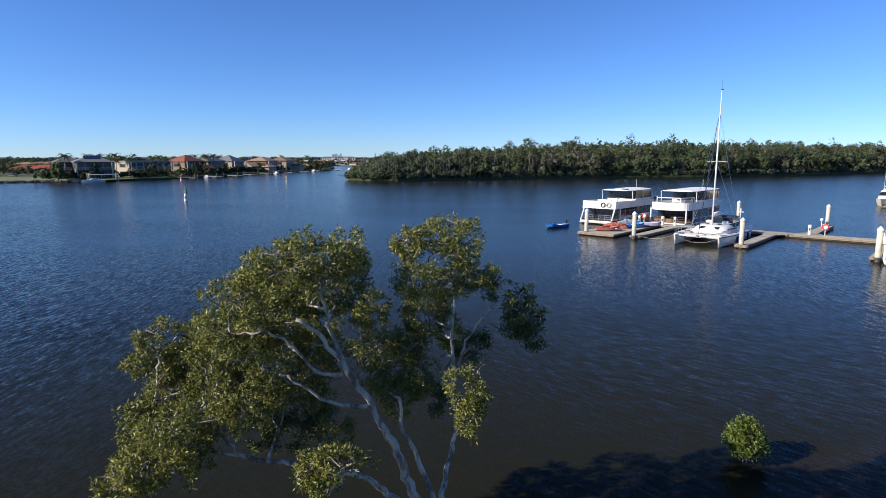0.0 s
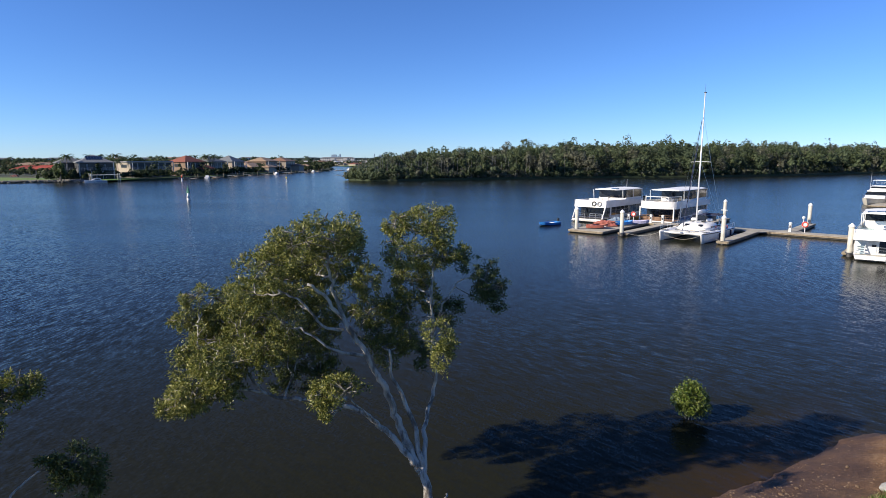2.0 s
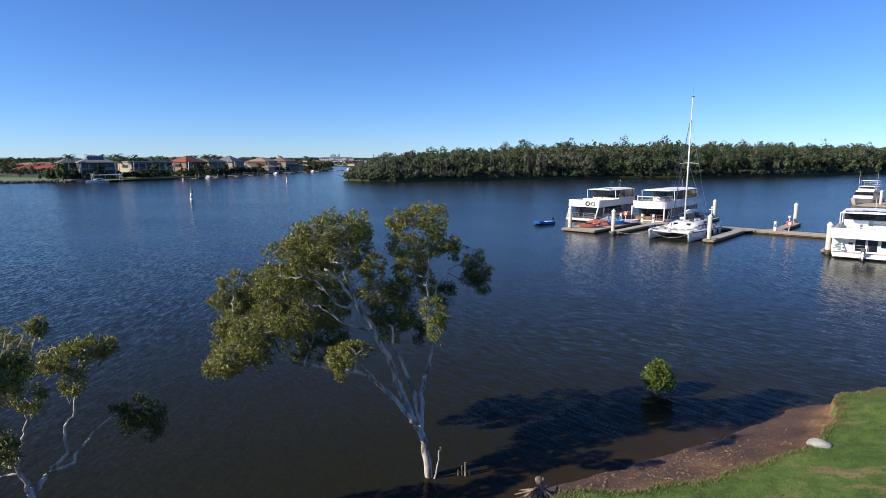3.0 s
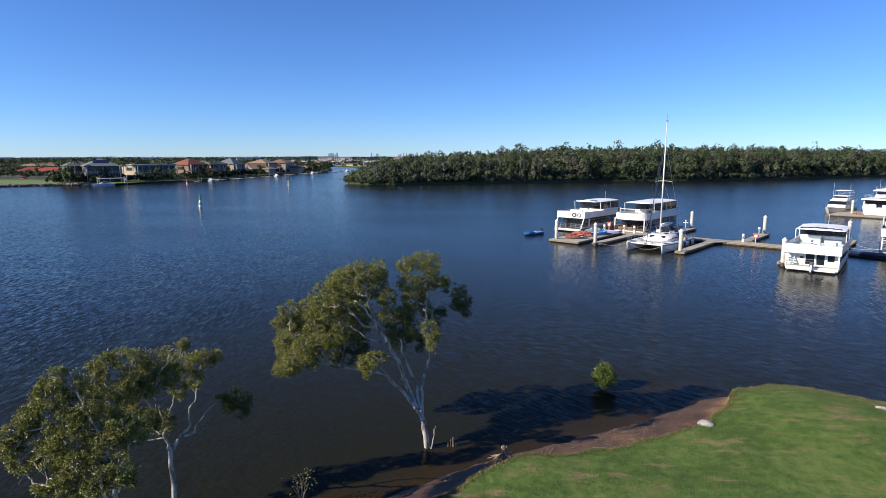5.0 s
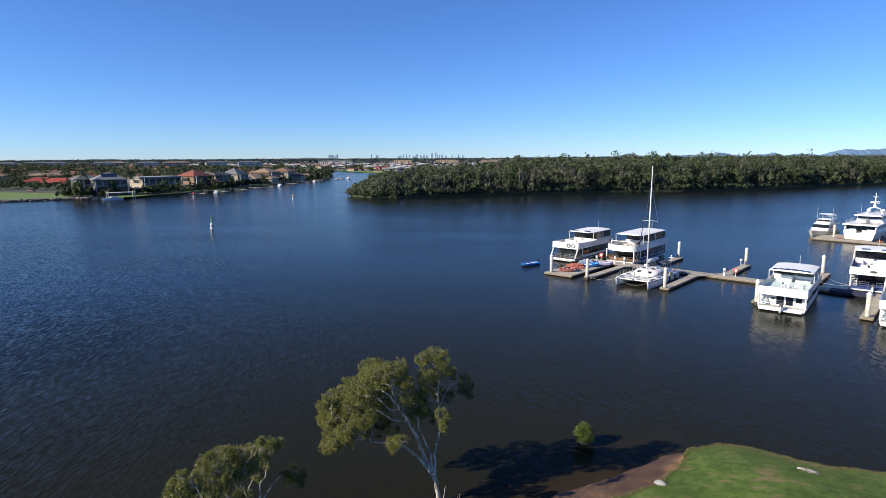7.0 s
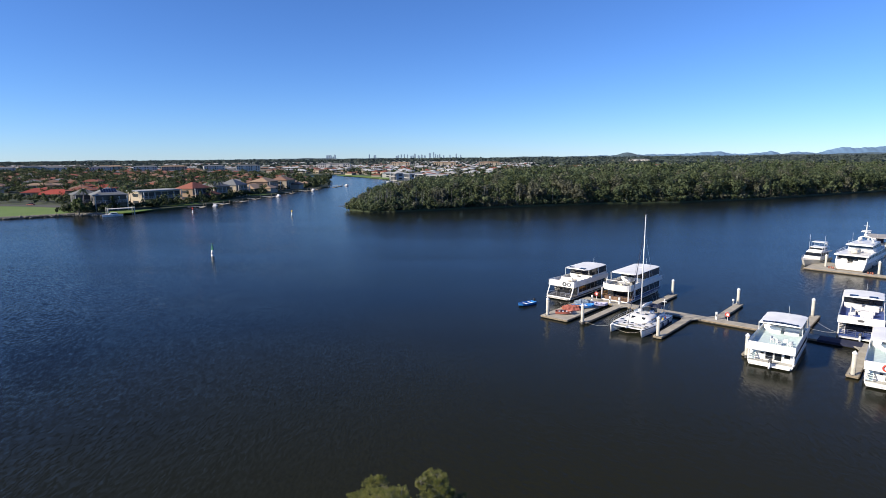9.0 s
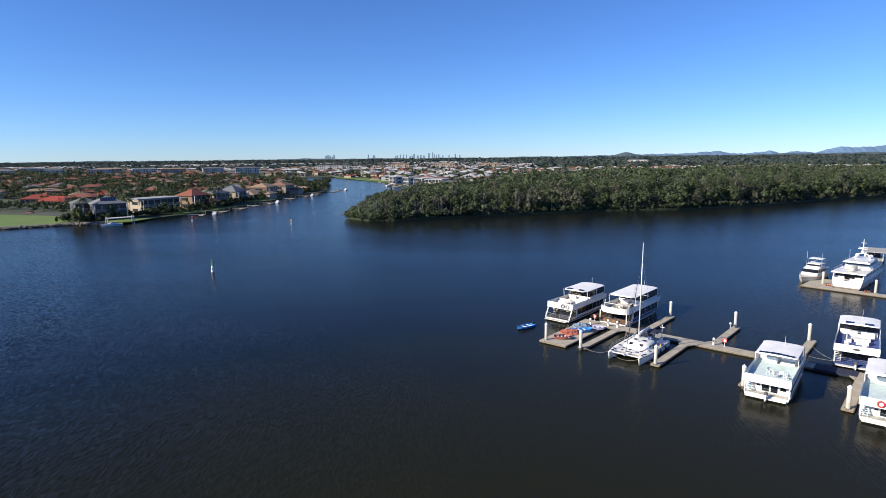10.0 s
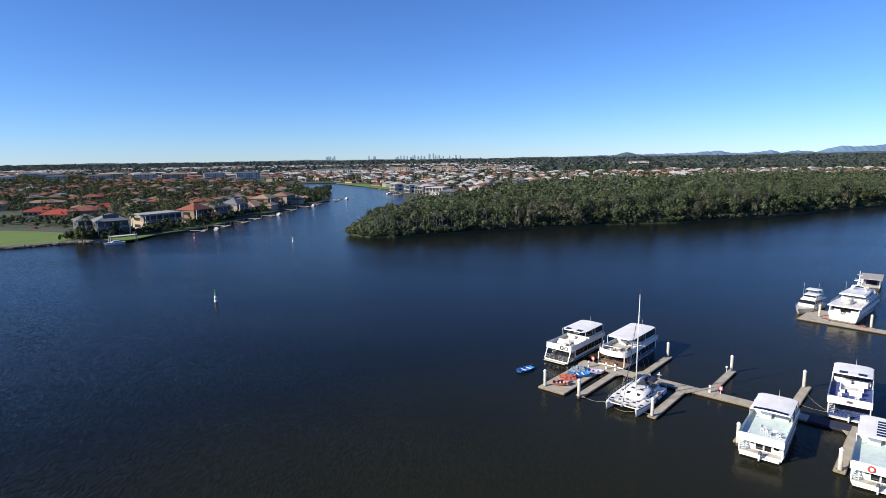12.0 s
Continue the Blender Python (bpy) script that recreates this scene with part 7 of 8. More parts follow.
    # bare grey stems standing through the mangroves near the tip
    t = r.uniform(0, 1, 260) * 5.4
    bare = MB()
    i = t.astype(int)
    away = np.stack([-(f[i + 1] - f[i])[:, 1], (f[i + 1] - f[i])[:, 0]], 1)
    p = f[i] + (f[i + 1] - f[i]) * (t - i)[:, None] + away / np.linalg.norm(away, axis=1, keepdims=True) * r.uniform(1.0, 15, 260)[:, None]
    for bx, by in p:
        sh_, lean = r.uniform(6, 12.5), r.normal(0, 0.7, 2)
        bare.tube([(bx, by, 0.2), (bx + lean[0], by + lean[1], sh_ * 0.6), (bx + lean[0] * 1.4, by + lean[1], sh_)], [0.08, 0.06, 0.03], 4)
    tagged(part("bare_stems", bare, GREY_WOOD), "thin bare grey stems standing in the mangroves", "tree stems", kind="stuff")
    for bx, by, bz in tb:
        mb.tube([(bx, by, 0.2), (bx + 0.4, by, 9.0), (bx + 0.2, by + 0.3, 17.0)], [0.35, 0.25, 0.08], 5)
    ob = part("woods_stems", mb, TWIG)
    tagged(ob, "slender pale tree stems standing in the river woods", "tree stems", kind="stuff")
    # bare fallen branch at the tip
    mb = MB()
    mb.tube([(-86, 285, 0.4), (-90, 283, 1.6), (-93.5, 281.5, 3.2)], [0.22, 0.16, 0.06], 5)
    mb.tube([(-90, 283, 1.6), (-92, 284, 3.4)], [0.1, 0.04], 4)
    mb.tube([(-91.5, 282.4, 2.3), (-95.5, 282, 2.6)], [0.09, 0.03], 4)
    tagged(part("fallen_branch", mb, DEAD_WOOD), "bare grey branch reaching out over the water", "branch")


river_woods()

# lawn, revetment, road and path on the western shore
ground_sheet("lawn", [(-420, 60), (-333, 156), (-254, 233), (-232, 252), (-240, 268), (-264, 285), (-300, 294), (-420, 300), (-560, 270)], 1.0, LAWN, "bright green riverside lawn", 0.6)
ground_sheet("road", [(-560, 284), (-420, 314), (-301, 307), (-266, 297), (-266, 290), (-300, 299), (-420, 306), (-560, 276)], 1.02, ASPHALT, "grey residential road behind the lawn", 0.4)
for gx0, gx1, gy0, gy1 in ((-208, -196, 300, 326), (-200, -190, 330, 352), (-205, -191, 395, 420), (-216, -200, 256, 276)):
    ground_sheet("garden_lawn", [(gx0, gy0), (gx1, gy0), (gx1, gy1), (gx0, gy1)], 1.0, LAWN, "small mown lawn by the waterfront", 0.3)
ground_sheet("far_park", [(-290, 905), (-224, 815), (-162, 722), (-150, 735), (-215, 850), (-280, 925)], 1.0, LAWN, "green park lawn at the end of the canal", 0.3)


def revetment():
    r = np.random.default_rng(8)
    line = np.array([(-420, 60), (-333, 152), (-252, 230), (-228, 250), (-210, 253)], float)
    t = r.uniform(0, 1, 2600) ** 0.6 * (len(line) - 1.001)
    i = t.astype(int)
    p = line[i] + (line[i + 1] - line[i]) * (t - i)[:, None]
    p += r.normal(0, 0.9, p.shape)
    bm = bmesh.new()
    bmesh.ops.create_icosphere(bm, subdivisions=1, radius=1)
    bv = np.array([v.co[:] for v in bm.verts])
    bf = np.array([[v.index for v in f.verts] for f in bm.faces])
    bm.free()
    vs, k = [], len(p)
    for a in range(k):
        s = r.uniform(0.35, 0.8)
        vs.append(bv * (1 + r.normal(0, 0.14, (len(bv), 1))) * s * np.array([1.2, 1.0, 0.75]) + np.array([p[a, 0], p[a, 1], r.uniform(0.0, 0.9)]))
    v = np.concatenate(vs)
    f = (bf[None] + (np.arange(k) * len(bv))[:, None, None]).reshape(-1, 3)
    tagged(new("revetment", array_mesh("revetment", v[f.ravel()], 3, REVET)), "grey boulder revetment along the lawn's edge", "rocks", kind="stuff")


revetment()


# -- houses --


def hip_roof(w, d, z, rise, eave=0.6):
    w, d = w + eave, d + eave
    if w > d:
        ridge = [(-(w - d), 0, z + rise), (w - d, 0, z + rise)]
    else:
        ridge = [(0, -(d - w), z + rise), (0, d - w, z + rise)]
    base = [(-w, -d, z), (w, -d, z), (w, d, z), (-w, d, z)]
    low = [(-w, -d, z - 0.22), (w, -d, z - 0.22), (w, d, z - 0.22), (-w, d, z - 0.22)]
    vs = base + ridge + low
    fs = [(0, 1, 5, 4), (1, 2, 5), (2, 3, 4, 5), (3, 0, 4)] if w > d else [(0, 1, 4), (1, 2, 5, 4), (2, 3, 5), (3, 0, 4, 5)]
    return vs, fs + [(9, 8, 7, 6), (6, 7, 1, 0), (7, 8, 2, 1), (8, 9, 3, 2), (9, 6, 0, 3)]


def house(m, label, w, d, storeys, wall, roof, rise=2.0, wing=True, flat=False, balcony=False, solar=False, detail=1):
    """A house: w and d are half sizes; its front looks along -y."""
    if detail > 1:
        m = m @ Matrix.Diagonal((1.12, 1.12, 1.42, 1))
    t = thing("house", m, label, "house", "waterfront suburb houses")
    H = 3.0 * storeys
    part("wall", MB().box(-w, w, -d, d, -0.4, H), wall, t)
    if flat:
        part("roof", MB().box(-w - 0.5, w + 0.5, -d - 0.9, d + 0.5, H, H + 0.4, chamfer=0.08), roof, t)
    else:
        part("roof", MB().put(*hip_roof(w, d, H + 0.1, rise)), roof, t)
    if wing:
        ww, wd, hh = w * 0.55, d * 0.5, 3.0 if storeys > 1 else 2.8
        x0, y0 = w * 0.62, -d - wd * 0.9
        part("wing_wall", MB().box(x0 - ww, x0 + ww * 0.9, y0 - wd, y0 + wd * 0.94, -0.4, hh), wall, t)
        mr = Matrix.Translation((x0, y0, 0))
        part("wing_roof", MB().put(*hip_roof(ww, wd, hh + 0.05, rise * 0.6), m=mr), roof, t)
    for s in range(storeys):
        z0 = 0.55 + 3.0 * s
        n = max(2, int(w * 2 / 3.4))
        for i in range(n):
            xa = -w + 2 * w * (i + (0.08 if detail > 1 else 0.16)) / n
            xb = -w + 2 * w * (i + (0.92 if detail > 1 else 0.84)) / n
            if wing and s == 0 and xb > w * 0.1:
                continue
            wd_ = part("window", MB().box(xa, xb, -d - 0.04, -d + 0.02, z0 if detail < 2 else z0 - 0.4, z0 + (1.75 if detail < 2 else 2.05)), HOUSE_GLASS, t)
            if detail > 1:
                part("window_frame", MB().box(xa - 0.12, xa, -d - 0.10, -d, z0 - 0.4, z0 + 1.85).box(xb, xb + 0.12, -d - 0.10, -d, z0 - 0.4, z0 + 1.85), RENDER_WHITE, wd_)
        part("side_window", MB().box(w - 0.02, w + 0.04, -d * 0.55, d * 0.1, z0 + 0.2, z0 + 1.5), HOUSE_GLASS, t)
        part("side_window", MB().box(-w - 0.04, -w + 0.02, -d * 0.5, d * 0.3, z0 + 0.2, z0 + 1.5), HOUSE_GLASS, t)
    if balcony:
        part("balcony", MB().box(-w, w, -d - 2.0, -d - 0.002, 2.85, 3.05), wall, t)
        mb = MB()
        rail(mb, [(-w, -d - 1.95, 3.05), (w, -d - 1.95, 3.05)], 1.0, 0.04, 2)
        part("balcony_rail", mb, RENDER_WHITE, t)
        for k in range(4):
            x = -w + 0.2 + (2 * w - 0.4) * k / 3
            part("column", MB().box(x - 0.18, x + 0.18, -d - 1.95, -d - 1.6, -0.4, H if k in (0, 3) else 2.85), RENDER_WHITE, t)
    if solar:
        for i in range(6):
            a = MB()
            zs = lambda y: H + 0.16 + rise * (y + d + 0.6) / (d + 0.6)
            x0 = -w * 0.5 + i * 1.15
            y0, y1 = -d * 0.72, -d * 0.22
            a.put([(x0, y0, zs(y0)), (x0 + 1.0, y0, zs(y0)), (x0 + 1.0, y1, zs(y1)), (x0, y1, zs(y1)), (x0, y0, zs(y0) - 0.1), (x0 + 1.0, y0, zs(y0) - 0.1), (x0 + 1.0, y1, zs(y1) - 0.1), (x0, y1, zs(y1) - 0.1)],
                  [(0, 1, 2, 3), (0, 4, 5, 1), (1, 5, 6, 2), (2, 6, 7, 3), (3, 7, 4, 0)])
            part("solar_panel", a, SOLAR, t)
    return t


# the front row on the western shore, south to north; fronts turned to the river
house(pose(-243, 279, 1, 0, 0, 48), "grey two-storey waterfront house with a hipped tile roof", 5.4, 6, 2, RENDER_GREY, GREY_ROOF, 2.2, False, balcony=True, detail=2)
house(pose(-226, 276, 1, 0, 0, 46), "two-storey waterfront house with solar panels on a dark roof", 7.2, 7, 2, RENDER_GREY, GREY_ROOF, 2.8, False, balcony=True, solar=True, detail=2)
house(pose(-223, 314, 1, 0, 0, 66), "cream flat-roofed modern house with wide dark windows", 11.5, 6.5, 2, RENDER_CREAM, PALE_ROOF, 0.4, False, flat=True, balcony=True, detail=2)
house(pose(-214, 344, 1, 0, 0, 74), "two-storey waterfront house with a bright terracotta hipped roof", 7, 6.5, 2, RENDER_TAN, TERRACOTTA, 2.8, True, balcony=True, detail=2)
house(pose(-212, 366, 1, 0, 0, 80), "grey-roofed waterfront house with white columns", 7.5, 7, 2, RENDER_CREAM, GREY_ROOF, 2.6, False, balcony=True, detail=2)
house(pose(-208, 388, 1, 0, 0, 84), "cream two-storey waterfront house with a pyramid roof", 6.5, 6.5, 2, RENDER_CREAM, GREY_ROOF, 3.0, False, balcony=True, detail=2)
house(pose(-210, 424, 1, 0, 0, 90), "long tan-roofed waterfront house behind garden trees", 12, 7, 1, RENDER_CREAM, TAN_ROOF, 2.2, True, detail=2)
house(pose(-212, 452, 1, 0, 0, 90), "two-storey tan house with brown tile roof", 10, 7, 2, RENDER_TAN, TAN_ROOF, 2.2, False, balcony=True, detail=2)
house(pose(-208, 482, 1, 0, 0, 92), "two-storey waterfront house with a pinkish tile roof", 10, 7, 2, RENDER_CREAM, BROWN_ROOF, 2.2, True, detail=2)
house(pose(-212, 514, 1, 0, 0, 95), "cream house with a tan tile roof near the point", 11, 7, 1, RENDER_CREAM, TAN_ROOF, 2.0, True, detail=2)
house(pose(-79, 592, 1, 0, 0, -20), "large white three-storey house with curved terraces", 9, 8, 2, RENDER_WHITE, PALE_ROOF, 0.5, True, flat=True, balcony=True, detail=2)
house(pose(-118, 650, 1, 0, 0, -60), "white modern house beside the canal", 9, 6, 2, RENDER_WHITE, PALE_ROOF, 0.5, False, flat=True, detail=2)
house(pose(-142, 688, 1, 0, 0, -55), "white two-storey house with a pale roof on the canal", 8, 6, 2, RENDER_WHITE, PALE_ROOF, 1.6, False, balcony=True, detail=2)
house(pose(-98, 622, 1, 0, 0, -50), "grey two-storey house with dark windows on the canal", 8, 6, 2, RENDER_GREY, PALE_ROOF, 0.5, False, flat=True, balcony=True, detail=2)
house(pose(-340, 372, 1, 0, 0, 30), "sprawling house with a bright red tiled roof", 12, 8, 1, RENDER_CREAM, RED_ROOF, 3.2, True)
house(pose(-318, 395, 1, 0, 0, 30), "two-storey house with a bright red tiled roof", 9, 7, 2, RENDER_CREAM, RED_ROOF, 3.0, True)
house(pose(-375, 395, 1, 0, 0, 35), "house with a bright red tiled roof behind trees", 12, 8, 1, RENDER_CREAM, RED_ROOF, 3.0, True)
house(pose(-420, 450, 1, 0, 0, 30), "large pale house with a low tan roof", 15, 8, 2, RENDER_CREAM, TAN_ROOF, 2.0, False)

STYLES = (("cream house with a terracotta tile roof", RENDER_CREAM, TERRACOTTA, 1), ("two-storey cream house with a brown tile roof", RENDER_CREAM, BROWN_ROOF, 2),
          ("white house with a grey tile roof", RENDER_WHITE, GREY_ROOF, 1), ("two-storey tan house with a terracotta roof", RENDER_TAN, TERRACOTTA, 2),
          ("two-storey white house with a pale metal roof", RENDER_WHITE, PALE_ROOF, 2), ("cream house with a tan tile roof", RENDER_CREAM, TAN_ROOF, 1),
          ("two-storey grey house with a dark roof", RENDER_GREY, GREY_ROOF, 2), ("tan house with a red tile roof", RENDER_TAN, RED_ROOF, 1))
MASTERS = []
LOT_W = [(-2200, 560), (-600, 330), (-430, 420), (-300, 345), (-232, 330), (-232, 500), (-245, 600), (-275, 720), (-330, 810), (-450, 870), (-450, 1000), (-2200, 2200)]
LOT_E = [(-300, 950), (-225, 850), (-150, 740), (-100, 680), (-60, 560), (-20, 560), (70, 640), (230, 730), (420, 830), (660, 880), (1000, 1000), (1500, 1500), (1000, 2200), (-600, 2200), (-460, 1000)]


def suburb():
    r = np.random.default_rng(77)
    for k, (label, wall, roof, st) in enumerate(STYLES):
        w, d = (9.5, 7.2) if k % 2 else (8.4, 8.4)
        MASTERS.append(house(pose(-520 - 40 * k, 700 + 5 * k, 0.9, 0, 0, 20 * k), label, w, d, st, wall, roof, 2.3, k % 3 != 2))
    near, far = [], []
    for lot, turn, cols in ((LOT_W, 0.5, (0, 6, 1, 3, 0, 7, 1, 3)), (LOT_E, -0.2, (0, 2, 4, 6, 3, 1, 4, 5))):
        gx, gy = np.meshgrid(np.arange(-2200, 1500, 23.0), np.arange(330, 2200, 31.0))
        x = gx + r.normal(0, 2.5, gx.shape)
        y = gy + r.normal(0, 3.0, gy.shape) + 10 * np.sin(gx / 90)
        ok = inside(x, y, lot) & (r.uniform(size=x.shape) < 0.66) & ~((x > 60) & (y > 1330))
        ok &= (x > 3 - (y + 26) * 1.06) & (x < 3 + (y + 26) * 0.66)
        for px, py in zip(x[ok], y[ok]):
            dist = math.hypot(px - 3, py + 26)
            (near if dist < 860 else far).append((px, py, cols[int(r.integers(0, 8))], math.degrees(turn) + float(r.choice([0, 90, 180, 270])) + r.normal(0, 9), dist))
    near.sort(key=lambda h: h[4])
    for px, py, k, a, _ in near[:300]:
        copy_thing(MASTERS[k], pose(px, py, 0.9, 0, 0, a))
    far += near[300:]
    # large pale roofs and small houses scattered out over the flats
    px, py = r.uniform(-2900, 2000, 9000), r.uniform(1250, 3100, 9000)
    town = wobble(px, py, 0.0035, 31) + 0.5 * wobble(px, py, 0.011, 32)
    ok = (px > 3 - (py + 26) * 1.04) & (px < 3 + (py + 26) * 0.64) & (r.uniform(size=9000) < np.where(px > 60, 0.03, np.where(town < 0.05, 0.8, 0.15)) * np.where(py > 2200, 0.7, 1.0))
    for x, y in zip(px[ok], py[ok]):
        far.append((x, y, int(r.choice([4, 2, 4, 6, 5, 0, 4, 1])), 20 + float(r.choice([0, 90, 180, 270])) + r.normal(0, 12), 2000))
    # the rest, too far to tell apart: walls and roofs of one joined quarter
    walls, roofs, glass = MB(), {}, MB()
    for px, py, k, a, _ in far:
        label, wall, roof, st = STYLES[k]
        w, d = (r.uniform(6, 9.5), r.uniform(5, 7.5)) if _ < 1900 else (r.uniform(7, 20), r.uniform(6, 11))
        m = pose(px, py, 0.9, 0, 0, a)
        walls.box(-w, w, -d, d, 0, 3.0 * st, m)
        for s in range(st):
            glass.box(-w * 0.8, w * 0.8, -d - 0.05, d + 0.05, 0.9 + 3 * s, 2.2 + 3 * s, m)
        roofs.setdefault(roof.name, (MB(), roof))[0].put(*hip_roof(w, d, 3.0 * st, 2.2), m=m)
    tagged(part("far_house_walls", walls, RENDER_CREAM), "cream and white walls of the distant suburb", "houses", kind="stuff")
    tagged(part("far_house_windows", glass, HOUSE_GLASS), "dark window bands of the distant suburb", "windows", kind="stuff")
    for mb, mat in roofs.values():
        tagged(part("far_house_roofs", mb, mat), "tiled hipped roofs of the distant suburb", "roofs", kind="stuff")


suburb()


def apartments():
    """Long four-storey blocks with regular windows in the middle distance."""
    spots = ((-905, 1030, 18, 36), (-830, 1060, 20, 36), (-760, 1100, 22, 34), (-690, 1090, 24, 34), (-620, 1120, 20, 34), (-560, 1150, 24, 30), (-1000, 1010, 18, 40), (-1090, 1230, 24, 38), (-1190, 1290, 26, 40), (-900, 1180, 26, 36), (-300, 1500, 26, 0),
             (-180, 1480, 30, 0), (430, 2080, 34, -12), (-60, 1400, 26, 0), (-430, 1330, 40, 8))
    for x, y, w, a in spots:
        t = thing("apartment_block", pose(x, y, 0.9, 0, 0, a), "pale four-storey apartment block with dark windows", "apartment building", "apartment blocks")
        tan = int(x) % 3 == 0
        part("wall", MB().box(-w, w, -7, 7, 0, 13.9).box(-w * 0.4, -w * 0.15, -8.2, -7.002, 0, 13.6).box(w * 0.35, w * 0.6, -8.2, -7.002, 0, 13.6), RENDER_CREAM if tan else RENDER_WHITE, t)
        part("roof", MB().put(*hip_roof(w, 7, 14.0, 2.0)), TAN_ROOF if tan else GREY_ROOF, t)
        n = int(w / 2.4)
        for s in range(4):
            for i in range(n):
                xa = -w + 2 * w * (i + 0.2) / n
                part("window", MB().box(xa, xa + 2 * w / n * 0.42, -7.06, -6.98, 0.8 + 3.4 * s, 2.9 + 3.4 * s), HOUSE_GLASS, t)


apartments()


def garden_trees():
    r = np.random.default_rng(55)
    sets = []
    for lot, n, s in ((LOT_W, 34000, 0.9), (LOT_E, 36000, 1.1)):
        x, y = r.uniform(-1900, 1300, n), r.uniform(320, 2100, n)
        keep = inside(x, y, lot) & (x > 3 - (y + 26) * 1.04) & (x < 3 + (y + 26) * 0.64)
        sets.append(np.stack([x[keep], y[keep]], 1))
    p = np.concatenate(sets)
    d = np.hypot(p[:, 0] - 3, p[:, 1] + 26)
    near = d < 650
    q = []
    for sel, cnt, sz in ((near, 34, 0.8), (~near, 9, 2.0)):
        b = p[sel]
        h = r.uniform(3.5, 8.5, len(b)) * np.where(r.uniform(size=len(b)) < 0.15, 1.4, 1.0)
        q.append(crowns(r, np.stack([b[:, 0], b[:, 1], np.full(len(b), 0.9)], 1), h, r.uniform(2.0, 4.8, len(b)), cnt, np.full(len(b), sz), 0.12, 5))
    # the thicker planting between the nearest houses
    b = np.stack([r.uniform(-760, -215, 4200), r.uniform(335, 780, 4200)], 1)
    b = b[inside(b[:, 0], b[:, 1], LOT_W) & (b[:, 0] > 3 - (b[:, 1] + 26) * 1.04)]
    q.append(crowns(r, np.stack([b[:, 0], b[:, 1], np.full(len(b), 0.9)], 1), r.uniform(3.0, 8.0, len(b)), r.uniform(1.8, 4.4, len(b)), 34, np.full(len(b), 0.76), 0.1, 5))
    # tall old trees that stand over the roofs
    b = np.stack([r.uniform(-900, -215, 520), r.uniform(335, 900, 520)], 1)
    b = b[inside(b[:, 0], b[:, 1], LOT_W) & (b[:, 0] > 3 - (b[:, 1] + 26) * 1.04)]
    q.append(crowns(r, np.stack([b[:, 0], b[:, 1], np.full(len(b), 0.9)], 1), r.uniform(9, 15, len(b)), r.uniform(4.5, 8.0, len(b)), 190, np.full(len(b), 0.75), 0.15, 6))
    # planting along the western waterfront and on the point
    line = np.array([(-232, 262), (-222, 262), (-207, 292), (-200, 300), (-199, 334), (-196, 348), (-197, 372), (-196, 400), (-200, 440), (-200, 500), (-191, 525), (-193, 545), (-205, 560), (-225, 590)], float)
    t = r.uniform(0, 1, 460) * (len(line) - 1.001)
    i = t.astype(int)
    b = line[i] + (line[i + 1] - line[i]) * (t - i)[:, None] + r.normal(0, 3.2, (460, 2)) + np.array([-3.0, 0])
    h = r.uniform(1.5, 5.5, 460) * np.where(r.uniform(size=460) < 0.15, 1.8, 1)
    q.append(crowns(r, np.stack([b[:, 0], b[:, 1], np.full(460, 0.9)], 1), h, r.uniform(1.3, 3.2, 460), 80, np.full(460, 0.6), 0.02, 5))
    # thick planting on the point where the canal turns
    b = np.stack([r.uniform(-245, -183, 420), r.uniform(520, 720, 420)], 1)
    b = b[(b[:, 0] < -187 - np.clip(b[:, 1] - 540, 0, 400) * 0.29)]
    q.append(crowns(r, np.stack([b[:, 0], b[:, 1], np.full(len(b), 0.9)], 1), r.uniform(3.5, 9.5, len(b)), r.uniform(2.0, 4.2, len(b)), 90, np.full(len(b), 0.62), 0.03, 5))
    # dark woods at the far western edge
    b = np.stack([r.uniform(-1500, -760, 900), r.uniform(820, 1250, 900)], 1)
    b = b[(b[:, 0] > 3 - (b[:, 1] + 26) * 1.06) & (b[:, 0] < -0.62 * b[:, 1] - 160)]
    q.append(crowns(r, np.stack([b[:, 0], b[:, 1], np.full(len(b), 0.9)], 1), r.uniform(8, 15, len(b)), r.uniform(5, 9, len(b)), 40, np.full(len(b), 1.7), 0.05, 5))
    # trees round the lawn's far side
    t = r.uniform(0, 1, 260)
    b = np.stack([-275 - 260 * t, 322 + 6 * np.sin(t * 6) + 4 * t], 1) + r.normal(0, 10, (260, 2))
    q.append(crowns(r, np.stack([b[:, 0], b[:, 1], np.full(260, 0.9)], 1), r.uniform(3, 7.5, 260), r.uniform(2, 4, 260), 70, np.full(260, 0.7), 0.05, 5))
    ob = new("garden_trees", array_mesh("garden_trees", np.concatenate(q), 4, GARDEN))
    tagged(ob, "dark green garden trees and shrubs between the houses", "garden trees", kind="stuff")
    # wooded flats out to the horizon
    n = 40000
    y = 1250 + 3300 * r.uniform(0, 1, n) ** 0.9
    x = 3 + (y + 26) * r.uniform(-1.06, 0.68, n)
    ok = (wobble(x, y, 0.0035, 31) + 0.5 * wobble(x, y, 0.011, 32) > 0.0) | (y > 3300) | ((x > 60) & (y > 1380)) | (r.uniform(size=n) < 0.07)
    x, y = x[ok], y[ok]
    n = len(x)
    hf = 1 + 0.3 * wobble(x, y, 0.004, 3)
    c = np.stack([x, y, r.uniform(1, 8, n) * hf + 0.9 + np.clip((y - 2800) / 1800, 0, 1) * 10], 1)
    a = r.normal(size=(n, 3)) * np.array([1, 1, 0.5])
    a /= np.linalg.norm(a, axis=1, keepdims=True)
    s = r.uniform(4, 9, n)[:, None] * (0.8 + y[:, None] / 4000)
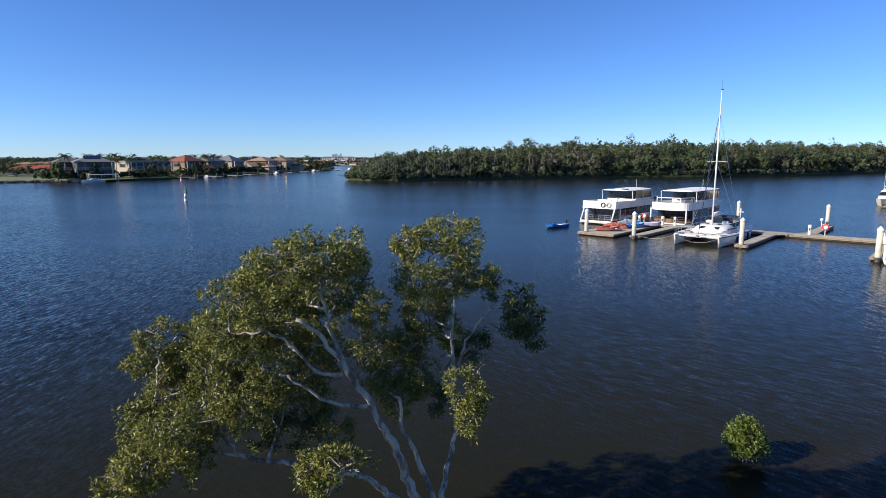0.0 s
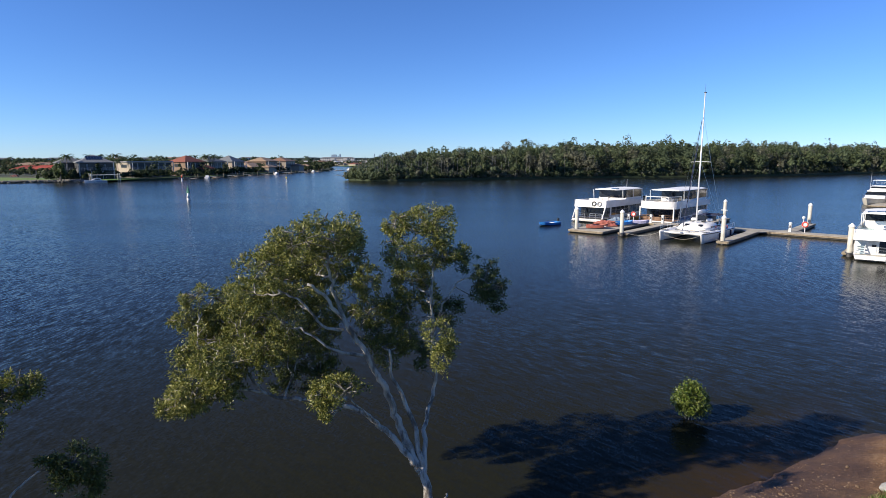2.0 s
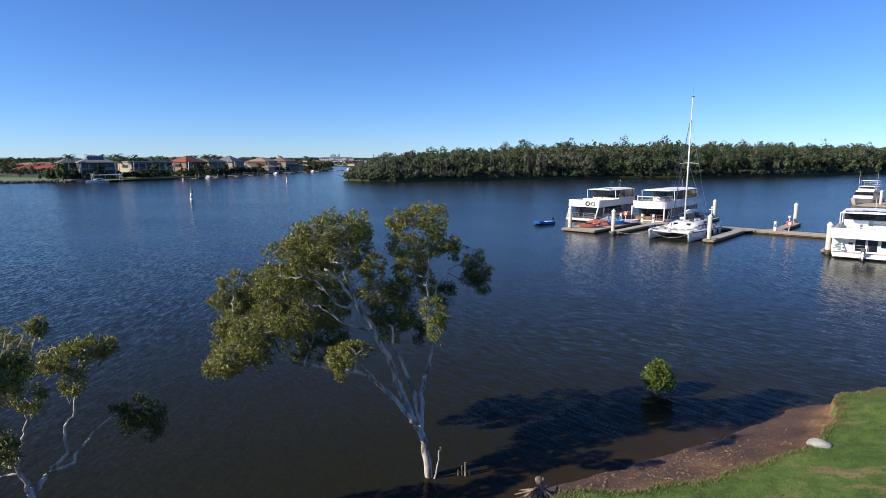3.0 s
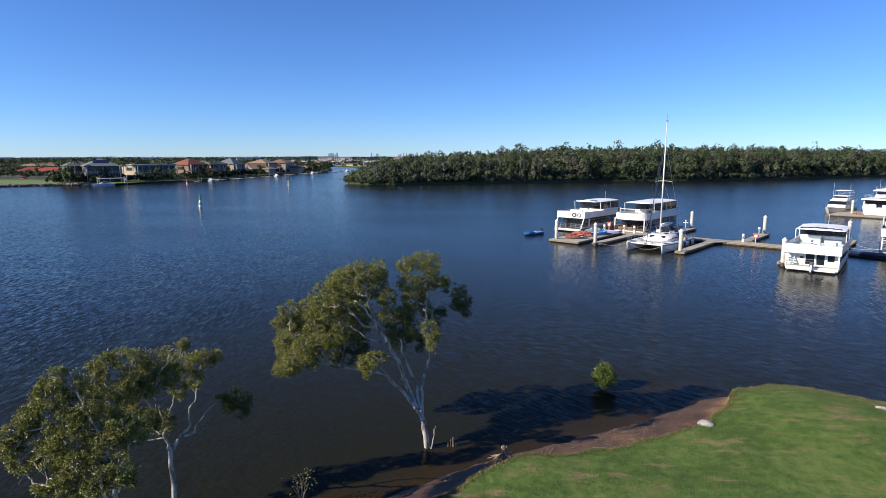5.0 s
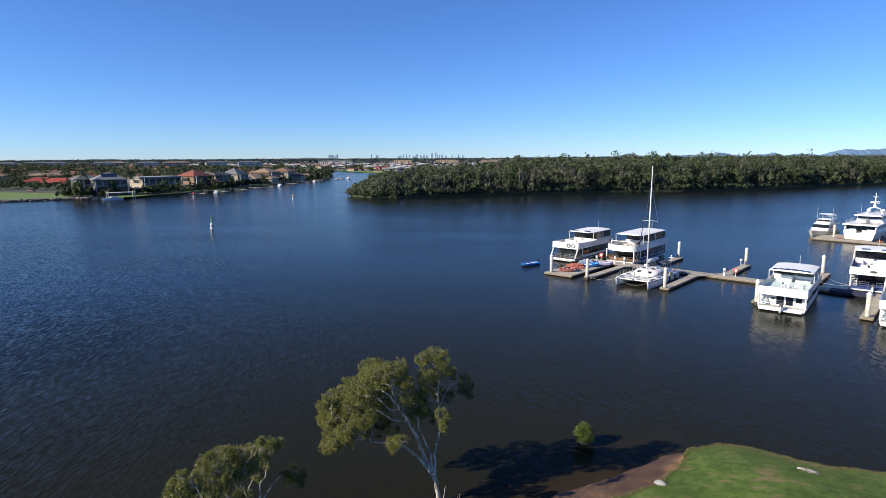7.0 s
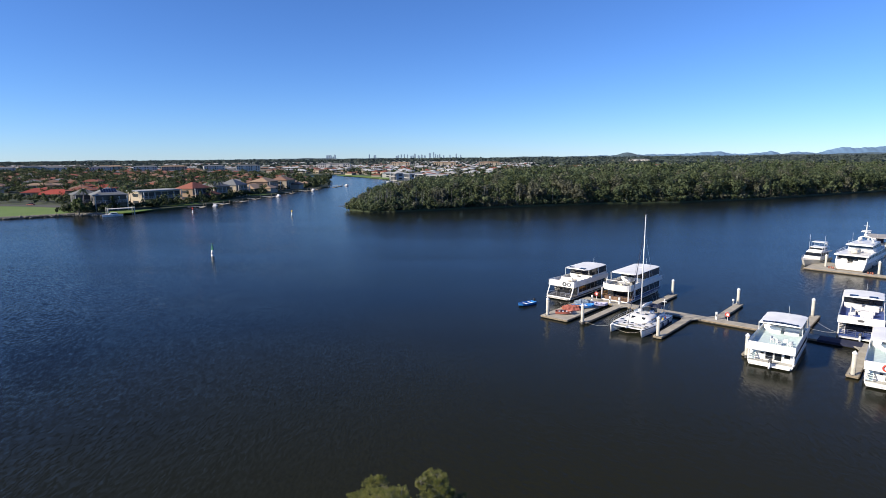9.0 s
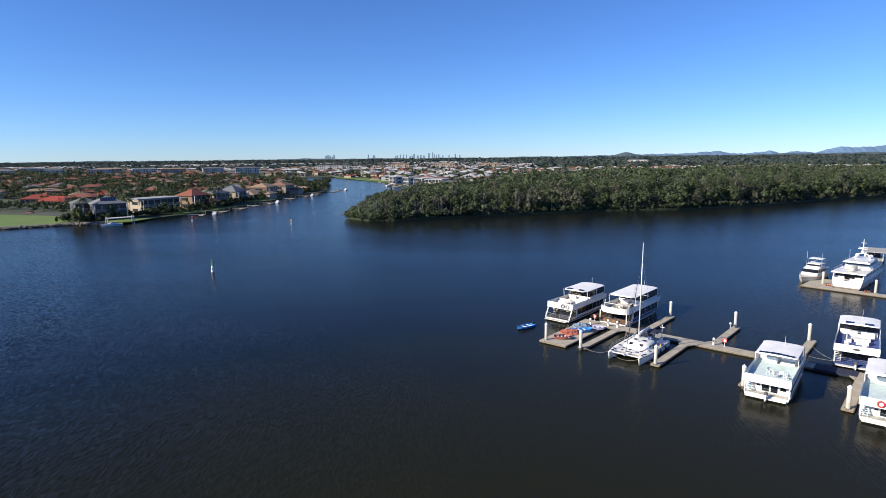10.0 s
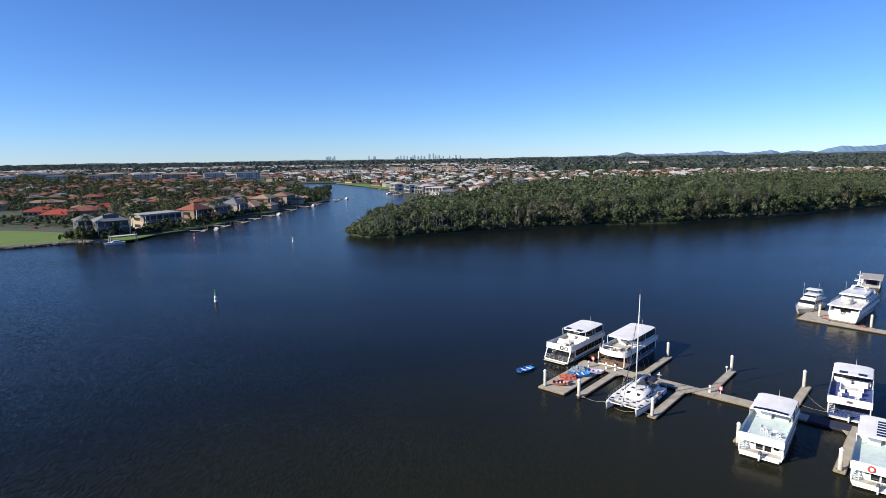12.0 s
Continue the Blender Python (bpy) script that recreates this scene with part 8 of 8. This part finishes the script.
    up = np.tile(np.array([[0, 0, 1.0]]), (n, 1)) + r.normal(0, 0.35, (n, 3))
    quads = np.stack([c - a * s, c - up * s * 0.35, c + a * s, c + up * s * 0.45], 1).reshape(-1, 3)
    ob = new("far_treetops", array_mesh("far_treetops", quads, 4, HAZE_TREES))
    tagged(ob, "dark green treetops of the distant flats, bluish haze painted in", "far woods", kind="stuff")


garden_trees()


def lawn_tree(x, y, h, spread, seed):
    """A leafy garden tree standing by itself at the end of the lawn."""
    r = np.random.default_rng(seed)
    t = thing("shore_tree", pose(x, y, 0.9), "round leafy green tree at the end of the lawn", "tree", "shore trees")
    mb = MB()
    mb.tube([(0, 0, -0.4), (0.1, 0, h * 0.3), (0.3, 0.1, h * 0.6)], [0.3, 0.22, 0.12], 7)
    for k in range(4):
        a = k * 1.7
        mb.tube([(0.1, 0, h * 0.3), (spread * 0.3 * math.cos(a), spread * 0.3 * math.sin(a), h * 0.5), (spread * 0.55 * math.cos(a), spread * 0.55 * math.sin(a), h * 0.68)], [0.15, 0.1, 0.04], 5)
    part("trunk", mb, PALM_BARK, t, "", True)
    q = crowns(r, np.array([[0.0, 0.0, 0.0], [spread * 0.35, 0.0, -0.4], [-spread * 0.35, 0.2, -0.2]]), np.array([h, h * 0.8, h * 0.86]), np.array([spread, spread * 0.7, spread * 0.75]), 700, np.full(3, 0.45), 0.12, 9)
    ob = new("crown", array_mesh("crown", q, 4, SHORE_LEAF))
    ob.parent = t
    tagged(ob, kind="stuff")


lawn_tree(-222, 248, 9.5, 3.6, 91)
lawn_tree(-227, 253, 6.5, 2.6, 92)

# -- palms --
PALM = []


def palm(x, y, h, a):
    """A feather palm: ringed trunk and drooping pinnate fronds."""
    if len(PALM) < 3:
        r = np.random.default_rng(60 + len(PALM))
        t = thing("palm_tree", pose(x, y, 0.9, 0, 0, a), "tall feather palm in a waterfront garden", "palm tree", "garden palms")
        hh = (10.0, 12.5, 8.5)[len(PALM)]
        part("trunk", MB().tube([(0, 0, -0.3), (0.15, 0, hh * 0.5), (0.1, 0.1, hh)], [0.24, 0.17, 0.14], 7), PALM_BARK, t, "", True)
        quads = []
        for i in range(17):
            b = i * 2.4
            lift = r.uniform(-0.25, 0.95)
            ln = r.uniform(2.8, 3.8)
            prev = np.array([0.1, 0.1, hh])
            for k in range(6):
                s = (k + 1) / 6
                cur = np.array([0.1 + math.cos(b) * ln * s, 0.1 + math.sin(b) * ln * s, hh + 0.2 + lift * ln * s - 1.35 * ln * s * s * 0.62])
                side = np.array([-math.sin(b), math.cos(b), 0]) * (0.62 * (1 - s * 0.7))
                for sg in (-1, 1):
                    drop = np.array([0, 0, -0.28 * (1 - s * 0.5)])
                    quads += [prev, prev + sg * side + drop, (cur + prev) / 2 + sg * side * 1.0 + drop + (cur - prev) * 0.3, cur]
                prev = cur
        ob = new("fronds", array_mesh("fronds", np.array(quads), 4, PALM_LEAF))
        ob.parent = t
        PALM.append(t)
        return t
    return copy_thing(PALM[int(h) % 3], pose(x, y, 0.9 - (0.5 if h % 1 > 0.5 else 0), 0, 0, a))


rp = random.Random(12)
for x, y in ((-262, 318), (-258, 322), (-266, 325), (-254, 316), (-250, 322), (-245, 305), (-272, 330), (-228, 296), (-224, 292), (-222, 350), (-226, 352), (-219, 356), (-230, 348), (-207, 352), (-205, 356), (-204, 360), (-208, 358),
             (-203, 348), (-230, 372), (-222, 400), (-219, 403), (-214, 408), (-225, 440), (-228, 446), (-222, 468), (-226, 498), (-200, 530), (-206, 536), (-230, 540), (-280, 360), (-288, 366), (-296, 372), (-310, 360), (-330, 400),
             (-360, 420), (-290, 420), (-300, 440), (-320, 470), (-270, 460), (-252, 372), (-247, 410), (-268, 500), (-230, 262)):
    palm(x, y, rp.uniform(0, 9), rp.uniform(0, 360))

rp2 = np.random.default_rng(14)
for x, y in zip(rp2.uniform(-520, -235, 34), rp2.uniform(345, 640, 34)):
    if inside(np.array([x]), np.array([y]), LOT_W)[0]:
        palm(x, y, rp2.uniform(0, 9), rp2.uniform(0, 360))

# -- waterfront pontoons, boat lift and small craft on the western shore --


def gangway(x, y, turn, length=9.0, width=2.4):
    t = pontoon("private_pontoon", pose(x, y, 0, 0, 0, turn), length, width, "small private pontoon with tall timber piles", 0, "private pontoons")
    for s in (0.6, length - 0.6):
        part("pile", MB().cyl(width / 2 + 0.25, s, -2, 2.6, 0.16, n=8).cyl(width / 2 + 0.25, s, 2.6, 2.85, 0.18, 0.04, 8), TIMBER, t, "", True)
    part("gangway", MB().box(-width / 2 - 7, -width / 2, length * 0.45, length * 0.45 + 1.0, 0.5, 0.62), ALLOY, t)


for gx, gy, ga in ((-182, 296, 20), (-181, 318, 0), (-179, 340, 0), (-180, 362, 0), (-178, 384, 0), (-180, 430, 0), (-179, 462, 0), (-179, 490, 0), (-174, 525, 0), (-176, 548, 0)):
    gangway(gx, gy, ga)


def runabout(m, label, L=7.0):
    t = thing("cabin_cruiser", m, label, "boat", "moored small craft")
    rings_ = []
    for i in range(9):
        k = i / 8
        w = 1.25 * (1 if k < 0.5 else max(0.05, 1 - ((k - 0.5) / 0.5) ** 2.2))
        rings_.append([(-w * 0.6, k * L, -0.3), (w * 0.6, k * L, -0.3), (w, k * L, 0.85 + 0.3 * k), (-w, k * L, 0.85 + 0.3 * k)])
    part("hull", MB().loft(rings_), WHITE, t)
    part("cabin", MB().loft([[(-1, L * 0.25, 0.9), (1, L * 0.25, 0.9), (0.85, L * 0.7, 0.95), (-0.85, L * 0.7, 0.95)], [(-0.85, L * 0.28, 1.9), (0.85, L * 0.28, 1.9), (0.6, L * 0.56, 1.9), (-0.6, L * 0.56, 1.9)]]), WHITE, t)
    part("windscreen", MB().box(-0.93, 0.93, L * 0.3, L * 0.55, 1.35, 1.75), TINT, t)
    part("stripe", MB().box(-1.26, 1.26, 0.05, L * 0.5, 0.5, 0.66), BLUE, t)


for i, (x, y, a, L) in enumerate(((-177, 302, 15, 5.5), (-175.5, 392, 0, 7), (-176, 470, 5, 7), (-171, 556, 0, 10))):
    runabout(pose(x, y, 0, 0, 0, a), "white cabin cruiser moored at a private pontoon", L)

lift = thing("boat_lift", pose(-203.5, 254.5, 0, 0, 0, 48), "timber boat shelter with a pale flat roof over a cruiser", "boat shelter")
for sx in (-6.2, 6.2):
    for sy in (-2.3, 2.3):
        part("post", MB().cyl(sx, sy, -2, 4.3, 0.24, n=8), PILE, lift)
part("roof", MB().box(-6.0, 6.0, -2.4, 2.4, 3.4, 3.65, chamfer=0.06), CREAM, lift)
part("side_deck", MB().box(-7, 7, 2.6, 4.2, 0.4, 0.6), TIMBER, lift)
runabout(pose(-199.5, 250.5, 0.1, 0, 0, 48 + 90), "white cruiser with a blue stripe under the shelter", 9.5)


def sloop(x, y, a):
    t = thing("sailing_boat", pose(x, y, 0, 0, 0, a), "white sailing boat with a bare mast moored in the canal", "sailing boat")
    rings_ = []
    for i in range(9):
        k = i / 8
        w = 1.7 * math.sin(math.pi * (0.22 + 0.78 * k)) ** 0.7 if k < 1 else 0.05
        rings_.append([(-w * 0.5, k * 11, -0.3), (w * 0.5, k * 11, -0.3), (w, k * 11, 1.0 + 0.2 * k), (-w, k * 11, 1.0 + 0.2 * k)])
    part("hull", MB().loft(rings_), WHITE, t)
    part("coachroof", MB().box(-0.9, 0.9, 3.5, 7.5, 1.0, 1.6, chamfer=0.2), WHITE, t)
    part("mast", MB().cyl(0, 6.2, 1.4, 16, 0.16, 0.1, 6), ALLOY, t)
    part("boom", MB().tube([(0, 6.2, 2.6), (0, 2.0, 2.7)], 0.14, 6), NAVY_CANVAS, t)


sloop(-146, 640, -30)
for i, (x, y, a) in enumerate(((-130, 640, -40), (-152, 690, -40), (-175, 725, -45), (-128, 615, -10))):
    gangway(x, y, a, 8)


def car(x, y, a):
    t = thing("parked_car", pose(x, y, 1.02, 0, 0, a), "dark red parked car on the road", "car")
    part("body", MB().loft([[(-0.9, -2.2, 0.35), (0.9, -2.2, 0.35), (0.9, 2.2, 0.35), (-0.9, 2.2, 0.35)], [(-0.92, -2.2, 0.85), (0.92, -2.2, 0.85), (0.92, 2.1, 0.8), (-0.92, 2.1, 0.8)]]), RED_COVER, t)
    part("cabin", MB().loft([[(-0.85, -1.5, 0.85), (0.85, -1.5, 0.85), (0.85, 1.2, 0.82), (-0.85, 1.2, 0.82)], [(-0.65, -1.0, 1.42), (0.65, -1.0, 1.42), (0.65, 0.5, 1.42), (-0.65, 0.5, 1.42)]]), TINT, t)
    part("roof", MB().box(-0.64, 0.64, -0.98, 0.48, 1.421, 1.46, chamfer=0.03), RED_COVER, t)
    for sx in (-0.86, 0.86):
        for sy in (-1.4, 1.4):
            part("wheel", MB().cyl(0, 0, -0.1, 0.1, 0.33, n=12, m=pose(sx, sy, 0.33, 0, 90, 0)), BLACK, t)


car(-300, 303, 90)

# -- skyline and hills --


def ridge(name, x0, x1, y, top, depth, material, label, seed, n=140, rough=0.25):
    """A long low rise: a ridge line with slopes on both sides."""
    r = np.random.default_rng(seed)
    vs, fs = [], []
    for i in range(n + 1):
        x = x0 + (x1 - x0) * i / n
        h = top(x) * (1 + rough * 0.5 * float(wobble(np.array([x]), np.array([0.0]), 0.006, seed)[0]))
        vs += [(x, y - depth, 0.5), (x, y - depth * 0.35, h * 0.72), (x, y, h), (x, y + depth * 0.4, 0.5)]
    for i in range(n):
        for k in range(3):
            a = i * 4 + k
            fs.append((a, a + 4, a + 5, a + 1))
    me = bpy.data.meshes.new(name)
    me.from_pydata(vs, [], fs)
    me.materials.append(material)
    tagged(new(name, me), label, "hills", kind="structure")


RANGE_X = (500, 997, 1350, 1594, 1744, 1900, 1991, 2079, 2192, 2319, 2420, 2490, 2642, 2850, 3200, 3900)
RANGE_H = (26, 36, 38, 55, 30, 38, 52, 30, 49, 34, 58, 79, 71, 84, 70, 60)


def peaks(x):
    return float(np.interp(x, RANGE_X, RANGE_H)) + 2.2 * math.sin(x / 21) + 1.6 * math.sin(x / 8.3 + 1)


def rise(x):
    return 25 + 3 * math.sin(x / 340) + 2 * math.sin(x / 97) + 1.5 * math.sin(x / 31) + 24 * math.exp(-((x - 857) / 75) ** 2) + 5 * math.exp(-((x - 2300) / 500) ** 2)


# hills, rise and towers carry their haze in the material colour
ridge("backdrop_hills", 500, 3900, 4850, peaks, 120, HAZE_HILL, "distant range of hills with pale blue haze painted in", 4, 300, 0.10)
ridge("backdrop_rise", -5200, 3900, 4600, rise, 260, HAZE_NEAR, "wooded rise on the horizon with bluish haze painted in", 9, 500, 0.2)
rt = random.Random(5)
for tx in (-990, -975, -960, -940, -925, -640, -600, -590, -420, -405, -380, -355, -330, -300, -285, -270, -240, -215, -190, -150, -120, -105, -90, -72, -40, 10, 60, 95):
    hh = rt.uniform(38, 54) if not -170 < tx < -10 else rt.uniform(40, 68)
    t = thing("city_tower", pose(tx * 1.02 - 530, 4640, 20), "high-rise tower of the distant city, haze in its colour", "tower block", "distant city towers")
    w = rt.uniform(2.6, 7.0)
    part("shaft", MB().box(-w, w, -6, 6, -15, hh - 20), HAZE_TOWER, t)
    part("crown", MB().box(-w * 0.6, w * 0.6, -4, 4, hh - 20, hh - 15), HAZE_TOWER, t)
